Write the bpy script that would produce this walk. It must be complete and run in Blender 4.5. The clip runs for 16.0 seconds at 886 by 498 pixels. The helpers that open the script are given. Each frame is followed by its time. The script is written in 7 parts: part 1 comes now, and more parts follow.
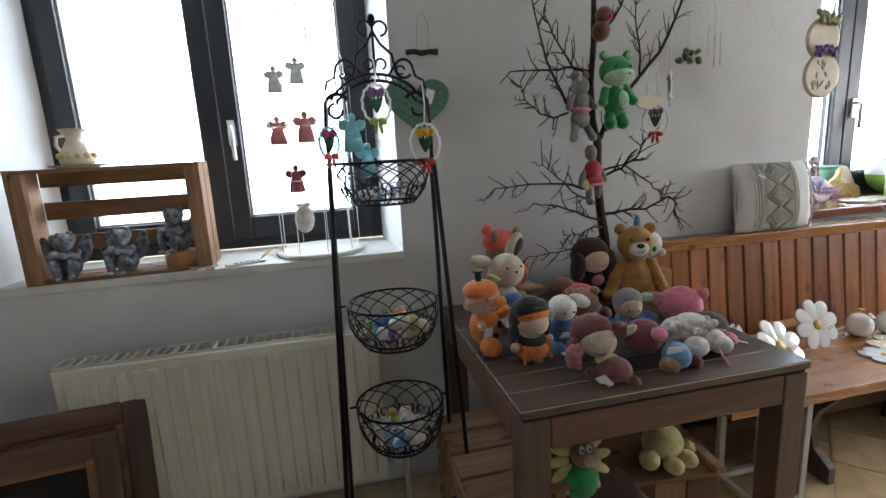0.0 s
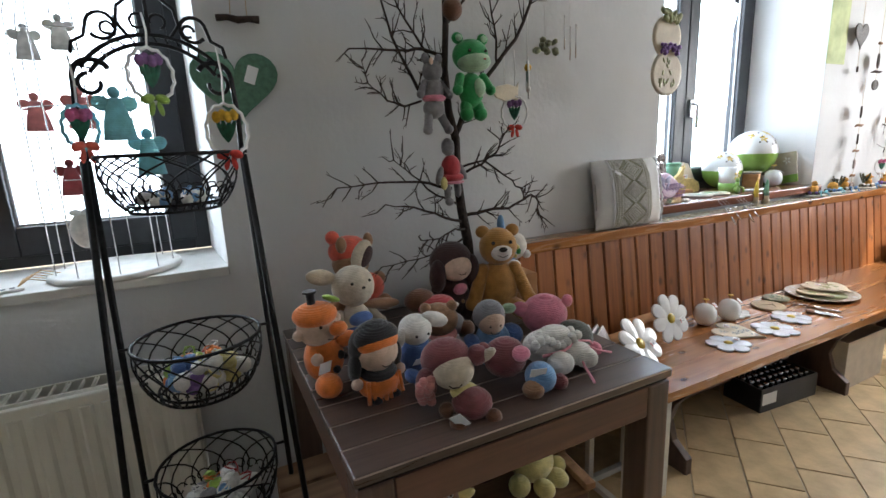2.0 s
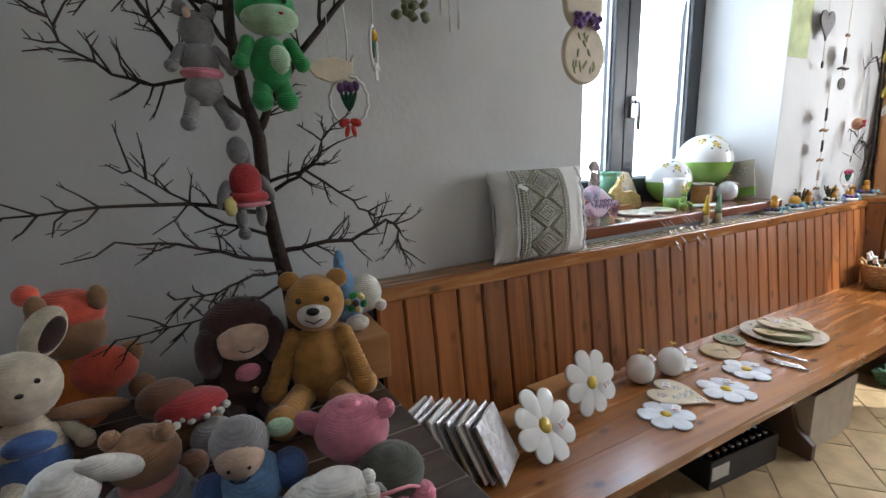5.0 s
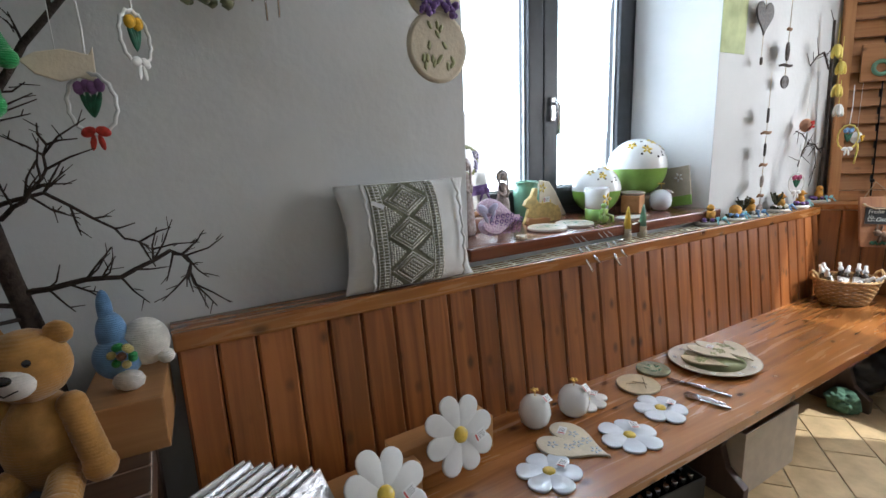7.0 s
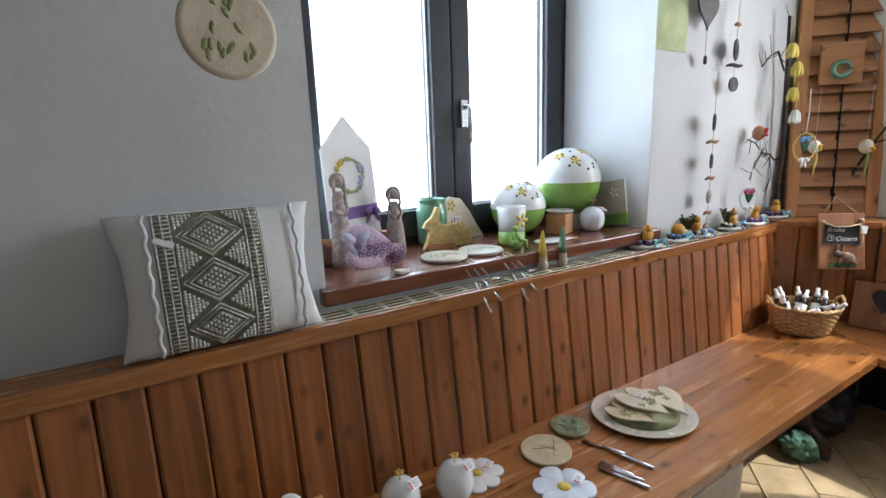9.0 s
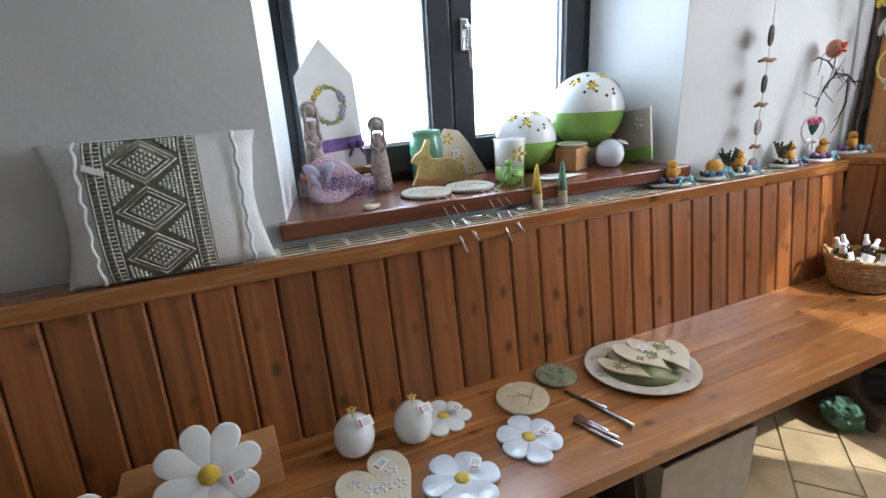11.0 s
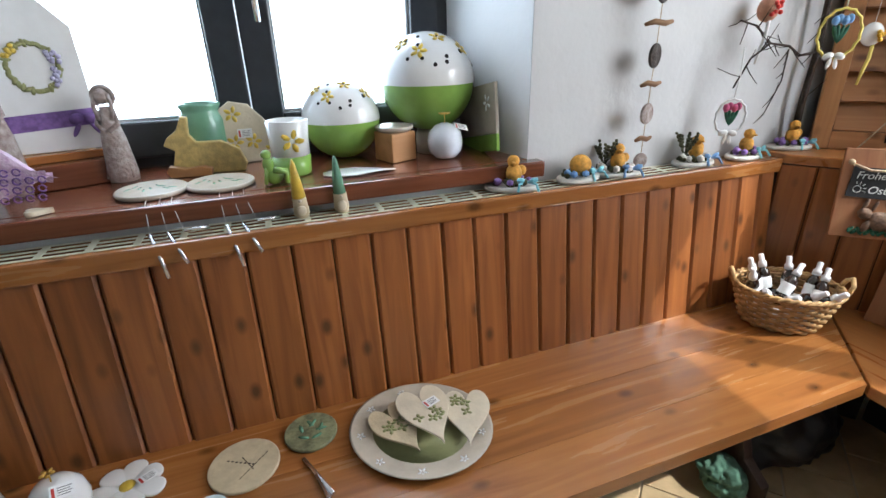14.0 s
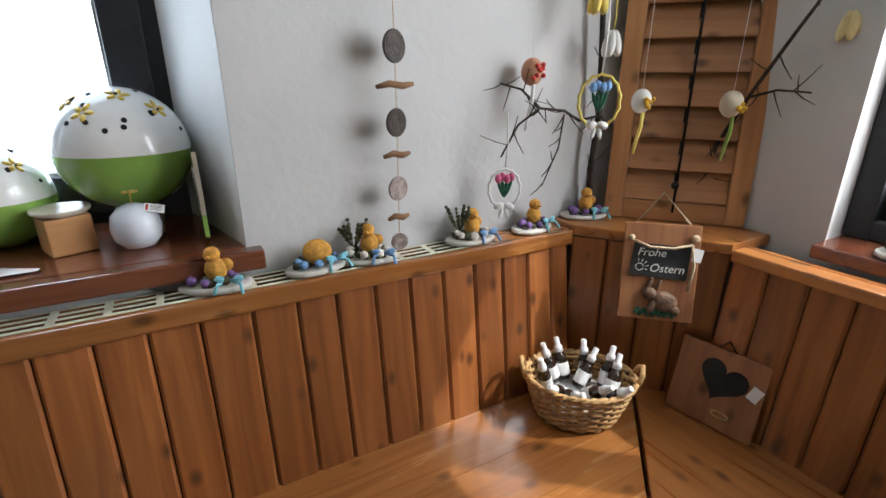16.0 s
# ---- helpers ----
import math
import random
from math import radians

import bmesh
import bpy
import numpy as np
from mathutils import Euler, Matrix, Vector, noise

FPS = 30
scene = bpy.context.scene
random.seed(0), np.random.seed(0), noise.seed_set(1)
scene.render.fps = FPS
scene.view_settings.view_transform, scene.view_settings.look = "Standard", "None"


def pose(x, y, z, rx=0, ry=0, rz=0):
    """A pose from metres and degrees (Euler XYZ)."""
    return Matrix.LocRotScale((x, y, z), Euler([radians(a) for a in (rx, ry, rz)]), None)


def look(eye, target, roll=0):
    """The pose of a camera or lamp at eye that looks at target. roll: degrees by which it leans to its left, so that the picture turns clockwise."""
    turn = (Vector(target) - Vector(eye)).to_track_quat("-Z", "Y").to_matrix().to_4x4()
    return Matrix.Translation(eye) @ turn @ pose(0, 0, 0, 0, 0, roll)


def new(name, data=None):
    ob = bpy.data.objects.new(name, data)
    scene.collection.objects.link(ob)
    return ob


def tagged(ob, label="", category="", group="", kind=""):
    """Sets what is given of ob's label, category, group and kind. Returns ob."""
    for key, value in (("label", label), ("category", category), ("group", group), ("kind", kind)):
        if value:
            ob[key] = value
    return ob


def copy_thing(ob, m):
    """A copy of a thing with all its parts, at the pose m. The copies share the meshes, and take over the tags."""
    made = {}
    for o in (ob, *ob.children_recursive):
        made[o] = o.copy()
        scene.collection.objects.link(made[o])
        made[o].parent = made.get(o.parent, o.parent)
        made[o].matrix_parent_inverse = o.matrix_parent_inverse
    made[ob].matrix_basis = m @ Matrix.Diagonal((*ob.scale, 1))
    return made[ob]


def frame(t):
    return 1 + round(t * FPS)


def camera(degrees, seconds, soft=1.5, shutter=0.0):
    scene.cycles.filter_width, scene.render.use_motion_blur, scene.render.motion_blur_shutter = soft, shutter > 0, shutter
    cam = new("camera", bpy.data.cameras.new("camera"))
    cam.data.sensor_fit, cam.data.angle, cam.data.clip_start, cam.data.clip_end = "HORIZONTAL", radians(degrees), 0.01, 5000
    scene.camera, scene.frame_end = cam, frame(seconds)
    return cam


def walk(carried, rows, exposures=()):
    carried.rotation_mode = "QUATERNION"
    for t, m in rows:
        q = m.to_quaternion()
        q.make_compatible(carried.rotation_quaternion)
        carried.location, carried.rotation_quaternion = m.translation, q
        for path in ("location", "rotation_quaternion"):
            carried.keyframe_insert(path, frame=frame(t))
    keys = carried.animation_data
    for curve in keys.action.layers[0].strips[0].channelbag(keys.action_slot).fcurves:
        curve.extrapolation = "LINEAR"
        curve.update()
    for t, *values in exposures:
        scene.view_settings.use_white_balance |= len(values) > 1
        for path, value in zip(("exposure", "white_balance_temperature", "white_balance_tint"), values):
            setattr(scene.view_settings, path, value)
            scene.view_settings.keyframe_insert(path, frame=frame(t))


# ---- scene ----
cam = camera(85.8, 16.0)
PATH = [
    (0, (-0.107, -0.023, 1.379), (0.313, 1.893, 0.99), -3.1),
    (0.5, (-0.052, 0.01, 1.371), (0.462, 1.9, 0.966), -3.3),
    (1, (0.012, 0.073, 1.37), (0.657, 1.922, 0.963), -3.2),
    (1.5, (0.062, 0.149, 1.37), (0.839, 1.943, 0.951), -2.9),
    (2, (0.101, 0.185, 1.36), (0.963, 1.94, 0.936), -2.5),
    (2.5, (0.182, 0.222, 1.361), (1.071, 1.959, 0.923), -2.0),
    (3, (0.326, 0.281, 1.356), (1.225, 2.014, 0.922), -2.0),
    (3.5, (0.451, 0.329, 1.366), (1.355, 2.059, 0.929), -2.1),
    (3.7, (0.494, 0.348, 1.368), (1.404, 2.075, 0.934), -2.0),
    (5.8, (0.898, 0.55, 1.337), (1.883, 2.24, 0.917), -2.0),
    (6, (0.951, 0.542, 1.335), (1.934, 2.233, 0.92), -2.2),
    (6.5, (1.103, 0.525, 1.347), (2.085, 2.218, 0.936), -2.2),
    (7, (1.226, 0.503, 1.353), (2.21, 2.196, 0.945), -2.3),
    (7.5, (1.381, 0.509, 1.347), (2.384, 2.193, 0.948), -2.1),
    (8, (1.556, 0.553, 1.355), (2.562, 2.236, 0.961), -2.2),
    (8.5, (1.648, 0.606, 1.372), (2.677, 2.274, 0.971), -2.0),
    (8.7, (1.675, 0.61, 1.376), (2.714, 2.272, 0.977), -2.0),
    (10.8, (1.975, 0.544, 1.332), (2.771, 2.283, 0.746), -3.3),
    (11, (2.003, 0.554, 1.319), (2.747, 2.304, 0.701), -3.3),
    (11.5, (2.131, 0.609, 1.3), (2.771, 2.361, 0.578), -3.6),
    (12, (2.287, 0.689, 1.288), (2.842, 2.429, 0.473), -3.3),
    (12.5, (2.382, 0.74, 1.29), (2.874, 2.48, 0.436), -3.2),
    (13, (2.522, 0.73, 1.298), (2.967, 2.486, 0.45), -2.9),
    (13.5, (2.686, 0.693, 1.325), (3.148, 2.465, 0.521), -1.9),
    (13.9, (2.776, 0.655, 1.334), (3.37, 2.391, 0.539), -1.4),
    (14, (2.812, 0.647, 1.335), (3.437, 2.373, 0.542), -1.5),
    (14.1, (2.858, 0.636, 1.333), (3.523, 2.351, 0.547), -1.8),
    (14.5, (3.009, 0.678, 1.336), (3.802, 2.344, 0.564), -1.6),
    (15, (3.167, 0.738, 1.353), (4.06, 2.359, 0.595), -1.6),
    (15.5, (3.273, 0.738, 1.351), (4.209, 2.346, 0.616), -1.6),
    (16, (3.397, 0.723, 1.385), (4.324, 2.363, 0.714), 0.1),
]
EXPOSURES = [(0, 0.48, 5900, 9), (3.5, 0.24, 5850, 9), (7, -0.06, 5700, 8), (8.5, -0.18, 5650, 8), (11, -0.12, 5550, 8), (14, -0.16, 5650, 8), (16, -0.56, 5850, 9)]
walk(cam, [(t, look(eye, target, roll)) for t, eye, target, roll in PATH], EXPOSURES)

# ---- world, sun, window light ----
world = bpy.data.worlds.new("world")
scene.world = world
world.use_nodes = True
sky = world.node_tree.nodes.new("ShaderNodeTexSky")
sky.sky_type = 'NISHITA'
sky.sun_disc = False
sky.sun_elevation = radians(42)
sky.sun_rotation = radians(155)
world.node_tree.links.new(sky.outputs[0], world.node_tree.nodes["Background"].inputs[0])
world.node_tree.nodes["Background"].inputs[1].default_value = 0.15
SUN_WAY = Vector((-0.33, 0.29, -0.49))
sun = new("sun", bpy.data.lights.new("sun", 'SUN'))
sun.data.energy, sun.data.angle, sun.data.color = 5.0, radians(0.6), (1.0, 0.93, 0.82)
sun.matrix_world = look((0, 0, 0), SUN_WAY)


def window_light(name, eye, target, sx, sy, watts, colour):
    lamp = new(name, bpy.data.lights.new(name, 'AREA'))
    lamp.data.shape, lamp.data.size, lamp.data.size_y = 'RECTANGLE', sx, sy
    lamp.data.energy, lamp.data.color = watts, colour
    lamp.matrix_world = look(eye, target)
    return lamp


window_light("window_light_west", (-0.53, 2.36, 1.65), (-0.53, 0, 1.2), 1.25, 1.1, 27, (0.86, 0.94, 1.0))
window_light("window_light_middle", (2.8, 2.36, 1.65), (2.8, 0, 1.2), 1.25, 1.1, 34, (0.84, 0.93, 1.0))
window_light("window_light_east", (5.09, 0.65, 1.65), (3.0, 0.85, 1.0), 1.1, 1.2, 50, (1.0, 0.96, 0.9))

# ---- materials ----


def material(name, colour, rough=0.6, metal=0.0, vary=0.12, scale=18.0, bump=0.15, bump_scale=120.0, coat=0.0, second=None, spread=(0.35, 0.65)):
    """Paint, plaster, clay, cloth: two scales of tone and a fine relief."""
    m = bpy.data.materials.new(name)
    m.use_nodes = True
    nt = m.node_tree
    b = nt.nodes["Principled BSDF"]
    tc = nt.nodes.new("ShaderNodeTexCoord")
    n1 = nt.nodes.new("ShaderNodeTexNoise")
    n1.inputs["Scale"].default_value, n1.inputs["Detail"].default_value = scale, 6
    ramp = nt.nodes.new("ShaderNodeValToRGB")
    c2 = second or tuple(c * (1 - vary) for c in colour)
    ramp.color_ramp.elements[0].color = (*c2, 1)
    ramp.color_ramp.elements[1].color = (*(min(1, c * (1 + vary * 0.3)) for c in colour), 1)
    ramp.color_ramp.elements[0].position, ramp.color_ramp.elements[1].position = spread
    n2 = nt.nodes.new("ShaderNodeTexNoise")
    n2.inputs["Scale"].default_value, n2.inputs["Detail"].default_value = bump_scale, 4
    bp = nt.nodes.new("ShaderNodeBump")
    bp.inputs["Strength"].default_value, bp.inputs["Distance"].default_value = bump, 0.004
    for s in (n1, n2):
        nt.links.new(tc.outputs["Object"], s.inputs["Vector"])
    nt.links.new(n1.outputs[0], ramp.inputs[0])
    nt.links.new(ramp.outputs[0], b.inputs["Base Color"])
    nt.links.new(n2.outputs[0], bp.inputs["Height"])
    nt.links.new(bp.outputs[0], b.inputs["Normal"])
    b.inputs["Roughness"].default_value, b.inputs["Metallic"].default_value = rough, metal
    b.inputs["Coat Weight"].default_value = coat
    return m


def wood(name, light, dark, along, rough=0.35, coat=0.25, knots=True, grain=1.0):
    """Boards: stretched grain along one axis, dark knots, and a tone of its own for each board."""
    m = bpy.data.materials.new(name)
    m.use_nodes = True
    nt = m.node_tree
    b = nt.nodes["Principled BSDF"]
    tc = nt.nodes.new("ShaderNodeTexCoord")
    oi = nt.nodes.new("ShaderNodeObjectInfo")
    add = nt.nodes.new("ShaderNodeVectorMath")
    mul = nt.nodes.new("ShaderNodeVectorMath")
    mul.operation = 'SCALE'
    mul.inputs[0].default_value = (7.0, 5.0, 9.0)
    nt.links.new(oi.outputs["Random"], mul.inputs["Scale"])
    nt.links.new(tc.outputs["Object"], add.inputs[0])
    nt.links.new(mul.outputs[0], add.inputs[1])
    mp = nt.nodes.new("ShaderNodeMapping")
    s = [26.0, 26.0, 26.0]
    s["xyz".index(along)] = 1.6
    mp.inputs["Scale"].default_value = s
    nt.links.new(add.outputs[0], mp.inputs[0])
    n1 = nt.nodes.new("ShaderNodeTexNoise")
    n1.inputs["Scale"].default_value, n1.inputs["Detail"].default_value = 1.0 * grain, 8
    n1.inputs["Distortion"].default_value = 1.2
    nt.links.new(mp.outputs[0], n1.inputs["Vector"])
    ramp = nt.nodes.new("ShaderNodeValToRGB")
    ramp.color_ramp.elements[0].color, ramp.color_ramp.elements[1].color = (*dark, 1), (*light, 1)
    ramp.color_ramp.elements[0].position, ramp.color_ramp.elements[1].position = 0.3, 0.66
    nt.links.new(n1.outputs[0], ramp.inputs[0])
    tone = nt.nodes.new("ShaderNodeHueSaturation")
    vr = nt.nodes.new("ShaderNodeMapRange")
    vr.inputs[3].default_value, vr.inputs[4].default_value = 0.8, 1.15
    nt.links.new(oi.outputs["Random"], vr.inputs[0])
    nt.links.new(vr.outputs[0], tone.inputs["Value"])
    nt.links.new(ramp.outputs[0], tone.inputs["Color"])
    out = tone.outputs[0]
    if knots:
        mk = nt.nodes.new("ShaderNodeMapping")
        k = [13.0, 13.0, 13.0]
        k["xyz".index(along)] = 7.5
        mk.inputs["Scale"].default_value = k
        vo = nt.nodes.new("ShaderNodeTexVoronoi")
        vo.inputs["Scale"].default_value = 1.0
        nt.links.new(add.outputs[0], mk.inputs[0])
        nt.links.new(mk.outputs[0], vo.inputs["Vector"])
        kr = nt.nodes.new("ShaderNodeValToRGB")
        kr.color_ramp.elements[0].color, kr.color_ramp.elements[1].color = (0.8, 0.8, 0.8, 1), (0, 0, 0, 1)
        kr.color_ramp.elements[0].position, kr.color_ramp.elements[1].position = 0.07, 0.22
        nt.links.new(vo.outputs["Distance"], kr.inputs[0])
        mx = nt.nodes.new("ShaderNodeMixRGB")
        mx.inputs["Color2"].default_value = (*(c * 0.25 for c in dark), 1)
        nt.links.new(kr.outputs[0], mx.inputs["Fac"])
        nt.links.new(out, mx.inputs["Color1"])
        out = mx.outputs[0]
    nt.links.new(out, b.inputs["Base Color"])
    bp = nt.nodes.new("ShaderNodeBump")
    bp.inputs["Strength"].default_value, bp.inputs["Distance"].default_value = 0.18, 0.003
    nt.links.new(n1.outputs[0], bp.inputs["Height"])
    nt.links.new(bp.outputs[0], b.inputs["Normal"])
    rr = nt.nodes.new("ShaderNodeMapRange")
    rr.inputs[3].default_value, rr.inputs[4].default_value = rough - 0.08, rough + 0.14
    nt.links.new(n1.outputs[0], rr.inputs[0])
    nt.links.new(rr.outputs[0], b.inputs["Roughness"])
    b.inputs["Coat Weight"].default_value, b.inputs["Coat Roughness"].default_value = coat, 0.22
    return m


def yarn(name, colour, rows=190.0, bump=0.4, vary=0.22):
    """Crocheted wool: rows of stitches in relief."""
    m = material(name, colour, rough=0.95, vary=vary, scale=45, bump=0.3, bump_scale=260)
    nt = m.node_tree
    tc = nt.nodes.new("ShaderNodeTexCoord")
    wv = nt.nodes.new("ShaderNodeTexWave")
    wv.bands_direction = 'Z'
    wv.inputs["Scale"].default_value, wv.inputs["Distortion"].default_value = rows / 2.4, 1.2
    wv.inputs["Detail Scale"].default_value = 8
    bp = nt.nodes.new("ShaderNodeBump")
    bp.inputs["Strength"].default_value, bp.inputs["Distance"].default_value = bump, 0.003
    old = [n for n in nt.nodes if n.type == 'BUMP' and n != bp][0]
    nt.links.new(tc.outputs["Object"], wv.inputs["Vector"])
    nt.links.new(wv.outputs["Fac"], bp.inputs["Height"])
    nt.links.new(old.outputs[0], bp.inputs["Normal"])
    b = nt.nodes["Principled BSDF"]
    nt.links.new(bp.outputs[0], b.inputs["Normal"])
    b.inputs["Sheen Weight"].default_value = 0.3
    return m


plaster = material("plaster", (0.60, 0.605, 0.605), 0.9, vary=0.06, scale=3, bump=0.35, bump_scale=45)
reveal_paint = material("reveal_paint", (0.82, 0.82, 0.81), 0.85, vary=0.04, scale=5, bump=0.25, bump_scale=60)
ceiling_paint = material("ceiling_paint", (0.72, 0.70, 0.66), 0.9, vary=0.05, scale=3, bump=0.2, bump_scale=50)
pine_up = wood("honey_pine_upright", (0.345, 0.122, 0.030), (0.19, 0.060, 0.0145), "z", 0.36, 0.3)
pine_along = wood("honey_pine_along", (0.40, 0.163, 0.040), (0.26, 0.09, 0.021), "x", 0.22, 0.7)
pine_across = wood("honey_pine_across", (0.40, 0.163, 0.040), (0.26, 0.09, 0.021), "y", 0.27, 0.5)
shutter_wood = wood("shutter_wood", (0.42, 0.2, 0.075), (0.30, 0.125, 0.04), "x", 0.5, 0.1)
shutter_up = wood("shutter_wood_upright", (0.45, 0.22, 0.085), (0.32, 0.14, 0.045), "z", 0.5, 0.1)
raw_wood = wood("raw_block_wood", (0.50, 0.26, 0.10), (0.40, 0.19, 0.065), "x", 0.5, 0.08, knots=False)
crate_wood = wood("old_crate_wood", (0.30, 0.17, 0.085), (0.17, 0.085, 0.04), "x", 0.75, 0.0)
crate_up = wood("old_crate_wood_upright", (0.36, 0.20, 0.10), (0.2, 0.1, 0.045), "z", 0.75, 0.0)
table_dark = wood("dark_table_board", (0.085, 0.054, 0.042), (0.042, 0.027, 0.022), "x", 0.28, 0.5, knots=False)
table_worn = wood("worn_table_edge", (0.50, 0.42, 0.36), (0.22, 0.16, 0.13), "x", 0.5, 0.1, knots=False)
table_apron = wood("table_apron", (0.16, 0.075, 0.045), (0.09, 0.042, 0.027), "x", 0.45, 0.1, knots=False)
table_leg = wood("table_leg", (0.13, 0.075, 0.052), (0.07, 0.042, 0.031), "z", 0.45, 0.1, knots=False)
sill_wood = wood("red_brown_sill", (0.17, 0.055, 0.024), (0.10, 0.03, 0.014), "x", 0.2, 0.6, knots=False)
sill_stone = material("white_sill", (0.68, 0.66, 0.62), 0.4, vary=0.12, scale=12)
anthracite = material("anthracite_frame", (0.026, 0.028, 0.033), 0.42, vary=0.2, scale=30, bump=0.05)
gasket = material("pale_gasket", (0.5, 0.5, 0.5), 0.5)
chrome = material("brushed_chrome", (0.75, 0.75, 0.76), 0.25, 1.0, vary=0.05, bump=0.03)
iron = material("black_iron", (0.018, 0.017, 0.017), 0.45, 0.7, vary=0.4, scale=80, bump=0.2)
rad_white = material("radiator_enamel", (0.66, 0.63, 0.55), 0.35, vary=0.05, scale=6, bump=0.03)
grille_cream = material("cream_grille", (0.74, 0.70, 0.54), 0.4, vary=0.08)
# Near-black that paints in the shade of gaps, slots and holes.
gap_shade = material("gap_shade", (0.015, 0.012, 0.01), 0.9)
tile_clay = material("tan_floor_tile", (0.58, 0.43, 0.24), 0.42, vary=0.25, scale=9, bump=0.2, bump_scale=70, coat=0.1)
grout = material("grout", (0.55, 0.47, 0.34), 0.9, vary=0.15)
white_glaze = material("white_glaze", (0.80, 0.80, 0.79), 0.12, vary=0.05, scale=20, bump=0.08, bump_scale=60, coat=0.6)
blue_white_glaze = material("blue_white_glaze", (0.70, 0.74, 0.80), 0.1, vary=0.1, scale=25, bump=0.2, bump_scale=90, coat=0.8)
green_glaze = material("green_glaze", (0.24, 0.42, 0.08), 0.12, vary=0.15, scale=15, bump=0.06, coat=0.7)
dark_green_glaze = material("sea_green_glaze", (0.17, 0.36, 0.24), 0.18, vary=0.2, scale=12, coat=0.6)
sand_clay = material("sand_clay", (0.56, 0.46, 0.30), 0.6, vary=0.15, scale=40, bump=0.3, bump_scale=160)
cream_clay = material("cream_clay", (0.66, 0.58, 0.44), 0.5, vary=0.1, scale=30, bump=0.2)
yellow_clay = material("yellow_clay", (0.62, 0.47, 0.17), 0.55, vary=0.25, scale=60, bump=0.4, bump_scale=200)
plate_glaze = material("grey_beige_plate", (0.52, 0.46, 0.37), 0.22, vary=0.12, scale=20, coat=0.4)
moss_clay = material("moss_clay", (0.23, 0.24, 0.13), 0.4, vary=0.5, scale=50, bump=0.5, coat=0.2)
leaf_print = material("leaf_print", (0.30, 0.31, 0.13), 0.5)
gold = material("gold", (0.75, 0.5, 0.12), 0.3, 0.9, vary=0.15)
yolk = material("yolk_glaze", (0.70, 0.50, 0.06), 0.3, vary=0.2, scale=60, coat=0.4)
lilac = material("lilac_clay", (0.46, 0.30, 0.43), 0.5, vary=0.3, scale=90, bump=0.9, bump_scale=140, second=(0.6, 0.48, 0.56))
lilac_cloth = material("lilac_ribbon", (0.48, 0.46, 0.62), 0.7, vary=0.2, scale=60)
violet = material("violet", (0.22, 0.12, 0.36), 0.7, vary=0.35, scale=90)
statue_clay = material("grey_brown_clay", (0.23, 0.17, 0.15), 0.5, vary=0.4, scale=70, bump=0.9, bump_scale=130, second=(0.42, 0.36, 0.33), coat=0.2)
paper = material("paper", (0.82, 0.82, 0.82), 0.8, vary=0.03)
ink = material("ink", (0.05, 0.05, 0.06), 0.8)
red_ink = material("red_ink", (0.5, 0.04, 0.03), 0.8)
linen = material("white_linen", (0.74, 0.74, 0.73), 0.9, vary=0.06, scale=14, bump=0.4, bump_scale=300)
lace = material("crochet_lace", (0.74, 0.73, 0.67), 0.95, vary=0.35, scale=160, bump=0.9, bump_scale=240)
lace_hole = material("lace_ground", (0.40, 0.40, 0.29), 0.95, vary=0.2, scale=120)
stone_angel = material("grey_stone", (0.27, 0.30, 0.35), 0.85, vary=0.6, scale=45, bump=0.9, bump_scale=120, second=(0.06, 0.07, 0.085))
felt_green = material("green_felt", (0.12, 0.24, 0.165), 0.95, vary=0.25, scale=60, bump=0.4, bump_scale=220)
bark = material("bark", (0.050, 0.034, 0.026), 0.9, vary=0.5, scale=60, bump=1.0, bump_scale=150)
straw = material("wicker", (0.54, 0.33, 0.13), 0.55, vary=0.35, scale=60, bump=0.3)
amber = material("amber_glass", (0.025, 0.013, 0.008), 0.08, vary=0.1, coat=0.8)
white_plastic = material("white_plastic", (0.78, 0.78, 0.80), 0.35, vary=0.04)
slate = material("chalkboard", (0.018, 0.018, 0.019), 0.8, vary=0.4, scale=25)
chalk = material("chalk", (0.75, 0.75, 0.72), 0.9)
sign_wood = wood("sign_wood", (0.34, 0.15, 0.06), (0.22, 0.085, 0.033), "z", 0.55, 0.1)
rope = material("hemp_rope", (0.55, 0.43, 0.28), 0.9, vary=0.3, scale=150, bump=0.6)
silver_foil = material("silver_foil", (0.55, 0.55, 0.57), 0.28, 0.8, vary=0.3, scale=50, bump=1.0, bump_scale=60)
black_plastic = material("black_plastic", (0.022, 0.022, 0.024), 0.45, vary=0.2)
carton = material("carton", (0.55, 0.47, 0.37), 0.9, vary=0.1)
white_lacquer = material("white_lacquer", (0.62, 0.60, 0.55), 0.6, vary=0.15, scale=20)
ribbon_white = material("white_ribbon", (0.78, 0.78, 0.76), 0.6, vary=0.05)
ribbon_yellow = material("yellow_ribbon", (0.72, 0.58, 0.12), 0.6, vary=0.15)
ribbon_pink = material("pink_ribbon", (0.70, 0.28, 0.33), 0.6)
fern = material("pale_green_paper", (0.50, 0.56, 0.30), 0.85, vary=0.3, scale=8)
W_CREAM, W_ORANGE, W_BLUE = yarn("cream_wool", (0.58, 0.50, 0.38)), yarn("orange_wool", (0.72, 0.19, 0.025)), yarn("blue_wool", (0.075, 0.15, 0.38))
W_BLACK, W_BROWN, W_TAN = yarn("black_wool", (0.018, 0.015, 0.016)), yarn("brown_wool", (0.16, 0.07, 0.035)), yarn("tan_wool", (0.32, 0.17, 0.085))
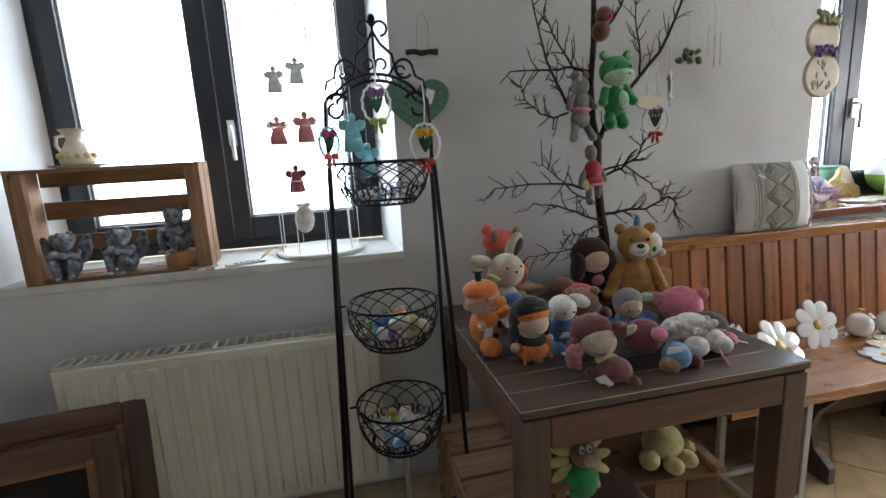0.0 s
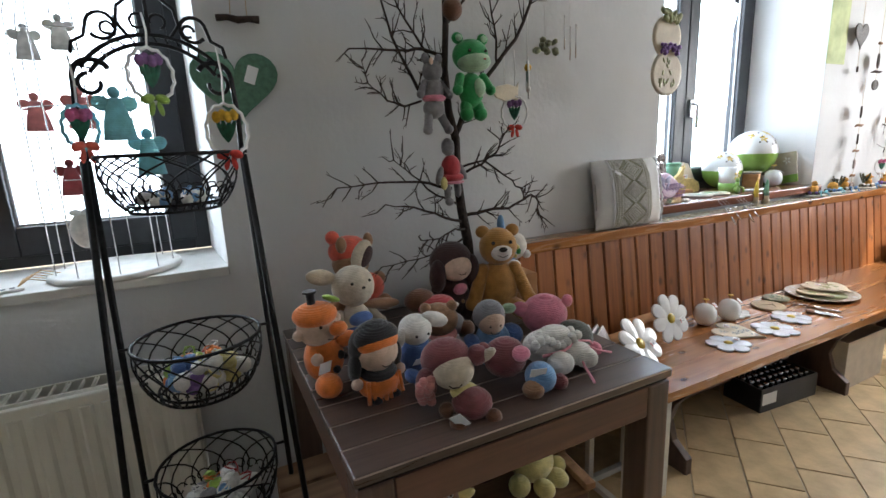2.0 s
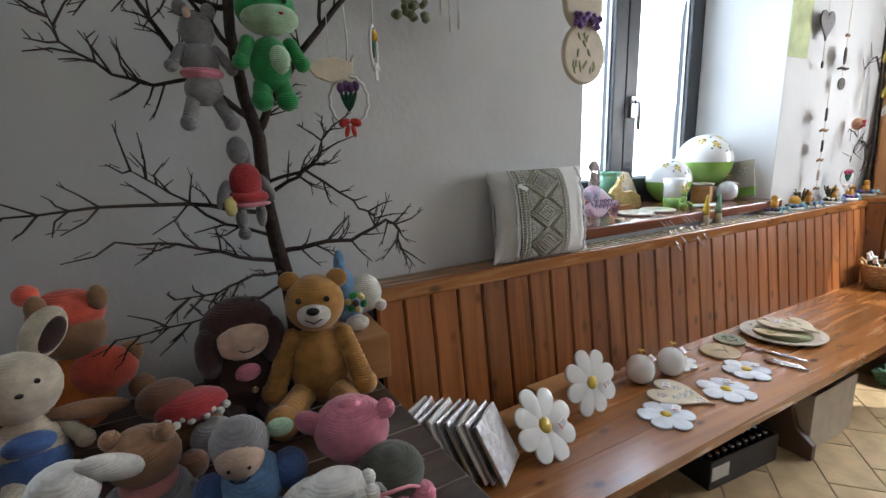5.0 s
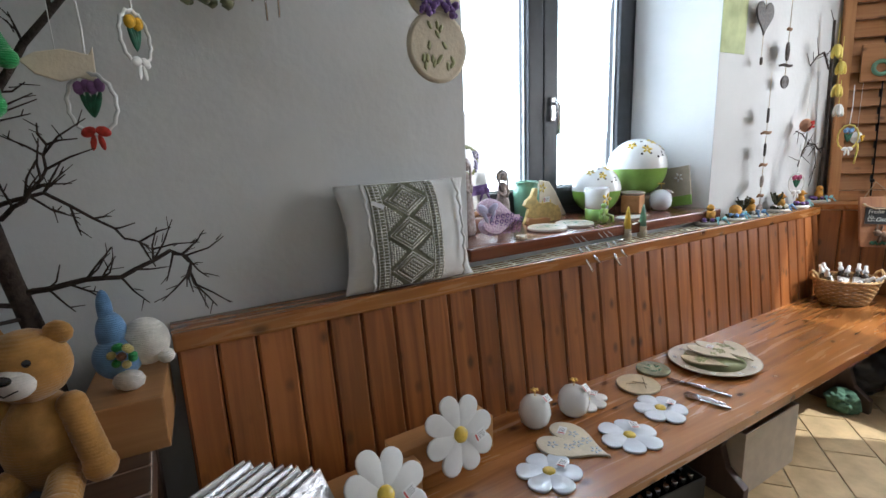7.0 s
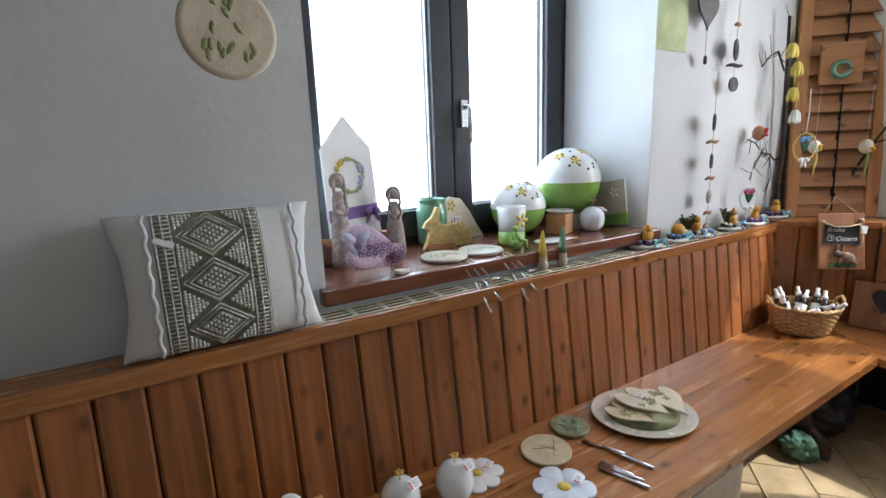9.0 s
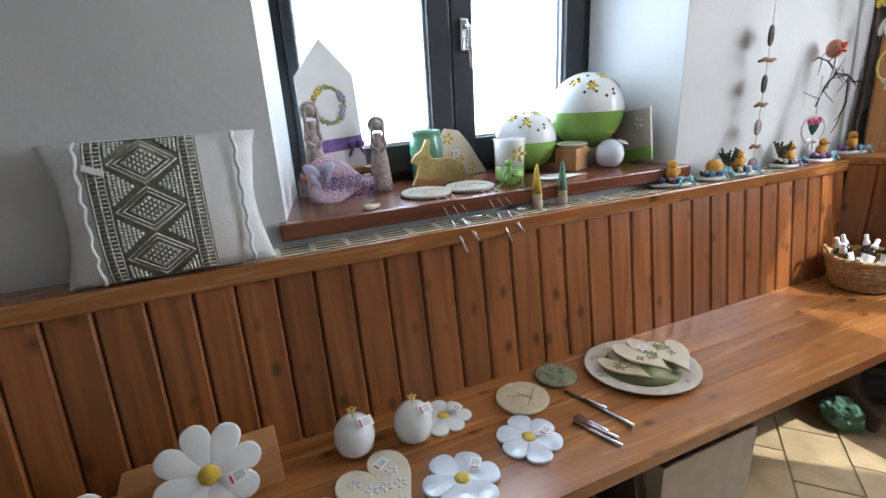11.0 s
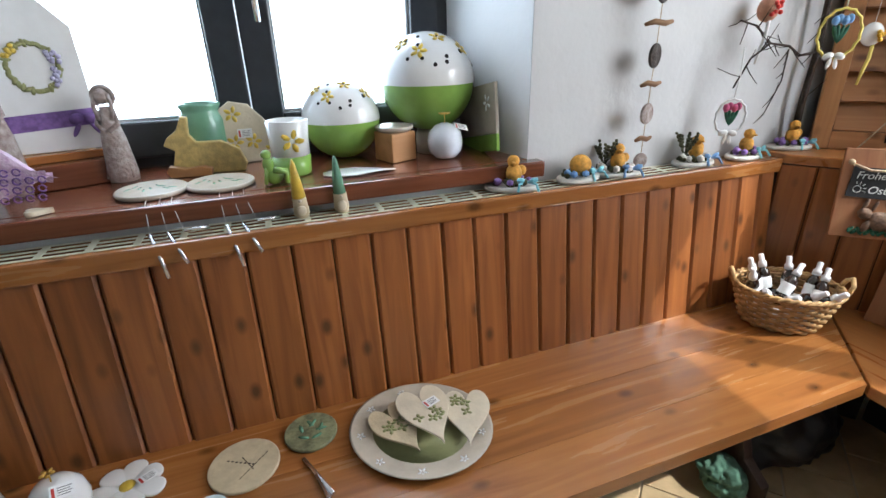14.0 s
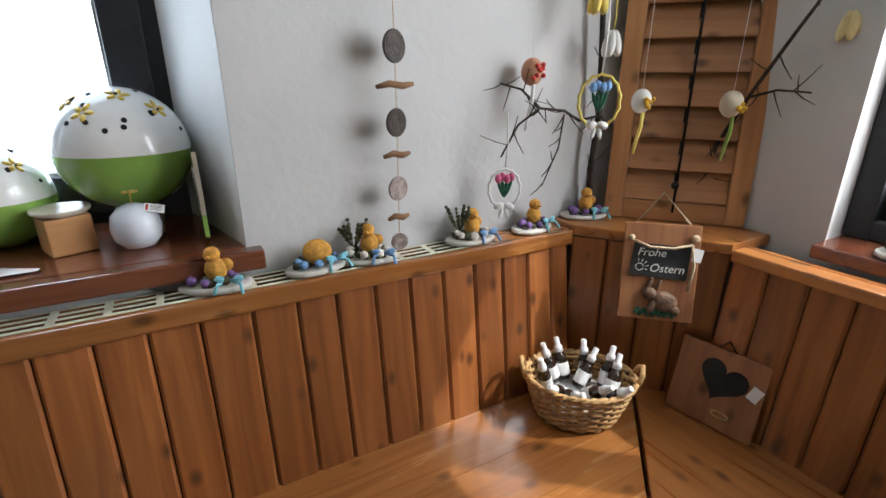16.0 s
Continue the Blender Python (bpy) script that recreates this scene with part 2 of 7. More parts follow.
W_MUSTARD, W_PINK, W_GREY = yarn("mustard_wool", (0.42, 0.21, 0.045), 150, 0.25), yarn("pink_wool", (0.66, 0.22, 0.30)), yarn("grey_wool", (0.24, 0.23, 0.24))
W_WHITE, W_RED, W_GREEN = yarn("white_wool", (0.74, 0.71, 0.66)), yarn("red_wool", (0.42, 0.03, 0.035)), yarn("green_wool", (0.03, 0.30, 0.075))
W_MINT, W_PLUM, W_LIME = yarn("mint_wool", (0.40, 0.58, 0.38)), yarn("plum_wool", (0.20, 0.055, 0.06)), yarn("lime_wool", (0.28, 0.42, 0.06))
W_LIGHTBLUE, W_YELLOW, W_CORAL = yarn("light_blue_wool", (0.17, 0.33, 0.58)), yarn("yellow_wool", (0.66, 0.56, 0.22)), yarn("coral_wool", (0.72, 0.11, 0.06))
W_OLIVE, W_DARK, W_SKIN = yarn("olive_grey_wool", (0.085, 0.09, 0.07)), yarn("dark_brown_wool", (0.055, 0.022, 0.02)), yarn("skin_wool", (0.62, 0.44, 0.33), 150, 0.2)
W_TEAL, W_SALMON = yarn("teal_wool", (0.25, 0.62, 0.72)), yarn("salmon_wool", (0.55, 0.22, 0.20))
EYE_BEAD = material("black_bead", (0.01, 0.01, 0.01), 0.15, coat=0.5)
glass = bpy.data.materials.new("window_glass")
glass.use_nodes = True
g = glass.node_tree.nodes["Principled BSDF"]
g.inputs["Transmission Weight"].default_value, g.inputs["Roughness"].default_value, g.inputs["IOR"].default_value = 1.0, 0.0, 1.02
glow = bpy.data.materials.new("bright_yard")
glow.use_nodes = True
gnt = glow.node_tree
gnt.nodes.remove(gnt.nodes["Principled BSDF"])
em = gnt.nodes.new("ShaderNodeEmission")
gn = gnt.nodes.new("ShaderNodeTexNoise")
gn.inputs["Scale"].default_value = 0.9
gr = gnt.nodes.new("ShaderNodeValToRGB")
gr.color_ramp.elements[0].color, gr.color_ramp.elements[1].color = (0.75, 0.80, 0.86, 1), (1, 1, 1, 1)
gr.color_ramp.elements[0].position, gr.color_ramp.elements[1].position = 0.3, 0.5
gtc = gnt.nodes.new("ShaderNodeTexCoord")
gnt.links.new(gtc.outputs["Object"], gn.inputs["Vector"])
gnt.links.new(gn.outputs[0], gr.inputs[0])
gnt.links.new(gr.outputs[0], em.inputs["Color"])
em.inputs["Strength"].default_value = 1.35
gnt.links.new(em.outputs[0], gnt.nodes["Material Output"].inputs["Surface"])

# ---- shape helpers ----


def empty_mesh():
    return bmesh.new()


def place(verts, m):
    for v in verts:
        v.co = m @ v.co


def box(bm, lo, hi, bevel=0.0, mi=0, m=None):
    """A box between two corners, its edges rounded."""
    x0, y0, z0 = lo
    x1, y1, z1 = hi
    n = bmesh.ops.create_cube(bm, size=1)["verts"]
    for v in n:
        v.co = Vector((x0 + (v.co.x + 0.5) * (x1 - x0), y0 + (v.co.y + 0.5) * (y1 - y0), z0 + (v.co.z + 0.5) * (z1 - z0)))
    faces = {f for v in n for f in v.link_faces}
    if bevel:
        r = bmesh.ops.bevel(bm, geom=list({e for v in n for e in v.link_edges}), offset=bevel, segments=2, affect='EDGES', profile=0.6)
        faces = {f for v in r["verts"] for f in v.link_faces} | {f for f in faces if f.is_valid}
    for f in faces:
        f.material_index = mi
    if m:
        place({v for f in faces for v in f.verts}, m)
    return bm


def ball(bm, c, r, mi=0, turn=(0, 0, 0), sub=2):
    """An ellipsoid at c with half-axes r."""
    r = (r, r, r) if isinstance(r, (int, float)) else r
    n = bmesh.ops.create_icosphere(bm, subdivisions=sub, radius=1)["verts"]
    place(n, pose(*c, *turn) @ Matrix.Diagonal((*r, 1)))
    for f in {f for v in n for f in v.link_faces}:
        f.material_index, f.smooth = mi, True
    return bm


def tube(bm, pts, r, seg=6, closed=False, mi=0):
    """A round bar along pts; r is one radius or one for each point."""
    pts = [Vector(p) for p in pts]
    rs = [r] * len(pts) if isinstance(r, (int, float)) else r
    rings = []
    n = len(pts)
    side = None
    for i, p in enumerate(pts):
        a = pts[i - 1] if (i or closed) else p
        b = pts[(i + 1) % n] if (i < n - 1 or closed) else p
        d = (b - a).normalized() if (b - a).length else Vector((0, 0, 1))
        if side is None:
            side = d.orthogonal().normalized()
        side = (side - d * side.dot(d)).normalized() if (side - d * side.dot(d)).length > 1e-6 else d.orthogonal().normalized()
        up = d.cross(side)
        rings.append([bm.verts.new(p + rs[i] * (math.cos(k * math.tau / seg) * side + math.sin(k * math.tau / seg) * up)) for k in range(seg)])
    for i in range(n if closed else n - 1):
        A, B = rings[i], rings[(i + 1) % n]
        for k in range(seg):
            f = bm.faces.new((A[k], A[(k + 1) % seg], B[(k + 1) % seg], B[k]))
            f.smooth, f.material_index = True, mi
    if not closed:
        for q in (rings[0][::-1], rings[-1]):
            bm.faces.new(q).material_index = mi
    return bm


def lathe(bm, prof, seg=24, mi=0, c=(0, 0, 0), sq=1.0):
    """A turned body from (radius, height) pairs."""
    rings = [[bm.verts.new((c[0] + r * math.cos(k * math.tau / seg), c[1] + sq * r * math.sin(k * math.tau / seg), c[2] + z)) for k in range(seg)] for r, z in prof]
    for A, B in zip(rings, rings[1:]):
        for k in range(seg):
            f = bm.faces.new((A[k], A[(k + 1) % seg], B[(k + 1) % seg], B[k]))
            f.smooth, f.material_index = True, mi
    for q in (rings[0][::-1], rings[-1]):
        bm.faces.new(q).material_index = mi
    return bm


def slab(bm, outline, lo, hi, bevel=0.0, mi=0, axis="z"):
    """A flat piece cut to an outline, from lo to hi along an axis."""
    def at(p, h):
        return {"z": (p[0], p[1], h), "y": (p[0], h, p[1]), "x": (h, p[0], p[1])}[axis]
    A = [bm.verts.new(at(p, lo)) for p in outline]
    B = [bm.verts.new(at(p, hi)) for p in outline]
    n = len(A)
    fs = [bm.faces.new(A[::-1]), bm.faces.new(B)]
    for k in range(n):
        fs.append(bm.faces.new((A[k], A[(k + 1) % n], B[(k + 1) % n], B[k])))
    for f in fs:
        f.material_index = mi
    bmesh.ops.recalc_face_normals(bm, faces=fs)
    if bevel:
        edges = list(fs[0].edges) + list(fs[1].edges)
        r = bmesh.ops.bevel(bm, geom=edges, offset=bevel, segments=2, affect='EDGES', profile=0.6)
        for f in r["faces"]:
            f.material_index = mi
    return bm


def arc(c, r, a0, a1, n=12, plane="xz", sq=1.0):
    out = []
    for i in range(n + 1):
        a = radians(a0 + (a1 - a0) * i / n)
        u, v = r * math.cos(a), sq * r * math.sin(a)
        out.append({"xz": (c[0] + u, c[1], c[2] + v), "xy": (c[0] + u, c[1] + v, c[2]), "yz": (c[0], c[1] + u, c[2] + v)}[plane])
    return out


def heart_outline(w, h, n=40):
    """A heart with its tip at (0, 0)."""
    pts = []
    for i in range(n):
        a = math.tau * i / n
        x = 16 * math.sin(a) ** 3
        y = 13 * math.cos(a) - 5 * math.cos(2 * a) - 2 * math.cos(3 * a) - math.cos(4 * a)
        pts.append((x / 32 * w, (y + 17) / 29 * h))
    return pts


def finish(name, bm, mats):
    me = bpy.data.meshes.new(name)
    bm.to_mesh(me)
    bm.free()
    for m in (mats if isinstance(mats, (list, tuple)) else [mats]):
        me.materials.append(m)
    return me


def part(name, bm, mats, parent, label=""):
    ob = new(name, finish(name, bm, mats))
    ob.parent = parent
    return tagged(ob, label)


def piece(name, me, parent, m):
    """A part on shared mesh data at a pose within its parent."""
    ob = new(name, me)
    ob.parent = parent
    ob.matrix_basis = m
    return ob


def thing(name, label, category, m=None, group=""):
    ob = new(name)
    ob.empty_display_size = 0.05
    ob.matrix_world = m if m else Matrix()
    return tagged(ob, label, category, group)


def single(name, bm, mats, label, category, m=None, group="", kind=""):
    ob = new(name, finish(name, bm, mats))
    ob.matrix_world = m if m else Matrix()
    return tagged(ob, label, category, group, kind)


def structure(name, bm, mats, label="", category=""):
    return tagged(new(name, finish(name, bm, mats)), label, category, kind="structure")

# ---- the setting ----
WALL, SILL, SEAT, CAP, TABLE = 1.845, 1.01, 0.465, 0.955, 0.765
XW, XE, YS, HIGH = -2.8, 4.86, -3.6, 2.55

bm = empty_mesh()
for x0, x1, z0, z1 in ((XW - 0.3, -1.27, 0, HIGH), (0.14, 2.106, 0, HIGH), (3.512, XE + 0.24, 0, HIGH),
                       (-1.27, 0.14, 0, SILL - 0.03), (-1.27, 0.14, 2.3, HIGH), (2.106, 3.512, 0, SILL - 0.04), (2.106, 3.512, 2.3, HIGH)):
    box(bm, (x0, WALL, z0), (x1, WALL + 0.55, z1))
structure("wall_north", bm, plaster, "rough off-white plastered wall with two deep windows", "wall")
bm = empty_mesh()
for x0, x1, z0, z1, y0, y1 in ((XE, XE + 0.24, 0, HIGH, 1.265, WALL), (XE, XE + 0.24, 0, 0.954, 0.05, 1.265), (XE, XE + 0.24, 2.3, HIGH, 0.05, 1.265), (XE, XE + 0.24, 0, HIGH, YS, 0.05)):
    box(bm, (x0, y0, z0), (x1, y1, z1))
structure("wall_east", bm, plaster, "off-white plastered wall with a sunny window", "wall")
bm = box(empty_mesh(), (XW - 0.3, YS - 0.3, 0), (XE + 0.24, YS, HIGH))
structure("wall_south", bm, plaster, "plain off-white plastered wall", "wall")
bm = box(empty_mesh(), (XW - 0.3, YS, 0), (XW, WALL, HIGH))
structure("wall_west", bm, plaster, "plain off-white plastered wall", "wall")
bm = box(empty_mesh(), (XW - 0.3, YS - 0.3, HIGH), (XE + 0.24, WALL + 0.55, HIGH + 0.2))
structure("ceiling", bm, ceiling_paint, "plain painted ceiling", "ceiling")
bm = box(empty_mesh(), (-30, -30, -0.2), (30, 30, -0.012))
structure("ground", bm, grout, "pale ground under and around the house", "ground")
bm = box(empty_mesh(), (XW - 0.3, YS - 0.3, -0.011), (XE + 0.5, WALL + 0.05, -0.004))
floor = structure("floor", bm, grout, "floor of tan tiles laid askew with pale joints", "floor")

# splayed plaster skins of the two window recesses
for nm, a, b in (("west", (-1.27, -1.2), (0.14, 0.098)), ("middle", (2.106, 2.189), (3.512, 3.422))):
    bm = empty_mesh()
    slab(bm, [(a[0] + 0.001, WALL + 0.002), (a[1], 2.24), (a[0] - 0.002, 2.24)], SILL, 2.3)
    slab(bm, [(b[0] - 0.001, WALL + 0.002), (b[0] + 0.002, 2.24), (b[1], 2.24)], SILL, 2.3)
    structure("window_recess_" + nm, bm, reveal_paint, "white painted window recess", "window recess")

bm = empty_mesh()
box(bm, (-1.268, WALL - 0.012, SILL - 0.03), (0.138, 2.235, SILL), 0.004)
structure("window_sill_1", bm, sill_stone, "white stone window sill with wear marks", "window sill")
bm = empty_mesh()
box(bm, (2.085, 1.80, SILL - 0.033), (3.545, WALL, SILL + 0.012), 0.006)
box(bm, (2.108, WALL, SILL - 0.039), (3.51, 2.235, SILL + 0.012), 0.0)
structure("window_sill_2", bm, sill_wood, "glossy red-brown wooden window sill", "window sill")
bm = box(empty_mesh(), (4.78, 0.055, 0.955), (5.02, 1.262, 0.991), 0.005)
structure("window_sill_3", bm, sill_wood, "red-brown wooden sill in the sun", "window sill")


def make_window(name, x0, xa, xb, xc, xd, x1, z0, z1, m, label, handle_x):
    """Two casements in a dark fixed surround: x0, x1 outside, glass from xa to xb and from xc to xd."""
    w = tagged(thing(name, label, "window", m), kind="structure")
    zb, zt, mid = z0 + 0.14, z1 - 0.1, (xb + xc) / 2
    bm = empty_mesh()
    for lo, hi in (((x0, 0, z0), (x0 + 0.06, 0.08, z1)), ((x1 - 0.06, 0, z0), (x1, 0.08, z1)), ((x0 + 0.06, 0.002, z0), (x1 - 0.06, 0.08, z0 + 0.05)), ((x0 + 0.06, 0.002, z1 - 0.05), (x1 - 0.06, 0.08, z1))):
        box(bm, lo, hi, 0.004)
    part("window_frame", bm, anthracite, w)
    for a, b, sa, sb in ((x0 + 0.05, mid - 0.002, xa, xb), (mid + 0.002, x1 - 0.05, xc, xd)):
        bm = empty_mesh()
        for lo, hi in (((a, -0.022, z0 + 0.04), (sa, 0.05, z1 - 0.04)), ((sb, -0.022, z0 + 0.04), (b, 0.05, z1 - 0.04)), ((sa, -0.02, z0 + 0.04), (sb, 0.05, zb)), ((sa, -0.02, zt), (sb, 0.05, z1 - 0.04))):
            box(bm, lo, hi, 0.006)
        sash = part("casement", bm, anthracite, w)
        bm = empty_mesh()
        for lo, hi in (((sa, 0.002, zb), (sa + 0.008, 0.016, zt)), ((sb - 0.008, 0.002, zb), (sb, 0.016, zt)), ((sa + 0.008, 0.002, zb), (sb - 0.008, 0.016, zb + 0.008))):
            box(bm, lo, hi)
        part("glazing_bead", bm, gasket, sash, "pale glazing bead")
        pane = part("pane", box(empty_mesh(), (sa, 0.018, zb), (sb, 0.024, zt)), glass, sash)
        pane.visible_shadow = False
    bm = empty_mesh()
    hx = handle_x
    box(bm, (hx - 0.016, -0.036, 1.46), (hx + 0.016, -0.022, 1.57), 0.006)
    tube(bm, [(hx, -0.03, 1.54), (hx, -0.062, 1.54), (hx + 0.004, -0.066, 1.53), (hx + 0.006, -0.066, 1.40)], 0.009, 8)
    part("handle", bm, chrome, w, "chrome window handle")
    return w


make_window("window_1", -1.215, -1.09, -0.635, -0.478, -0.03, 0.105, 1.012, 2.3, pose(0, 2.245, 0), "dark grey double casement window in a deep white recess", -0.51)
make_window("window_2", 2.165, 2.252, 2.702, 2.878, 3.295, 3.435, 1.012, 2.3, pose(0, 2.245, 0), "dark grey double casement window above the wooden bench", 2.838)
make_window("window_3", 0.05, 0.12, 0.58, 0.70, 1.2, 1.265, 0.992, 2.3, pose(5.02, 0, 0, 0, 0, 90), "dark grey window letting in the sun", 0.64)
bm = slab(empty_mesh(), [(-14, -0.5), (16, -0.5), (16, 6), (-14, 6)], 9.0, 9.2, axis="y")
structure("backdrop", bm, glow, "overexposed bright yard beyond the windows", "backdrop")

# ---- corner bench ----
PITCH = 0.0951
LEAN = math.degrees(math.atan2(0.062, 0.47))
bench = thing("corner_bench", "long honey-coloured pine bench with a boarded back along the wall", "bench")
for outline in ([(1.15, 1.222), (4.222, 1.222), (4.31, 1.31), (4.357, 1.356), (1.15, 1.356)], [(1.15, 1.3566), (4.3575, 1.3566), (4.506, 1.504), (1.15, 1.504)], [(1.15, 1.5046), (4.5066, 1.5046), (4.55, 1.548), (4.60, 1.70), (1.15, 1.70)]):
    part("seat_board", slab(empty_mesh(), outline, SEAT - 0.038, SEAT, 0.0006), pine_along, bench, "glossy worn pine seat board")
bm = slab(empty_mesh(), [(4.235, -1.2), (4.235, 1.218), (4.322, 1.302), (4.565, 1.545), (4.66, 1.62), (4.67, -1.2)], SEAT - 0.046, SEAT - 0.008, 0.006)
part("seat", bm, pine_across, bench)
bm = box(empty_mesh(), (1.2, 1.733, CAP - 0.047), (4.425, 1.757, CAP), 0.006)
box(bm, (1.2, 1.757, CAP - 0.034), (1.98, WALL - 0.003, CAP - 0.001), 0.0)
box(bm, (4.15, 1.757, CAP - 0.034), (4.425, WALL - 0.003, CAP - 0.001), 0.0)
box(bm, (1.98, 1.838, CAP - 0.034), (4.15, WALL - 0.003, CAP - 0.004), 0.0)
part("top_rail", bm, pine_along, bench)
bm = slab(empty_mesh(), [(4.43, 1.735), (4.675, 1.395), (XE - 0.003, 1.395), (XE - 0.003, WALL - 0.003), (4.43, WALL - 0.003)], CAP - 0.02, CAP + 0.012, 0.006)
part("corner_shelf", bm, pine_across, bench)
bm = box(empty_mesh(), (4.665, -1.2, CAP - 0.034), (4.74, 1.39, CAP - 0.001), 0.006)
box(bm, (4.74, -1.2, CAP - 0.034), (4.78, 1.39, CAP - 0.012))
part("top_rail", bm, pine_across, bench)
# Dark sheets behind the planks, coloured as the shade in their joints.
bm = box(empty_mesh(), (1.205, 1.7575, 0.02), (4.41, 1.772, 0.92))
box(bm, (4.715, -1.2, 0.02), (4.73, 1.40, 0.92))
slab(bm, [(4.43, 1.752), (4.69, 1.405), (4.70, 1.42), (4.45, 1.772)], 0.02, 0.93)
part("shade_backing", bm, gap_shade, bench)


def plank_mesh(name, w, h, t, mat):
    """A board with chamfered long edges."""
    bm = slab(empty_mesh(), [(0.0015, t), (0.0015, 0.006), (0.008, 0), (w - 0.008, 0), (w - 0.0015, 0.006), (w - 0.0015, t)], 0, h)
    return finish(name, bm, mat)


BACK = 0.454
JOINTS = [1.205, 1.292, 1.384, 1.478, 1.572, 1.666, 1.768, 1.864, 1.956, 2.05, 2.143, 2.237, 2.333, 2.434, 2.532, 2.627, 2.727, 2.828, 2.924, 3.018, 3.111,
          3.205, 3.296, 3.391, 3.493, 3.591, 3.682, 3.78, 3.874, 3.972, 4.07, 4.165, 4.255, 4.345, 4.415]
for x, x1 in zip(JOINTS, JOINTS[1:]):
    piece("plank", plank_mesh("plank", x1 - x, BACK, 0.014, pine_up), bench, pose(x, 1.682, SEAT - 0.006, -LEAN, 0, 0))
plank_long = plank_mesh("plank", PITCH, 0.468, 0.014, pine_up)
wd = math.hypot(0.262, 0.345) / 4
diag = plank_mesh("plank", wd, 0.475, 0.014, pine_up)
for k in range(4):
    piece("plank", diag, bench, pose(4.425 + 0.262 * k / 4, 1.742 - 0.345 * k / 4, SEAT - 0.008, 0, 0, math.degrees(math.atan2(-0.345, 0.262))))
for k in range(27):
    piece("plank", plank_long, bench, pose(4.643, 1.392 - PITCH * k, SEAT - 0.012, -LEAN * 0.6, 0, -90))
# trestle feet cut in a curve
foot = [(1.32, 0.0), (1.62, 0.0), (1.62, 0.42), (1.30, 0.42), (1.30, 0.36), (1.36, 0.28), (1.385, 0.2), (1.36, 0.12), (1.29, 0.07), (1.29, 0.0)]
for fx in (1.70, 2.93, 4.05):
    part("trestle_foot", slab(empty_mesh(), foot, fx, fx + 0.035, 0.004, axis="x"), table_leg, bench)
bm = box(empty_mesh(), (1.3, 1.57, 0.1), (4.2, 1.6, 0.16), 0.003)
part("stretcher", bm, table_apron, bench)

# ---- radiator grille behind the top rail ----
bm = empty_mesh()
x = 1.985
while x < 4.14:
    for k in range(4):
        box(bm, (x, 1.7575 + k * 0.0235, CAP - 0.0022), (x + 0.075, 1.7665 + k * 0.0235, CAP - 0.001))
    box(bm, (x + 0.0752, 1.7575, CAP - 0.0022), (x + 0.0898, 1.837, CAP - 0.0008))
    x += 0.09
grille = thing("radiator_grille", "cream metal radiator grille let into the bench top", "grille")
part("slats", bm, grille_cream, grille)
# Solid dark strip below the slats; its colour stands for the slots' shade.
part("slot_shade", box(empty_mesh(), (1.985, 1.7725, CAP - 0.06), (4.149, 1.8375, CAP - 0.03)), gap_shade, grille)

# ---- radiator under the first window ----
rad = thing("radiator", "cream enamelled panel radiator under the window sill", "radiator", pose(-0.025, 0, 0.02))
bm = empty_mesh()
box(bm, (-1.03, 1.655, 0.13), (0.02, 1.675, 0.735), 0.006)
x, ribs = -1.0, []
while x < 0.0:
    ribs.append(x)
    x += 0.05
panel = part("front_panel", bm, rad_white, rad)
rib = finish("rib", slab(empty_mesh(), [(0, 1.655), (0.008, 1.647), (0.027, 1.647), (0.035, 1.655)], 0.16, 0.705), rad_white)
for x in ribs:
    piece("rib", rib, panel, pose(x, 0, 0))
part("back_panel", box(empty_mesh(), (-1.03, 1.76, 0.13), (0.02, 1.775, 0.735), 0.005), rad_white, rad)
bm = empty_mesh()
for y in (1.676, 1.756):
    box(bm, (-1.035, y, 0.728), (0.025, y + 0.006, 0.742))
x = -1.035
while x <= 0.03:
    box(bm, (x, 1.682, 0.731), (x + 0.004, 1.756, 0.741))
    if x < 0.0:
        for k in range(2):
            box(bm, (x + 0.028 + k * 0.007, 1.682, 0.734), (x + 0.031 + k * 0.007, 1.756, 0.740))
    x += 0.0655
part("top_grille", bm, rad_white, rad)
for xs in (-1.034, 0.02):
    part("side_cover", box(empty_mesh(), (xs, 1.676, 0.14), (xs + 0.004, 1.76, 0.728)), rad_white, rad)
bm = tube(empty_mesh(), [(0.02, 1.71, 0.17), (0.09, 1.71, 0.17), (0.1, 1.71, 0.16), (0.1, 1.71, -0.02)], 0.011, 8)
tube(bm, [(0.06, 1.71, 0.17), (0.06, 1.66, 0.17)], 0.02, 8)
part("valve_pipe", bm, rad_white, rad)
part("bracket", box(empty_mesh(), (-0.9, 1.775, 0.55), (-0.86, WALL, 0.62)), rad_white, rad)

# ---- slatted table with the toys ----
table = thing("slatted_table", "dark brown wooden table with a worn slatted top", "table", pose(-0.086, -0.005, 0))
TX0, TX1, TY0, TY1 = 0.362, 1.222, 0.962, 1.825
ny = 9
for k in range(ny):
    d = (TY1 - TY0) / ny
    bm = box(empty_mesh(), (TX0, TY0 + k * d + 0.0012, TABLE - 0.024), (TX1, TY0 + (k + 1) * d - 0.0012, TABLE), 0.0045)
    top = part("slat", bm, [table_dark, table_worn], table)
    for f in top.data.polygons:
        if abs(f.normal.z) < 0.95 and f.center.z > TABLE - 0.006:
            f.material_index = 1
# Added dark sheet under the top, painting the shade between slats.
part("slat_gap_shade", box(empty_mesh(), (TX0 + 0.01, TY0 + 0.01, TABLE - 0.034), (TX1 - 0.01, TY1 - 0.01, TABLE - 0.0245)), gap_shade, table)
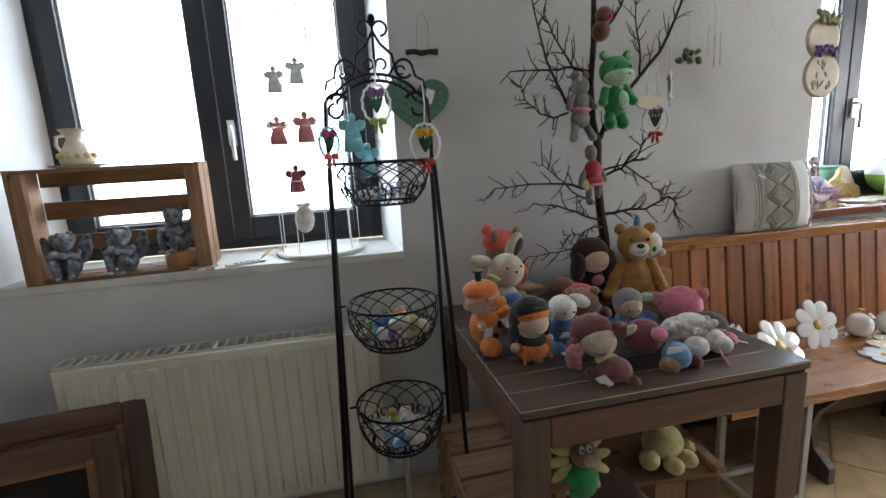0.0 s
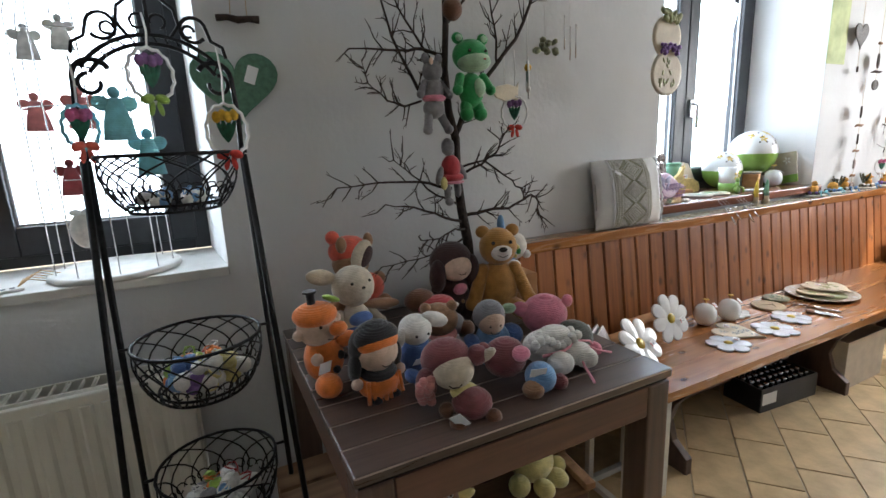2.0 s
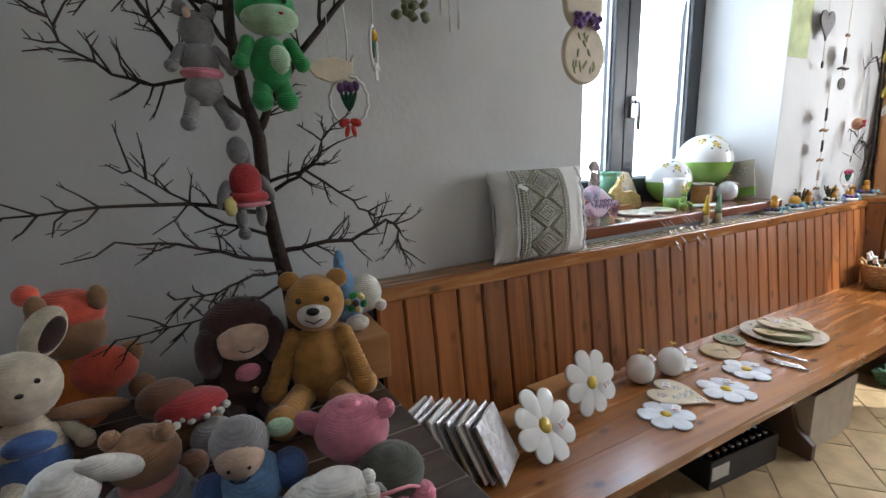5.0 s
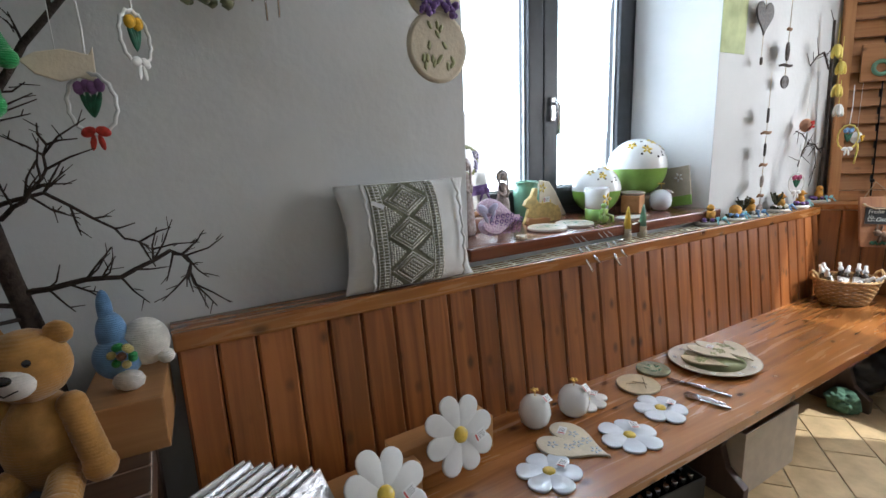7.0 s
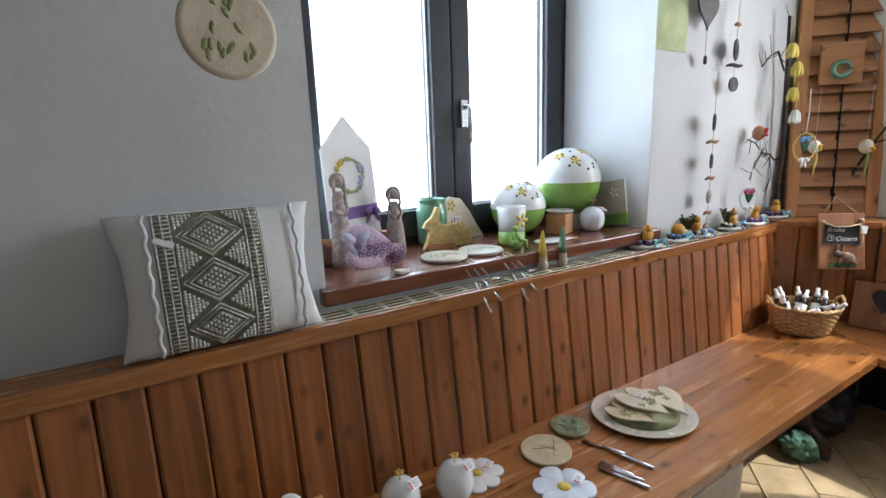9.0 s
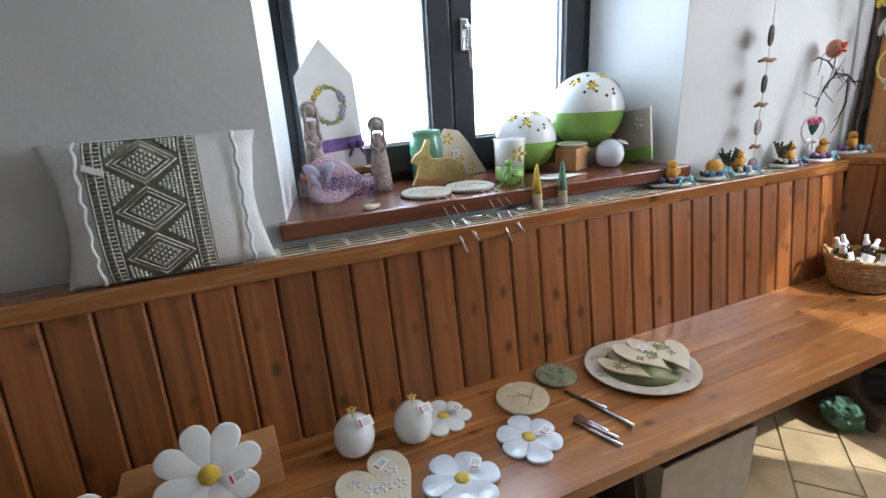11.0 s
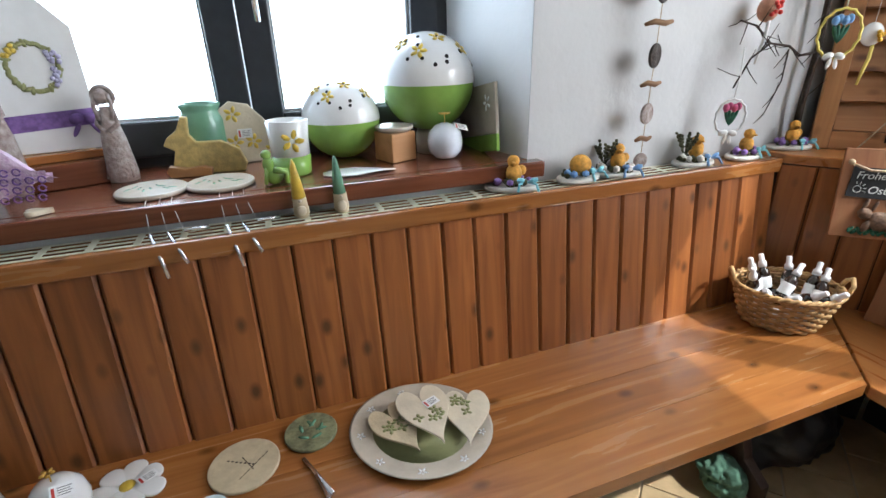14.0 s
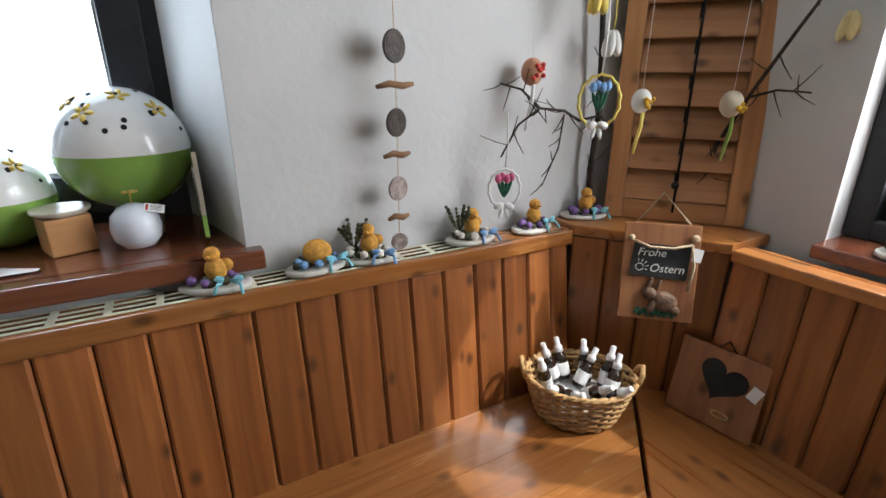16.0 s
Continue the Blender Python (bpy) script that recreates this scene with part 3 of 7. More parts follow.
for lo, hi in (((0.445, 0.968, 0.645), (1.14, 0.99, 0.731)), ((0.445, 1.80, 0.645), (1.14, 1.82, 0.731)), ((0.368, 1.045, 0.645), (0.39, 1.745, 0.731)), ((1.194, 1.045, 0.645), (1.216, 1.745, 0.731))):
    part("apron", box(empty_mesh(), lo, hi, 0.003), table_apron, table)
for xx in (0.366, 1.142):
    for yy in (0.966, 1.744):
        part("leg", box(empty_mesh(), (xx, yy, 0), (xx + 0.076, yy + 0.076, 0.7305), 0.006), table_leg, table)

# ---- soft toys: each one piece of crochet ----
SKINS = [W_CREAM, W_ORANGE, W_BLUE, W_BLACK, W_BROWN, W_TAN, W_MUSTARD, W_PINK, W_GREY, W_WHITE, W_RED, W_GREEN, W_MINT, W_PLUM, W_LIME, W_LIGHTBLUE, W_YELLOW, W_CORAL, W_OLIVE, W_DARK, W_SKIN, EYE_BEAD, paper, W_SALMON, ribbon_pink]
(CREAM, ORANGE, BLUE, BLACK, BROWN, TAN, MUSTARD, PINK, GREY, WHITE, RED, GREEN, MINT, PLUM, LIME, LIGHT, YELLOW, CORAL, OLIVE, DARK, SKIN, BEAD, TAG, SALMON, BOW) = range(25)


def toy(name, label, m, blobs, tubes=(), tag=None, grow=1.07):
    """A stuffed toy facing -y with its seat at the origin, as one mesh."""
    bm = empty_mesh()
    for b in blobs:
        ball(bm, b[1], b[2], b[0], b[3] if len(b) > 3 else (0, 0, 0), 3 if max(b[2] if isinstance(b[2], tuple) else (b[2],)) > 0.03 else 2)
    for c, pts, r in tubes:
        tube(bm, pts, r, 6, mi=c)
    if tag:
        c, turn = tag
        box(bm, (-0.018, -0.0006, -0.014), (0.018, 0.0006, 0.014), 0, TAG, pose(*c, *turn))
    used = sorted({f.material_index for f in bm.faces})
    for f in bm.faces:
        f.material_index = used.index(f.material_index)
    ob = single(name, bm, [SKINS[u] for u in used], label, "soft toy", m @ Matrix.Scale(grow, 4), "crocheted toys on the table")
    return ob


def eyes(x, y, z, r=0.005):
    return [(BEAD, (-x, y, z), r), (BEAD, (x, y, z), r)]


def arms_and_legs(col, arm, leg, hand=None, sole=None):
    """Two arms and two legs from (shoulder, hand, radius) and (hip, foot, radius)."""
    out = []
    for s in (-1, 1):
        for (a, b, r), tip in ((arm, hand), (leg, sole)):
            a, b = Vector((a[0] * s, a[1], a[2])), Vector((b[0] * s, b[1], b[2]))
            n = 9
            for k in range(n + 1):
                p = a.lerp(b, k / n)
                out.append(((tip if tip is not None and k == n else col), tuple(p), r * (1.15 if k == n else 1.0)))
    return out


T = TABLE + 0.001
SMILE = [(-0.014, 0, 0), (-0.007, -0.004, -0.004), (0.007, -0.004, -0.004), (0.014, 0, 0)]


def smile(x, y, z):
    return (BEAD, [(x + a, y + b, z + c) for a, b, c in SMILE], 0.0012)


toy("teddy_bear", "mustard brown teddy bear sitting upright with a white snout", pose(0.985, 1.555, T, 0, 0, -18),
    [(MUSTARD, (0, 0, 0.085), (0.062, 0.055, 0.085)), (MUSTARD, (0, -0.005, 0.215), (0.058, 0.052, 0.058)), (MUSTARD, (-0.046, 0, 0.262), (0.022, 0.012, 0.02)), (MUSTARD, (0.046, 0, 0.262), (0.022, 0.012, 0.02)),
     (WHITE, (0.0, -0.046, 0.205), (0.032, 0.02, 0.026)), (BEAD, (0, -0.066, 0.217), (0.013, 0.007, 0.008))] + eyes(0.026, -0.051, 0.235, 0.006)
    + arms_and_legs(MUSTARD, ((0.05, -0.01, 0.145), (0.088, -0.04, 0.05), 0.022), ((0.035, -0.03, 0.035), (0.065, -0.125, 0.032), 0.027)), [(BEAD, [(-0.016, -0.062, 0.2), (0, -0.068, 0.194), (0.016, -0.062, 0.2)], 0.0012)], None, 1.14)
toy("brown_hooded_doll", "dark brown hooded doll with white face and pink collar", pose(0.822, 1.609, T, 6, 0, 4),
    [(DARK, (0, 0, 0.07), (0.062, 0.05, 0.08)), (DARK, (0, 0.012, 0.195), (0.073, 0.055, 0.062)), (SKIN, (0, -0.026, 0.18), (0.052, 0.034, 0.042)), (DARK, (-0.062, -0.015, 0.16), (0.026, 0.03, 0.055)), (DARK, (0.062, -0.015, 0.16), (0.026, 0.03, 0.055)),
     (PINK, (0, -0.05, 0.118), (0.026, 0.01, 0.02)), (TAN, (0.01, -0.052, 0.075), 0.007)] + arms_and_legs(DARK, ((0.055, 0, 0.11), (0.075, -0.03, 0.04), 0.02), ((0.03, -0.02, 0.025), (0.04, -0.10, 0.025), 0.024)), [smile(0, -0.06, 0.175)])
toy("red_frilled_toy", "brown toy in a red cape with a white frilled edge", pose(0.708, 1.505, T, 0, 0, 10),
    [(TAN, (0, 0.02, 0.05), (0.06, 0.05, 0.05)), (BROWN, (-0.03, 0.03, 0.105), (0.05, 0.04, 0.036)), (RED, (0.005, -0.005, 0.092), (0.062, 0.045, 0.028)), (GREY, (0.025, -0.05, 0.04), (0.04, 0.04, 0.035)), (BROWN, (0.055, -0.085, 0.028), 0.025), (BROWN, (-0.02, -0.09, 0.028), 0.025)]
    + [(WHITE, (-0.055 + k * 0.0122, -0.044 + 0.004 * (k % 2), 0.083 + 0.007 * (k % 2)), 0.0075) for k in range(10)])
toy("fox_with_hat", "orange fox in a knitted coral bobble hat", pose(0.508, 1.738, T, 0, 0, 12),
    [(ORANGE, (0, 0, 0.08), (0.06, 0.05, 0.085)), (TAN, (0, -0.01, 0.205), (0.06, 0.052, 0.052)), (CORAL, (0.0, 0.0, 0.245), (0.065, 0.055, 0.048)), (CORAL, (-0.055, -0.01, 0.295), 0.022), (TAN, (-0.045, -0.045, 0.275), (0.018, 0.012, 0.026)), (TAN, (0.05, -0.04, 0.275), (0.018, 0.012, 0.026)), (CORAL, (0.04, -0.03, 0.12), (0.06, 0.04, 0.05)), (TAN, (0.09, -0.02, 0.14), 0.025), (TAN, (0.10, -0.03, 0.06), 0.028)])
toy("rabbit_in_dungarees", "cream rabbit in blue dungarees with spread ears", pose(0.460, 1.522, T, -6, 0, 12),
    [(CREAM, (0, 0, 0.07), (0.048, 0.045, 0.07)), (BLUE, (0, -0.004, 0.05), (0.051, 0.049, 0.052)), (BLUE, (0.0, -0.035, 0.095), (0.036, 0.016, 0.02)), (CREAM, (0, -0.012, 0.185), (0.06, 0.058, 0.058)), (CREAM, (-0.085, 0, 0.225), (0.042, 0.012, 0.022), (0, 15, 0)), (CREAM, (0.045, 0, 0.262), (0.03, 0.014, 0.048), (0, 32, 0)), (DARK, (0.055, -0.009, 0.258), (0.017, 0.008, 0.033), (0, 32, 0)),
     (TAN, (-0.04, 0.02, 0.12), (0.03, 0.02, 0.045), (0, 30, 0)), (TAN, (0.085, -0.01, 0.115), (0.06, 0.018, 0.016), (0, 10, 0)), (BEAD, (0.002, -0.069, 0.185), (0.006, 0.004, 0.004))] + eyes(0.026, -0.061, 0.2, 0.0045) + arms_and_legs(CREAM, ((0.045, 0, 0.11), (0.07, -0.02, 0.07), 0.014), ((0.025, -0.02, 0.03), (0.035, -0.09, 0.02), 0.02)))
toy("pumpkin_doll", "orange pumpkin doll with a dark stalk, green leaf and big nose", pose(0.313, 1.362, T, 0, 0, 22),
    [(ORANGE, (0.01, 0, 0.065), (0.05, 0.045, 0.06)), (SKIN, (0, 0, 0.145), (0.05, 0.046, 0.045)), (ORANGE, (-0.004, 0, 0.178), (0.054, 0.05, 0.03)), (SKIN, (-0.052, 0, 0.14), 0.014), (SKIN, (0.052, 0, 0.155), 0.014), (ORANGE, (0.02, -0.055, 0.148), (0.024, 0.018, 0.018)), (LIME, (0.035, -0.015, 0.21), (0.024, 0.02, 0.008), (0, 25, 0)), (ORANGE, (-0.03, -0.07, 0.028), (0.03, 0.034, 0.028)), (ORANGE, (0.06, -0.02, 0.1), (0.035, 0.018, 0.02)),
     (BLACK, (0.03, -0.041, 0.075), 0.011), (BLACK, (0.012, -0.046, 0.045), 0.01), (BLACK, (0.05, -0.028, 0.06), 0.009), (SKIN, (-0.035, -0.04, 0.085), 0.015)] + eyes(0.02, -0.045, 0.16, 0.004), [(BLACK, [(-0.01, 0, 0.2), (-0.012, 0, 0.236)], 0.0105), (BLACK, [(-0.012, 0, 0.233), (-0.012, 0, 0.238)], 0.017), (BEAD, [(-0.005, -0.047, 0.127), (0.012, -0.049, 0.122), (0.028, -0.046, 0.127)], 0.0012)], ((-0.03, -0.062, 0.07), (10, 8, 10)))
toy("orange_skirt_doll", "doll with black hair, orange ribbed skirt and smiling face", pose(0.417, 1.264, T, 14, 0, 14),
    [(BLACK, (0, 0.015, 0.12), (0.062, 0.04, 0.06)), (SKIN, (0, -0.006, 0.108), (0.05, 0.04, 0.044)), (ORANGE, (0, -0.002, 0.136), (0.053, 0.033, 0.03)), (BLACK, (0, 0.006, 0.143), (0.057, 0.036, 0.034)), (ORANGE, (0, -0.02, 0.035), (0.052, 0.042, 0.035)), (BLACK, (0, -0.015, 0.062), (0.046, 0.036, 0.012)), (SKIN, (-0.058, -0.02, 0.05), 0.014), (SKIN, (0.058, -0.02, 0.05), 0.014), (BLACK, (-0.025, -0.055, 0.012), 0.014), (BLACK, (0.025, -0.055, 0.012), 0.014), (BLACK, (-0.055, 0, 0.08), (0.014, 0.02, 0.035)), (BLACK, (0.055, 0, 0.08), (0.014, 0.02, 0.035))],
    [(ORANGE, [(x, -0.046 + abs(x) * 0.25, 0.06), (x * 1.1, -0.064 + abs(x) * 0.25, 0.012)], 0.0055) for x in (-0.04, -0.028, -0.016, -0.004, 0.008, 0.02, 0.032, 0.042)] + [smile(0, -0.047, 0.102)])
toy("white_rabbit", "white rabbit with drooping ears and blue trousers lying back", pose(0.542, 1.320, T, 18, 0, 6),
    [(WHITE, (0, 0, 0.125), (0.042, 0.04, 0.038)), (WHITE, (-0.048, -0.005, 0.105), (0.016, 0.016, 0.042), (0, 25, 0)), (WHITE, (0.055, 0, 0.14), (0.045, 0.016, 0.02), (0, 28, 0)), (BLUE, (0.005, -0.01, 0.055), (0.042, 0.036, 0.05)), (BLUE, (-0.02, -0.05, 0.018), (0.02, 0.03, 0.02)), (BLUE, (0.035, -0.05, 0.018), (0.02, 0.03, 0.02)), (WHITE, (-0.02, -0.085, 0.015), 0.017), (WHITE, (0.04, -0.085, 0.015), 0.017)] + eyes(0.016, -0.036, 0.132, 0.0035), (), ((-0.005, -0.05, 0.065), (20, 5, 0)))
toy("bear_in_grey_shirt", "brown bear in a striped grey shirt lying back", pose(0.647, 1.360, T, 20, 0, -14),
    [(TAN, (0, 0.01, 0.115), (0.052, 0.046, 0.044)), (TAN, (-0.035, 0.015, 0.152), 0.015), (TAN, (0.035, 0.015, 0.152), 0.015), (GREY, (0.012, -0.02, 0.045), (0.05, 0.055, 0.045)), (SALMON, (0.006, -0.012, 0.086), (0.04, 0.038, 0.008)), (GREY, (-0.045, -0.02, 0.05), (0.017, 0.03, 0.02)), (GREY, (0.055, -0.03, 0.045), (0.018, 0.035, 0.02)), (TAN, (0.03, -0.085, 0.02), 0.02), (TAN, (-0.01, -0.08, 0.02), 0.02)], (), ((-0.01, -0.06, 0.085), (25, -8, 10)))
toy("baby_in_blue", "baby doll in a light blue hooded suit with grey bobble", pose(0.782, 1.318, T, 22, 0, -10),
    [(GREY, (0, 0.01, 0.115), (0.044, 0.04, 0.044)), (SKIN, (0, -0.01, 0.11), (0.036, 0.032, 0.036)), (LIGHT, (0.012, -0.015, 0.05), (0.048, 0.05, 0.042)), (BLUE, (-0.05, -0.02, 0.045), (0.026, 0.034, 0.026)), (BLUE, (0.068, -0.01, 0.055), (0.03, 0.034, 0.024)), (LIGHT, (-0.015, -0.07, 0.025), (0.024, 0.036, 0.024)), (LIGHT, (0.045, -0.075, 0.025), (0.024, 0.036, 0.024)), (CREAM, (0.06, -0.11, 0.018), 0.018), (MINT, (0.06, 0.02, 0.12), (0.022, 0.015, 0.014))] + eyes(0.014, -0.038, 0.118, 0.003), [smile(0, -0.042, 0.102)], ((-0.035, -0.062, 0.05), (20, 5, 20)))
toy("pink_pig", "pink pig in an olive grey jacket lying on its side", pose(0.997, 1.269, T, 10, 0, -25),
    [(PINK, (-0.03, 0, 0.085), (0.064, 0.055, 0.058)), (PINK, (-0.095, -0.005, 0.105), (0.03, 0.015, 0.022), (0, 35, 0)), (PINK, (-0.03, -0.005, 0.137), (0.02, 0.012, 0.012)), (PINK, (0.03, -0.004, 0.125), (0.016, 0.012, 0.02)), (OLIVE, (0.035, -0.06, 0.045), (0.055, 0.05, 0.045)), (PINK, (-0.005, -0.08, 0.035), (0.022, 0.026, 0.022)), (PINK, (0.05, -0.115, 0.022), (0.024, 0.02, 0.02)), (PINK, (0.085, -0.09, 0.022), (0.022, 0.024, 0.02))], (), ((0.01, -0.108, 0.068), (20, -10, -20)))
toy("white_lamb", "white fluffy lamb with pink ribbons lying flat", pose(0.891, 1.143, T, 0, 0, -12),
    [(WHITE, (-0.02, 0, 0.05), (0.062, 0.042, 0.045)), (WHITE, (0.0, -0.005, 0.078), (0.045, 0.034, 0.026)), (WHITE, (0.05, -0.03, 0.032), (0.04, 0.03, 0.03)), (WHITE, (-0.01, -0.06, 0.028), (0.034, 0.03, 0.028)), (WHITE, (0.065, -0.05, 0.026), (0.03, 0.03, 0.026)), (WHITE, (-0.065, -0.01, 0.06), (0.02, 0.026, 0.02))]
    + [(WHITE, (-0.07 + 0.014 * (k % 9) + 0.004, -0.02 + 0.018 * (k // 9) - 0.02, 0.075 + 0.01 * math.sin(k)), 0.012) for k in range(27)],
    [(BOW, [(-0.05, -0.045, 0.045), (0.0, -0.05, 0.052), (0.06, -0.02, 0.06)], 0.004), (BOW, [(0.05, -0.04, 0.055), (0.045, -0.075, 0.02), (0.04, -0.13, 0.003)], 0.0035), (BOW, [(0.06, -0.025, 0.06), (0.11, -0.03, 0.03), (0.17, 0.0, 0.003)], 0.003), (BOW, [(0.06, -0.02, 0.06), (0.11, 0.01, 0.04), (0.15, 0.04, 0.003)], 0.003)])
toy("brown_pig", "reddish brown pig with a pink snout and blue trousers", pose(0.730, 1.138, T, 8, 0, -20),
    [(PLUM, (0, 0, 0.06), (0.052, 0.046, 0.05)), (PINK, (0.028, -0.03, 0.085), (0.024, 0.022, 0.018)), (PLUM, (-0.045, -0.005, 0.075), (0.018, 0.022, 0.034), (0, -25, 0)), (LIGHT, (0.07, -0.055, 0.035), (0.036, 0.04, 0.034)), (TAN, (0.045, -0.085, 0.024), (0.026, 0.024, 0.022)), (PLUM, (0.115, -0.06, 0.02), 0.02)], (), ((0.055, -0.083, 0.066), (20, 0, 0)))
toy("doll_with_plum_hat", "doll with a plum curled hat, yellow collar and paper tag", pose(0.564, 1.110, T, 12, 0, -20),
    [(CREAM, (0, 0, 0.085), (0.048, 0.042, 0.042)), (PLUM, (-0.012, 0.02, 0.1), (0.056, 0.042, 0.05)), (PLUM, (-0.058, -0.01, 0.06), (0.024, 0.026, 0.04)), (PLUM, (0.055, 0.01, 0.11), (0.024, 0.024, 0.024)), (CREAM, (0.075, 0.0, 0.115), (0.024, 0.01, 0.012), (0, -40, 0)), (YELLOW, (0.022, -0.025, 0.045), (0.032, 0.026, 0.014)), (PLUM, (0.035, -0.045, 0.03), (0.044, 0.042, 0.03)), (BROWN, (0.0, -0.09, 0.018), (0.02, 0.024, 0.018)), (BROWN, (0.075, -0.08, 0.018), 0.018), (BROWN, (-0.02, -0.05, 0.02), 0.018)]
    + [(SALMON, (-0.062 + 0.012 * math.cos(k * 2.4), -0.03 + 0.006 * math.sin(k), 0.03 + 0.009 * (k % 7)), 0.011) for k in range(18)], [smile(0, -0.043, 0.078)], ((0.0, -0.105, 0.04), (18, 50, 0)))
box_prop = single("wooden_block", box(empty_mesh(), (-0.075, -0.11, 0), (0.075, 0.11, 0.115), 0.004), raw_wood, "plain sawn wooden block standing on the table", "wooden block", pose(1.105, 1.69, T, 0, 0, -4))
toy("garden_gnome", "white gnome with a tall blue hat and a sunflower", pose(1.125, 1.68, TABLE + 0.1165, 0, 0, -20),
    [(WHITE, (0.02, 0.02, 0.08), (0.045, 0.04, 0.05)), (WHITE, (0.06, 0.005, 0.05), 0.016), (LIGHT, (-0.025, -0.005, 0.06), (0.045, 0.035, 0.045)), (LIGHT, (-0.03, 0, 0.11), (0.028, 0.024, 0.045)), (LIGHT, (-0.035, 0, 0.16), (0.014, 0.012, 0.04)), (WHITE, (0.0, -0.03, 0.02), (0.03, 0.02, 0.022)), (BROWN, (0.0, -0.043, 0.075), 0.009)]
    + [(YELLOW if k % 2 else GREEN, (0.019 * math.cos(k), -0.04, 0.075 + 0.019 * math.sin(k)), 0.0085) for k in range(9)])

# ---- branch tree behind the toys ----
tree = thing("branch_tree", "bare dark branch standing behind the table, hung with small toys", "branch", pose(-0.068, 0, 0))


def bend(p, q, sag, n=7):
    p, q = Vector(p), Vector(q)
    return [p.lerp(q, k / n) + Vector((random.uniform(-1, 1), random.uniform(-0.6, 0.6), random.uniform(-1, 1))) * 0.012 + Vector((0, 0, sag * math.sin(math.pi * k / n))) for k in range(n + 1)]


TY = 1.735
trunk_pts = [(1.05, TY, TABLE), (1.036, TY, 1.0), (1.014, TY, 1.128), (1.0, TY, 1.25), (1.0, TY, 1.383), (0.976, TY, 1.479), (0.961, TY - 0.01, 1.615), (0.967, TY - 0.02, 1.76), (0.96, TY - 0.03, 2.0), (0.95, TY - 0.05, 2.25)]
bm = tube(empty_mesh(), trunk_pts, [0.022, 0.02, 0.018, 0.0165, 0.016, 0.014, 0.012, 0.011, 0.009, 0.004], 8)
lathe(bm, [(0.055, 0), (0.06, 0.006), (0.055, 0.02), (0.022, 0.024)], 14, c=(1.05, TY, TABLE))
part("trunk", bm, bark, tree)
BOUGHS = (((1.0, TY, 1.40), (1.03, TY, 1.45), (1.111, TY - 0.02, 1.575), (1.236, TY - 0.04, 1.722), (1.32, TY - 0.05, 1.9), (1.36, TY - 0.06, 2.15), 0.011),
         ((0.995, TY, 1.415), (0.87, TY - 0.02, 1.52), (0.808, TY - 0.03, 1.616), (0.749, TY - 0.04, 1.742), (0.70, TY - 0.05, 1.95), 0.0075),
         ((0.975, TY, 1.21), (0.83, TY - 0.04, 1.24), (0.676, TY - 0.07, 1.25), (0.531, TY - 0.1, 1.247), 0.006),
         ((1.02, TY, 1.074), (0.92, TY - 0.04, 1.11), (0.80, TY - 0.06, 1.16), (0.69, TY - 0.08, 1.18), 0.006),
         ((1.02, TY, 1.10), (1.10, TY - 0.02, 1.115), (1.196, TY - 0.04, 1.118), (1.29, TY - 0.05, 1.16), (1.325, TY - 0.05, 1.15), (1.33, TY - 0.05, 1.08), 0.0075),
         ((1.01, TY, 1.28), (1.10, TY - 0.03, 1.30), (1.199, TY - 0.06, 1.22), (1.26, TY - 0.06, 1.17), 0.005),
         ((0.974, TY, 1.66), (0.88, TY - 0.02, 1.675), (0.79, TY - 0.04, 1.664), (0.608, TY - 0.08, 1.653), 0.007),
         ((0.87, TY, 1.509), (0.80, TY - 0.03, 1.49), (0.732, TY - 0.05, 1.507), (0.658, TY - 0.08, 1.56), (0.645, TY - 0.08, 1.62), 0.0045),
         ((1.03, TY, 1.018), (0.93, TY - 0.03, 0.99), (0.80, TY - 0.06, 0.975), (0.662, TY - 0.08, 0.975), 0.0045),
         ((1.015, TY, 1.25), (1.07, TY - 0.06, 1.29), (1.11, TY - 0.1, 1.33), (1.128, TY - 0.11, 1.39), 0.0055),
         ((1.0, TY, 1.15), (0.9, TY - 0.03, 1.19), (0.80, TY - 0.05, 1.27), (0.735, TY - 0.06, 1.32), 0.0045),
         ((0.965, TY, 1.58), (0.90, TY - 0.02, 1.65), (0.82, TY - 0.02, 1.76), (0.76, TY - 0.03, 1.86), 0.006),
         ((0.965, TY - 0.01, 1.75), (1.04, TY - 0.04, 1.84), (1.10, TY - 0.05, 1.98), (1.18, TY - 0.06, 2.1), 0.006),
         ((1.16, TY - 0.03, 1.63), (1.17, TY - 0.02, 1.72), (1.14, TY - 0.02, 1.85), (1.15, TY - 0.03, 1.98), 0.005),
         ((1.03, TY, 1.05), (0.94, TY - 0.08, 1.07), (0.86, TY - 0.12, 1.05), (0.78, TY - 0.15, 1.06), 0.0045))
random.seed(7)
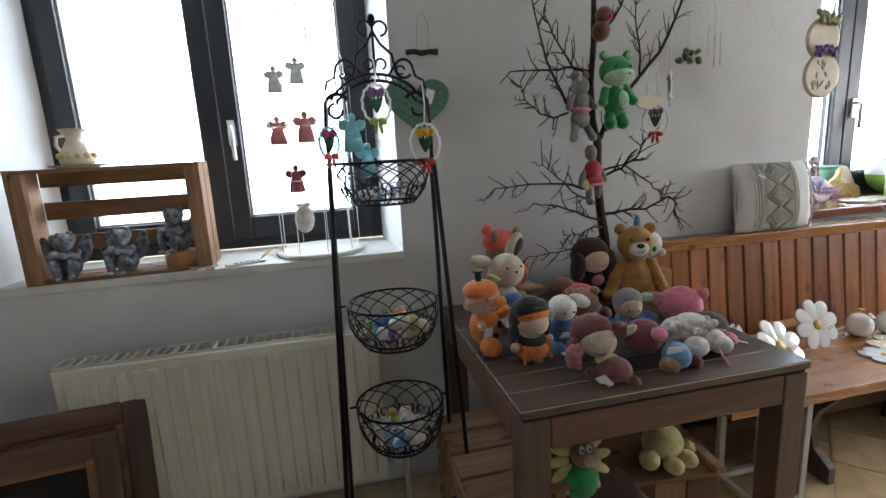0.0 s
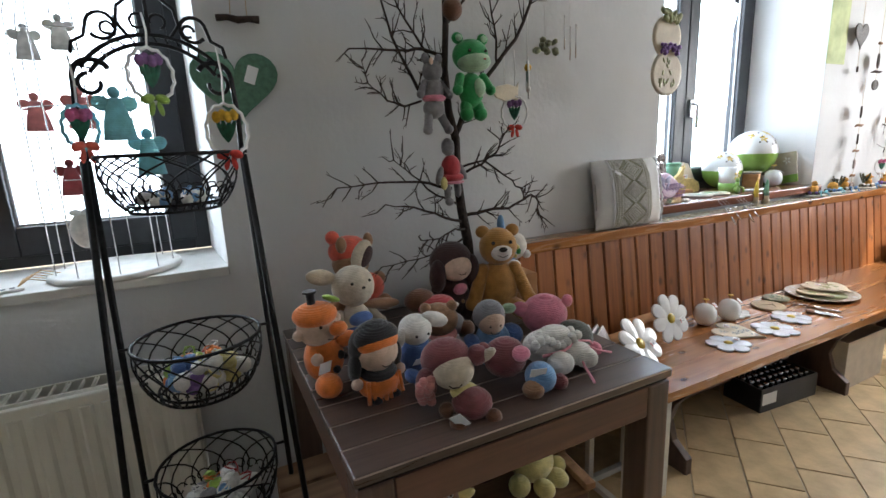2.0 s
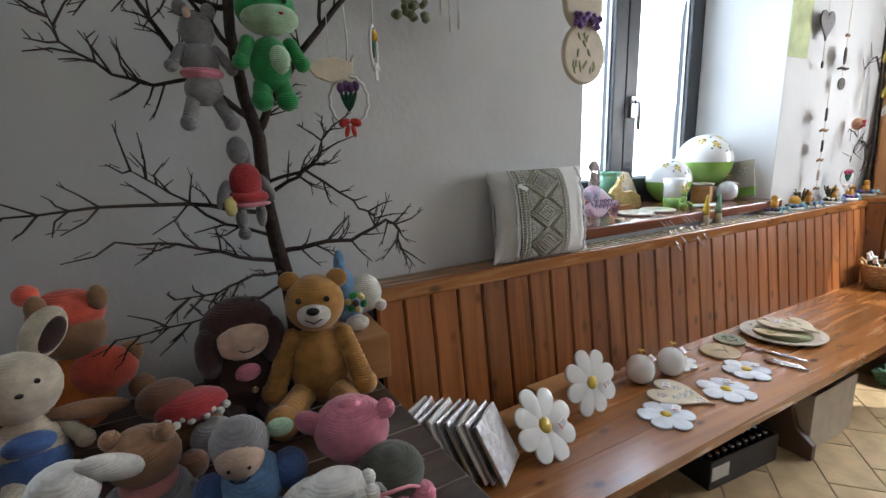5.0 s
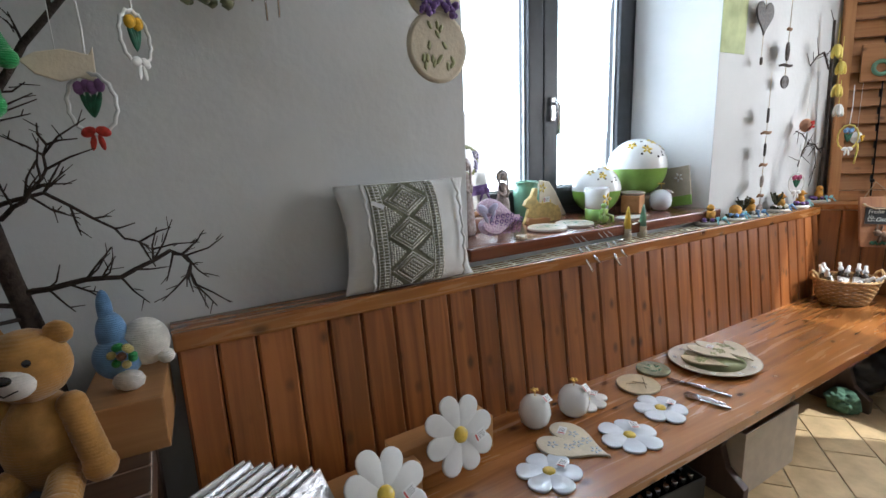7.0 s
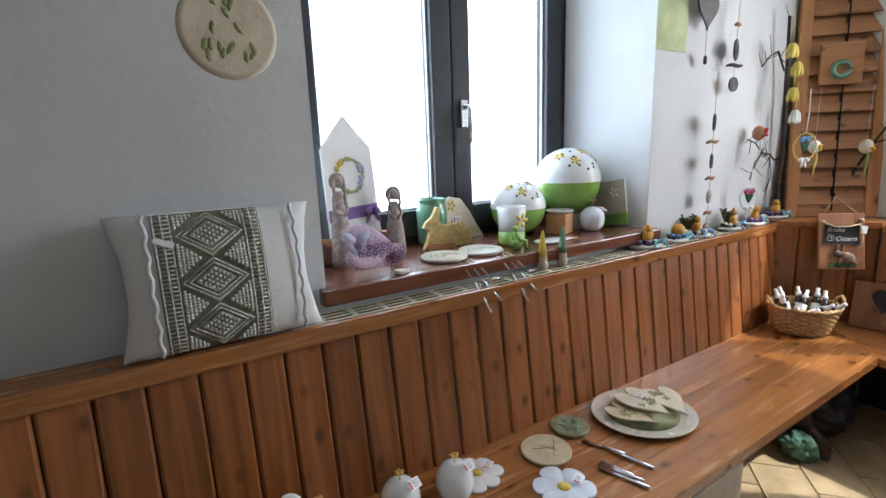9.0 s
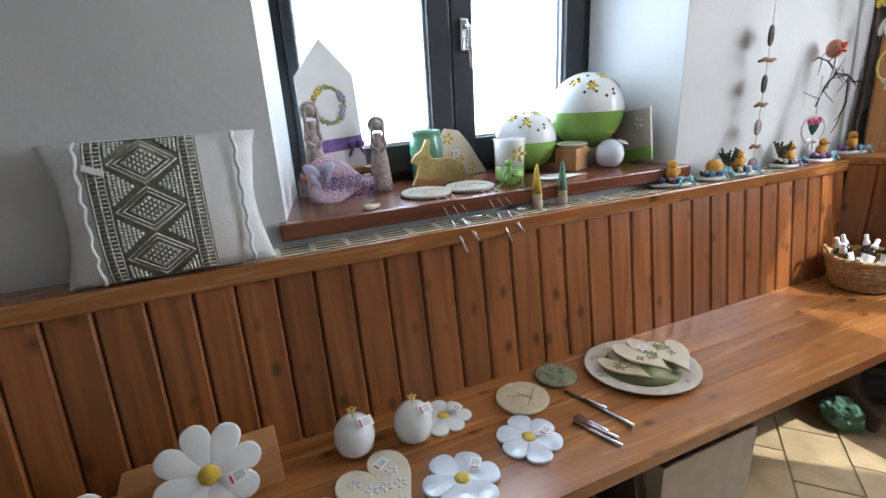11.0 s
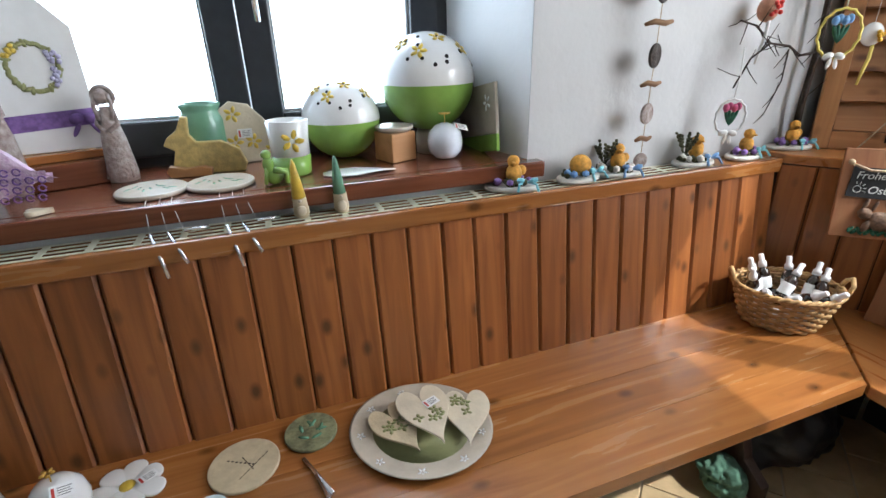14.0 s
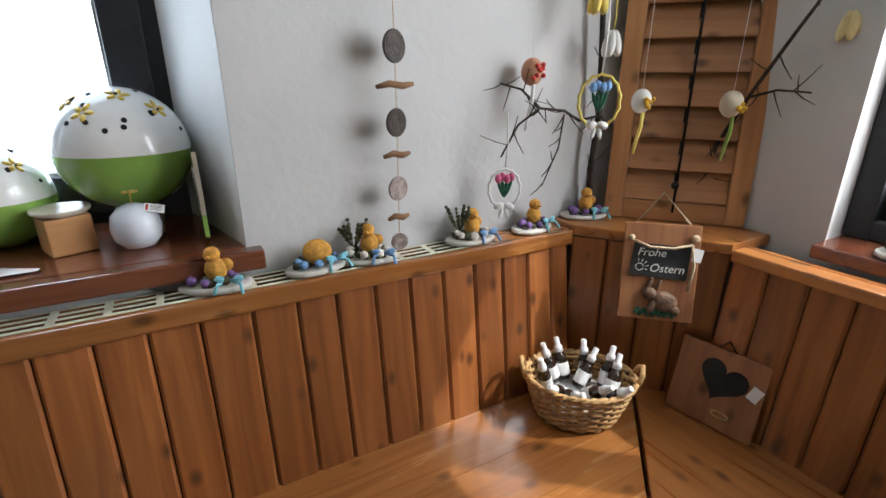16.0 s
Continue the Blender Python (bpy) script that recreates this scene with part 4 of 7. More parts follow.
for L in BOUGHS:
    pts, r0 = [Vector(p) for p in L[:-1]], L[-1]
    smooth = []
    for a, b in zip(pts, pts[1:]):
        smooth += [a.lerp(b, k / 3) + Vector((random.uniform(-1, 1), 0, random.uniform(-1, 1))) * 0.004 for k in range(3)]
    smooth.append(pts[-1])
    n = len(smooth)
    bm = tube(empty_mesh(), smooth, [r0 * (1 - 0.75 * k / n) for k in range(n)], 6)
    for k in range(2, n):
        for _ in range(2):
            if random.random() < 0.72:
                d = (smooth[k] - smooth[k - 1]).normalized()
                s = random.choice((-1, 1))
                way = (d * random.uniform(0.6, 1.0) + Vector((d.z * s, random.uniform(-0.45, 0.1), -d.x * s)) * random.uniform(0.5, 1.0)).normalized()
                ln = random.uniform(0.03, 0.10)
                p0 = smooth[k]
                p1 = p0 + way * ln * 0.5 + Vector((random.uniform(-1, 1), 0, random.uniform(-1, 1))) * 0.006
                p2 = p0 + way * ln + Vector((random.uniform(-1, 1), 0, random.uniform(-0.4, 1))) * 0.012
                tube(bm, [p0, p1, p2], [0.0026, 0.002, 0.0011], 5)
                for q in (0.45, 0.8):
                    if random.random() < 0.7:
                        e = p0.lerp(p2, q)
                        tube(bm, [e, e + (way + Vector((random.uniform(-1, 1), random.uniform(-0.4, 0.4), random.uniform(-0.5, 1)))).normalized() * random.uniform(0.012, 0.035)], [0.0015, 0.0009], 4)
    part("limb", bm, bark, tree)


def hanging(ob):
    tagged(ob, group="ornaments hung on the branch")
    return ob


hanging(toy("green_bear", "bright green bear with a pale muzzle hung in the branches", pose(0.962, 1.665, 1.448, 0, 0, 0),
    [(GREEN, (0, 0, 0.085), (0.042, 0.036, 0.055)), (MINT, (0.012, -0.028, 0.09), (0.024, 0.014, 0.03)), (GREEN, (0, 0, 0.19), (0.06, 0.048, 0.05)), (MINT, (0.004, -0.014, 0.17), (0.057, 0.044, 0.032)), (GREEN, (-0.045, 0, 0.24), (0.02, 0.012, 0.018)), (GREEN, (0.045, 0, 0.24), (0.02, 0.012, 0.018)), (MINT, (-0.045, -0.009, 0.24), (0.012, 0.006, 0.011)), (MINT, (0.045, -0.009, 0.24), (0.012, 0.006, 0.011)), (RED, (0.018, -0.058, 0.172), (0.005, 0.003, 0.003))]
    + eyes(0.028, -0.046, 0.197, 0.005) + arms_and_legs(GREEN, ((0.042, -0.004, 0.125), (0.06, -0.02, 0.085), 0.015), ((0.02, 0, 0.04), (0.025, -0.012, 0.012), 0.02))))
hanging(toy("grey_mouse", "grey crocheted mouse in a pink skirt hung in the branches", pose(0.822, 1.675, 1.434, 0, 0, 10),
    [(GREY, (0, 0, 0.155), (0.032, 0.03, 0.034)), (GREY, (-0.025, 0, 0.192), (0.014, 0.008, 0.016)), (GREY, (0.025, 0, 0.192), (0.014, 0.008, 0.016)), (GREY, (0, 0, 0.095), (0.034, 0.03, 0.042)), (PINK, (0, -0.002, 0.075), (0.04, 0.034, 0.014)), (GREY, (0, 0, 0.045), (0.036, 0.03, 0.032)), (SKIN, (-0.02, -0.024, 0.18), (0.008, 0.004, 0.011))] + arms_and_legs(GREY, ((0.03, 0, 0.12), (0.055, -0.01, 0.085), 0.011), ((0.02, 0, 0.03), (0.04, -0.02, -0.02), 0.014))))
hanging(toy("rabbit_in_red", "small grey rabbit in a red dress hung on the trunk", pose(0.881, 1.69, 1.178, 0, 0, 8),
    [(GREY, (-0.005, 0, 0.165), (0.023, 0.022, 0.03)), (GREY, (0.012, 0.004, 0.15), (0.01, 0.009, 0.03)), (RED, (0.004, 0, 0.098), (0.034, 0.028, 0.042)), (RED, (0.006, 0, 0.066), (0.045, 0.03, 0.018)), (PINK, (0.008, -0.002, 0.05), (0.044, 0.028, 0.007)), (GREY, (-0.012, 0, 0.02), (0.013, 0.012, 0.03)), (GREY, (-0.012, -0.008, -0.012), (0.014, 0.018, 0.014)), (GREY, (0.03, 0, 0.025), (0.012, 0.012, 0.028)), (GREY, (-0.045, -0.005, 0.075), (0.012, 0.011, 0.032), (0, 18, 0)), (GREY, (0.045, -0.005, 0.085), (0.012, 0.011, 0.034), (0, -30, 0)), (YELLOW, (-0.035, -0.015, 0.05), (0.014, 0.006, 0.022))]))
hanging(toy("brown_toy", "small reddish brown toy hung high on the trunk", pose(0.896, 1.66, 1.758), [(BROWN, (0, 0, 0.03), (0.032, 0.028, 0.034)), (BROWN, (0.01, 0, 0.08), 0.03), (RED, (0.012, -0.03, 0.07), (0.015, 0.006, 0.012))]))


def flower_ring(name, label, m, ring_mat, bloom, bow, r=0.045, hang=0.14, flat=0.8):
    """A scalloped ring on a ribbon with a small tulip posy and a bow in it."""
    t = thing(name, label, "ornament", m)
    pts = [((r + 0.004 * (k % 2)) * flat * math.cos(k * math.tau / 28), 0, (r + 0.004 * (k % 2)) * math.sin(k * math.tau / 28)) for k in range(28)]
    part("ring", tube(empty_mesh(), pts, 0.004, 5, True), ring_mat, t)
    part("ribbon", tube(empty_mesh(), [(0, 0, r), (0.004, 0, r + hang * 0.5), (0, 0, r + hang)], 0.0022, 5), ribbon_white, t)
    bm = empty_mesh()
    for k in range(4):
        ball(bm, (-0.018 + 0.012 * k, -0.003 + 0.004 * (k % 2), r * 0.55 + 0.004 * (k % 2)), (0.0095, 0.0095, 0.013))
    part("blossoms", bm, bloom, t)
    bm = empty_mesh()
    for a in (-22, -8, 8, 22):
        ball(bm, (0.01 * a / 22, 0, 0.0), (0.006, 0.004, 0.026), 0, (0, a, 0))
    part("leaves", bm, leafy, t)
    bm = empty_mesh()
    for s in (-1, 1):
        ball(bm, (0.014 * s, -0.004, -r + 0.004), (0.015, 0.007, 0.010), 0, (0, 20 * s, 0))
        ball(bm, (0.008 * s, -0.004, -r - 0.016), (0.006, 0.003, 0.016), 0, (0, -12 * s, 0))
    part("bow", bm, bow, t)
    return t


leafy = material("dark_green_fabric", (0.012, 0.11, 0.055), 0.7, vary=0.4, scale=90)
f_red, f_violet, f_yellow, f_blue, f_pink = [material(n + "_petals", c, 0.75, vary=0.35, scale=90) for n, c in (("red", (0.6, 0.045, 0.03)), ("violet", (0.20, 0.09, 0.25)), ("yellow", (0.72, 0.42, 0.02)), ("blue", (0.20, 0.38, 0.68)), ("pink", (0.55, 0.10, 0.22)))]
flower_ring("hanging_wreath", "white ring with dark tulips and a coral bow", pose(1.136, 1.66, 1.464, 0, 0, -28), white_glaze, f_violet, f_red, 0.055, 0.16)
flower_ring("hanging_wreath", "narrow ring with yellow tulips seen side-on", pose(1.224, 1.70, 1.597, 0, 0, 58), ribbon_white, f_yellow, ribbon_white, 0.05, 0.2, 0.9)
bm = slab(empty_mesh(), [(-0.055, 0.005), (-0.03, 0.02), (0.01, 0.028), (0.05, 0.02), (0.058, 0.034), (0.056, -0.03), (0.03, -0.022), (0.0, -0.03), (-0.035, -0.018)], -0.004, 0.004, 0.002, axis="y")
bird = thing("hanging_hen", "pale fabric hen hung on a string", "ornament", pose(1.094, 1.66, 1.534))
part("body", bm, cream_clay, bird)
part("string", tube(empty_mesh(), [(0, 0, 0.02), (0, 0, 0.12)], 0.001, 4), ribbon_white, bird)

# ---- wall ornaments between the windows ----
heart = thing("felt_heart", "green felt heart with a white label on the wall", "wall heart", pose(0.232, WALL - 0.001, 1.447))
part("body", slab(empty_mesh(), heart_outline(0.25, 0.215), -0.016, 0, 0.005, axis="y"), felt_green, heart)
part("label", box(empty_mesh(), (-0.016, -0.0006, -0.026), (0.016, 0.0006, 0.026), 0, 0, pose(0.045, -0.0175, 0.15, 0, 20, 0)), paper, heart)
twig = thing("twig_hanger", "short brown twig hung on a looped cord", "twig", pose(0.258, WALL - 0.02, 1.754))
part("stick", tube(empty_mesh(), [(-0.06, 0, 0.0), (-0.03, 0, 0.004), (0, 0, -0.002), (0.03, 0, 0.003), (0.06, 0, 0.002)], [0.010, 0.009, 0.011, 0.009, 0.012], 7), bark, twig)
part("cord", tube(empty_mesh(), [(-0.02, 0, 0.01), (-0.01, 0.01, 0.12), (0.012, 0.015, 0.15), (0.03, 0.01, 0.1), (0.026, 0, 0.008)], 0.0014, 5), rope, twig)
plq = thing("round_clay_plaques", "hanging string of round clay plaques with leaf prints and lavender", "wall hanging", pose(1.9, 1.655, 1.615))
part("lower_disc", lathe(empty_mesh(), [(0.082, 0), (0.09, 0.004), (0.088, 0.012), (0.08, 0.014)], 28, 0), cream_clay, plq).matrix_basis = pose(0, 0, 0, 90)
part("upper_disc", lathe(empty_mesh(), [(0.075, 0), (0.083, 0.004), (0.08, 0.012), (0.07, 0.014)], 28, 0), cream_clay, plq).matrix_basis = pose(-0.005, 0.002, 0.145, 90)
bm = empty_mesh()
for k in range(26):
    ball(bm, (random.uniform(-0.06, 0.06), -0.022, 0.095 + random.uniform(-0.018, 0.018)), random.uniform(0.006, 0.012), 0, (0, 0, 0), 1)
part("lavender_posy", bm, violet, plq)
bm = empty_mesh()
for k in range(16):
    ball(bm, (random.uniform(-0.05, 0.05), -0.02, 0.225 + random.uniform(-0.02, 0.02)), (0.012, 0.01, 0.02), 0, (0, random.uniform(-60, 60), 0), 1)
part("moss_posy", bm, leaf_print, plq)
bm = empty_mesh()
for k in range(16):
    a = random.uniform(-40, 40)
    ball(bm, (random.uniform(-0.055, 0.055), -0.0148, random.uniform(-0.055, 0.06)), (0.006, 0.001, 0.013), 0, (0, a, 0), 1)
part("leaf_prints", bm, leaf_print, plq)
part("cord", tube(empty_mesh(), [(-0.005, 0, 0.09), (0.004, 0.004, 0.5), (0, 0, HIGH - 1.608)], 0.002, 5), rope, plq)
moss = thing("moss_hanger", "grey-green moss heart hung on a thread by the wall", "wall hanging", pose(1.376, WALL - 0.06, 1.718))
bm = empty_mesh()
for k in range(26):
    ball(bm, (random.uniform(-0.045, 0.045), random.uniform(-0.015, 0.015), random.uniform(-0.02, 0.028)), random.uniform(0.008, 0.016), 0, (0, 0, 0), 1)
part("moss", bm, moss_clay, moss)
part("thread", tube(empty_mesh(), [(0, 0, 0.02), (0, 0.04, 0.5)], 0.0008, 4), ribbon_white, moss)
chim = thing("wind_chime", "thin silver wind chime rods hanging by the wall", "wind chime", pose(1.507, WALL - 0.05, 1.688))
for k, dz in ((0, 0.03), (1, -0.01), (2, 0.0)):
    part("rod", tube(empty_mesh(), [(0.03 * k - 0.03, 0, dz), (0.03 * k - 0.03, 0, dz + 0.13)], 0.003, 6), chrome, chim)
part("thread", tube(empty_mesh(), [(0, 0, 0.12), (0, 0.03, 0.5)], 0.0008, 4), ribbon_white, chim)

# ---- three-tier wire stand ----
stand = thing("wire_basket_stand", "tall black wrought-iron stand with three round wire baskets", "plant stand", pose(0.040, 1.44, 0))
for sx in (-1, 1):
    for sy in (-1, 1):
        pts = [(sx * (0.215 - 0.02 * (sy > 0)), sy * 0.13, 0.0), (sx * 0.155, sy * 0.02, 1.36)]
        part("leg", tube(empty_mesh(), pts, 0.0075, 7), iron, stand)
bm = empty_mesh()
tube(bm, [(-0.153, 0, 1.36), (-0.155, 0, 1.45), (-0.15, 0, 1.53)] + arc((-0.115, 0, 1.53), 0.035, 180, 30, 8), 0.006, 6)
tube(bm, [(0.153, 0, 1.36), (0.155, 0, 1.45), (0.15, 0, 1.53)] + arc((0.115, 0, 1.53), 0.035, 0, 150, 8), 0.006, 6)
for r in (0.145, 0.163):
    tube(bm, arc((0, 0, 1.455), r, 35, 145, 16), 0.0045, 6)
for k in range(14):
    a = radians(37 + k * 8)
    tube(bm, [(0.147 * math.cos(a), 0, 1.455 + 0.147 * math.sin(a)), (0.161 * math.cos(a + 0.05), 0, 1.455 + 0.161 * math.sin(a + 0.05))], 0.0022, 4)
part("arch", bm, iron, stand)
bm = tube(empty_mesh(), [(0, 0, 1.615), (0, 0, 1.755)], 0.004, 6)
ball(bm, (0, 0, 1.768), (0.011, 0.011, 0.014))
for s in (-1, 1):
    tube(bm, [(s * x, 0, z) for x, z in ((0.0, 1.735), (0.02, 1.70), (0.052, 1.672), (0.058, 1.64), (0.04, 1.615))], 0.004, 6)
    tube(bm, arc((s * 0.022, 0, 1.742), 0.02, 270 if s > 0 else 270, 270 + s * 250, 10), 0.0035, 6)
    tube(bm, arc((s * 0.018, 0, 1.645), 0.015, 200 if s > 0 else -20, 200 - s * 270, 10), 0.0032, 6)
    tube(bm, arc((s * 0.085, 0, 1.632), 0.026, 20 if s > 0 else 160, (20 if s > 0 else 160) + s * 300, 12), 0.004, 6)
    tube(bm, arc((s * 0.075, 0, 1.628), 0.012, 0, 300, 10), 0.003, 6)
    tube(bm, [(s * 0.108, 0, 1.645), (s * 0.118, 0, 1.61), (s * 0.14, 0, 1.598), (s * 0.145, 0, 1.575)], 0.004, 6)
    tube(bm, arc((s * 0.122, 0, 1.518), 0.02, 90, 90 + s * -280, 12), 0.0045, 6)
part("finial", bm, iron, stand)


def wire_basket(z, r_top, r_bot, h, tilt):
    m = pose(0, 0, z, tilt)
    ringed = empty_mesh()
    for rr, zz, t in ((r_top, h, 0.0042), (r_bot, 0.014, 0.0035), (r_bot * 0.98, 0.0, 0.0035)):
        tube(ringed, [(rr * math.cos(k * math.tau / 36), rr * math.sin(k * math.tau / 36), zz) for k in range(36)], t, 6, True)
    tube(ringed, [(-0.165, 0, h), (-r_top, 0, h)], 0.004, 6)
    tube(ringed, [(0.165, 0, h), (r_top, 0, h)], 0.004, 6)
    b = part("basket", ringed, iron, stand, "round black wire basket")
    b.matrix_basis = m
    bm = empty_mesh()
    n = 12

    def side(a, f):
        bulge = math.sin(math.pi * f) * 0.012
        rr = r_bot + (r_top - r_bot) * f ** 0.7 + bulge
        return (rr * math.cos(a), rr * math.sin(a), h * f)
    for k in range(n):
        a0 = k * math.tau / n
        tube(bm, [side(a0 + (f - 0.0) * 0.75 - 0.38 * math.sin(math.pi * f), 0.02 + 0.98 * min(1, f * 1.0)) for f in [q / 8 for q in range(9)]], 0.0022, 5)
        tube(bm, [side(a0 - (f - 0.0) * 0.75 + 0.38 * math.sin(math.pi * f), 0.02 + 0.98 * f) for f in [q / 8 for q in range(9)]], 0.0022, 5)
        for s in (-1, 1):
            cc = []
            for q in range(11):
                a = q * 0.55
                rad = 0.018 * (1 - q / 14)
                cc.append(side(a0 + s * (0.13 + rad / r_bot * math.cos(a) * 0.9), max(0.05, 0.3 + rad / h * math.sin(a))))
            tube(bm, cc, 0.002, 4)
    for k in range(40):
        a = k * math.tau / 40
        tube(bm, [(r_bot * math.cos(a), r_bot * math.sin(a), 0.0), (r_bot * math.cos(a + 0.08), r_bot * math.sin(a + 0.08), 0.014)], 0.0016, 4)
    for k in range(-4, 5):
        q = math.sqrt(max(0, r_bot ** 2 - (k * r_bot / 5) ** 2))
        tube(bm, [(k * r_bot / 5, -q, 0), (k * r_bot / 5, q, 0)], 0.0018, 4)
    tagged(part("scrollwork", bm, iron, b))
    return m


TIERS = ((1.245, 0.138, 0.095, 0.122, 0), (0.795, 0.142, 0.10, 0.135, 0), (0.44, 0.142, 0.10, 0.145, 0))
for q in TIERS:
    wire_basket(*q)
bm = empty_mesh()
for s in (-1, 1):
    tube(bm, [(s * 0.19, -0.105, 0.27), (-s * 0.19, -0.105, 0.2)], 0.005, 6)
    tube(bm, arc((s * 0.05, -0.105, 0.235), 0.03, 0, 320, 12), 0.003, 5)
part("cross_brace", bm, iron, stand)

# fillings of the baskets
random.seed(21)


def small_bundle(name, label, x, y, z, mats, r):
    bm = empty_mesh()
    for k in range(3):
        ball(bm, (random.uniform(-r, r) * 0.6, random.uniform(-r, r) * 0.6, r * 0.6 + random.uniform(0, r) * 0.7), r * random.uniform(0.5, 0.8), k % len(mats), (0, 0, 0), 2)
    for k in range(2):
        a = random.uniform(0, 180)
        tube(bm, [(r * 0.5 * math.cos(radians(a + q)), r * 0.4 * math.sin(radians(a + q)), r * 1.6 + 0.012 * math.sin(radians(q))) for q in range(0, 360, 60)], 0.0022, 4, True, len(mats) - 1)
    single(name, bm, mats, label, "soft toy", pose(x, y, z, 0, 0, random.uniform(0, 360)), "small toys in the wire baskets")


PAL = ([W_YELLOW, W_ORANGE], [W_ORANGE, W_LIME], [W_WHITE, W_YELLOW], [W_RED, W_WHITE], [W_BLUE, W_LIGHTBLUE], [W_YELLOW, W_WHITE], [W_WHITE, W_CORAL], [violet, W_WHITE])
for k in range(15):
    a, rr = k * 2.4, 0.022 + 0.048 * math.sqrt(k / 15)
    small_bundle("crochet_chick", "small colourful crocheted chick in the wire basket", 0.04 + rr * math.cos(a), 1.44 + rr * math.sin(a), 0.80 + 0.032 * (k < 6) + 0.002, PAL[k % 8], 0.032)
PAL2 = ([W_WHITE, W_WHITE], [W_LIME, W_ORANGE], [W_LIGHTBLUE, W_WHITE], [W_WHITE, W_RED], [W_GREY, W_WHITE])
for k in range(12):
    a, rr = k * 2.4, 0.02 + 0.05 * math.sqrt(k / 12)
    small_bundle("felt_figure", "small pastel felt figure in the lower wire basket", 0.04 + rr * math.cos(a), 1.44 + rr * math.sin(a), 0.445 + 0.03 * (k < 5) + 0.002, PAL2[k % 5], 0.033)
for k in range(6):
    a = k * 1.05
    small_bundle("white_felt_ball", "white felt ornament in the top wire basket", 0.04 + 0.052 * math.cos(a), 1.44 + 0.052 * math.sin(a), 1.249, [W_WHITE, W_LIGHTBLUE], 0.02)
flower_ring("tulip_wreath", "white scalloped ring with lilac tulips and a green bow", pose(0.033, 1.40, 1.530, 0, 0, 18), white_glaze, f_violet, W_LIME, 0.052, 0.07)
flower_ring("tulip_wreath", "white scalloped ring with yellow tulips and a red bow", pose(0.164, 1.375, 1.412, 0, 0, -14), white_glaze, f_yellow, f_red, 0.055, 0.12, 0.75)
flower_ring("tulip_wreath", "ring with dark leaves and a coral bow", pose(-0.108, 1.42, 1.428, 0, 0, 40), W_TEAL, f_pink, W_CORAL, 0.042, 0.1)


def crochet_angel(m, mat, label, s=1.0):
    t = thing("crochet_angel", label, "ornament", m, "crocheted angels by the window")
    part("skirt", lathe(empty_mesh(), [(0.032 * s, -0.06 * s), (0.026 * s, -0.02 * s), (0.012 * s, 0.025 * s)], 12, sq=0.35), mat, t)
    part("head", ball(empty_mesh(), (0, 0, 0.036 * s), (0.012 * s, 0.009 * s, 0.013 * s)), mat, t)
    for k in (-1, 1):
        part("wing", ball(empty_mesh(), (k * 0.024 * s, 0.002, 0.014 * s), (0.019 * s, 0.003, 0.016 * s), 0, (0, -25 * k, 0)), mat, t)
    part("thread", tube(empty_mesh(), [(0, 0, 0.048 * s), (0, 0, 0.12 * s)], 0.0007, 4), ribbon_white, t)


BLUSH = yarn("blush_wool", (0.66, 0.22, 0.20))
OLDROSE = yarn("old_rose_wool", (0.30, 0.045, 0.05))
for x, z, mat, lab, s in ((-0.257, 1.70, W_WHITE, "small pale crocheted angel on a thread", 0.9), (-0.174, 1.73, W_WHITE, "small pale crocheted angel on a thread", 0.9), (-0.265, 1.51, BLUSH, "pale red crocheted angel on a thread", 1.0),
                          (-0.16, 1.52, BLUSH, "pale red crocheted angel on a thread", 1.1), (-0.215, 1.32, OLDROSE, "dark red crocheted angel on a thread", 1.0)):
    crochet_angel(pose(x - 0.035, 1.985, z, 0, 0, 10), mat, lab, s)
for x, y, z, s in ((-0.04, 1.41, 1.46, 1.0), (0.002, 1.47, 1.38, 0.95)):
    crochet_angel(pose(x, y, z, 0, 0, 20), W_TEAL, "light blue crocheted angel hung on the wire stand", s)
egg = thing("crochet_egg", "white crocheted egg hung on the wire carousel", "ornament", pose(-0.231, 1.92, 1.159))
part("body", ball(empty_mesh(), (0, 0, 0), (0.038, 0.02, 0.055), 0, (0, 0, 0), 3), W_WHITE, egg)
part("bow", ball(ball(empty_mesh(), (-0.014, -0.01, 0.055), (0.016, 0.006, 0.01)), (0.014, -0.01, 0.055), (0.016, 0.006, 0.01)), ribbon_white, egg)

# wire carousel on the window sill
car = thing("wire_carousel", "thin wire dome on a round white board for hanging ornaments", "display stand", pose(-0.180, 1.997, SILL))
part("base", lathe(empty_mesh(), [(0.178, 0.0), (0.182, 0.004), (0.182, 0.014), (0.176, 0.018)], 48), white_lacquer, car)
bm = empty_mesh()
for k in range(9):
    a = k * math.tau / 9
    c, s = math.cos(a), math.sin(a)
    tube(bm, [(0.158 * c, 0.158 * s, 0.016), (0.155 * c, 0.155 * s, 0.5), (0.15 * c, 0.15 * s, 0.75), (0.11 * c, 0.11 * s, 0.9), (0.04 * c, 0.04 * s, 0.955), (0, 0, 0.96)], 0.0022, 5)
for z in (0.3, 0.5, 0.7):
    tube(bm, [(0.156 * math.cos(k * math.tau / 30), 0.156 * math.sin(k * math.tau / 30), z) for k in range(30)], 0.0018, 5, True)
part("wire_dome", bm, chrome, car)

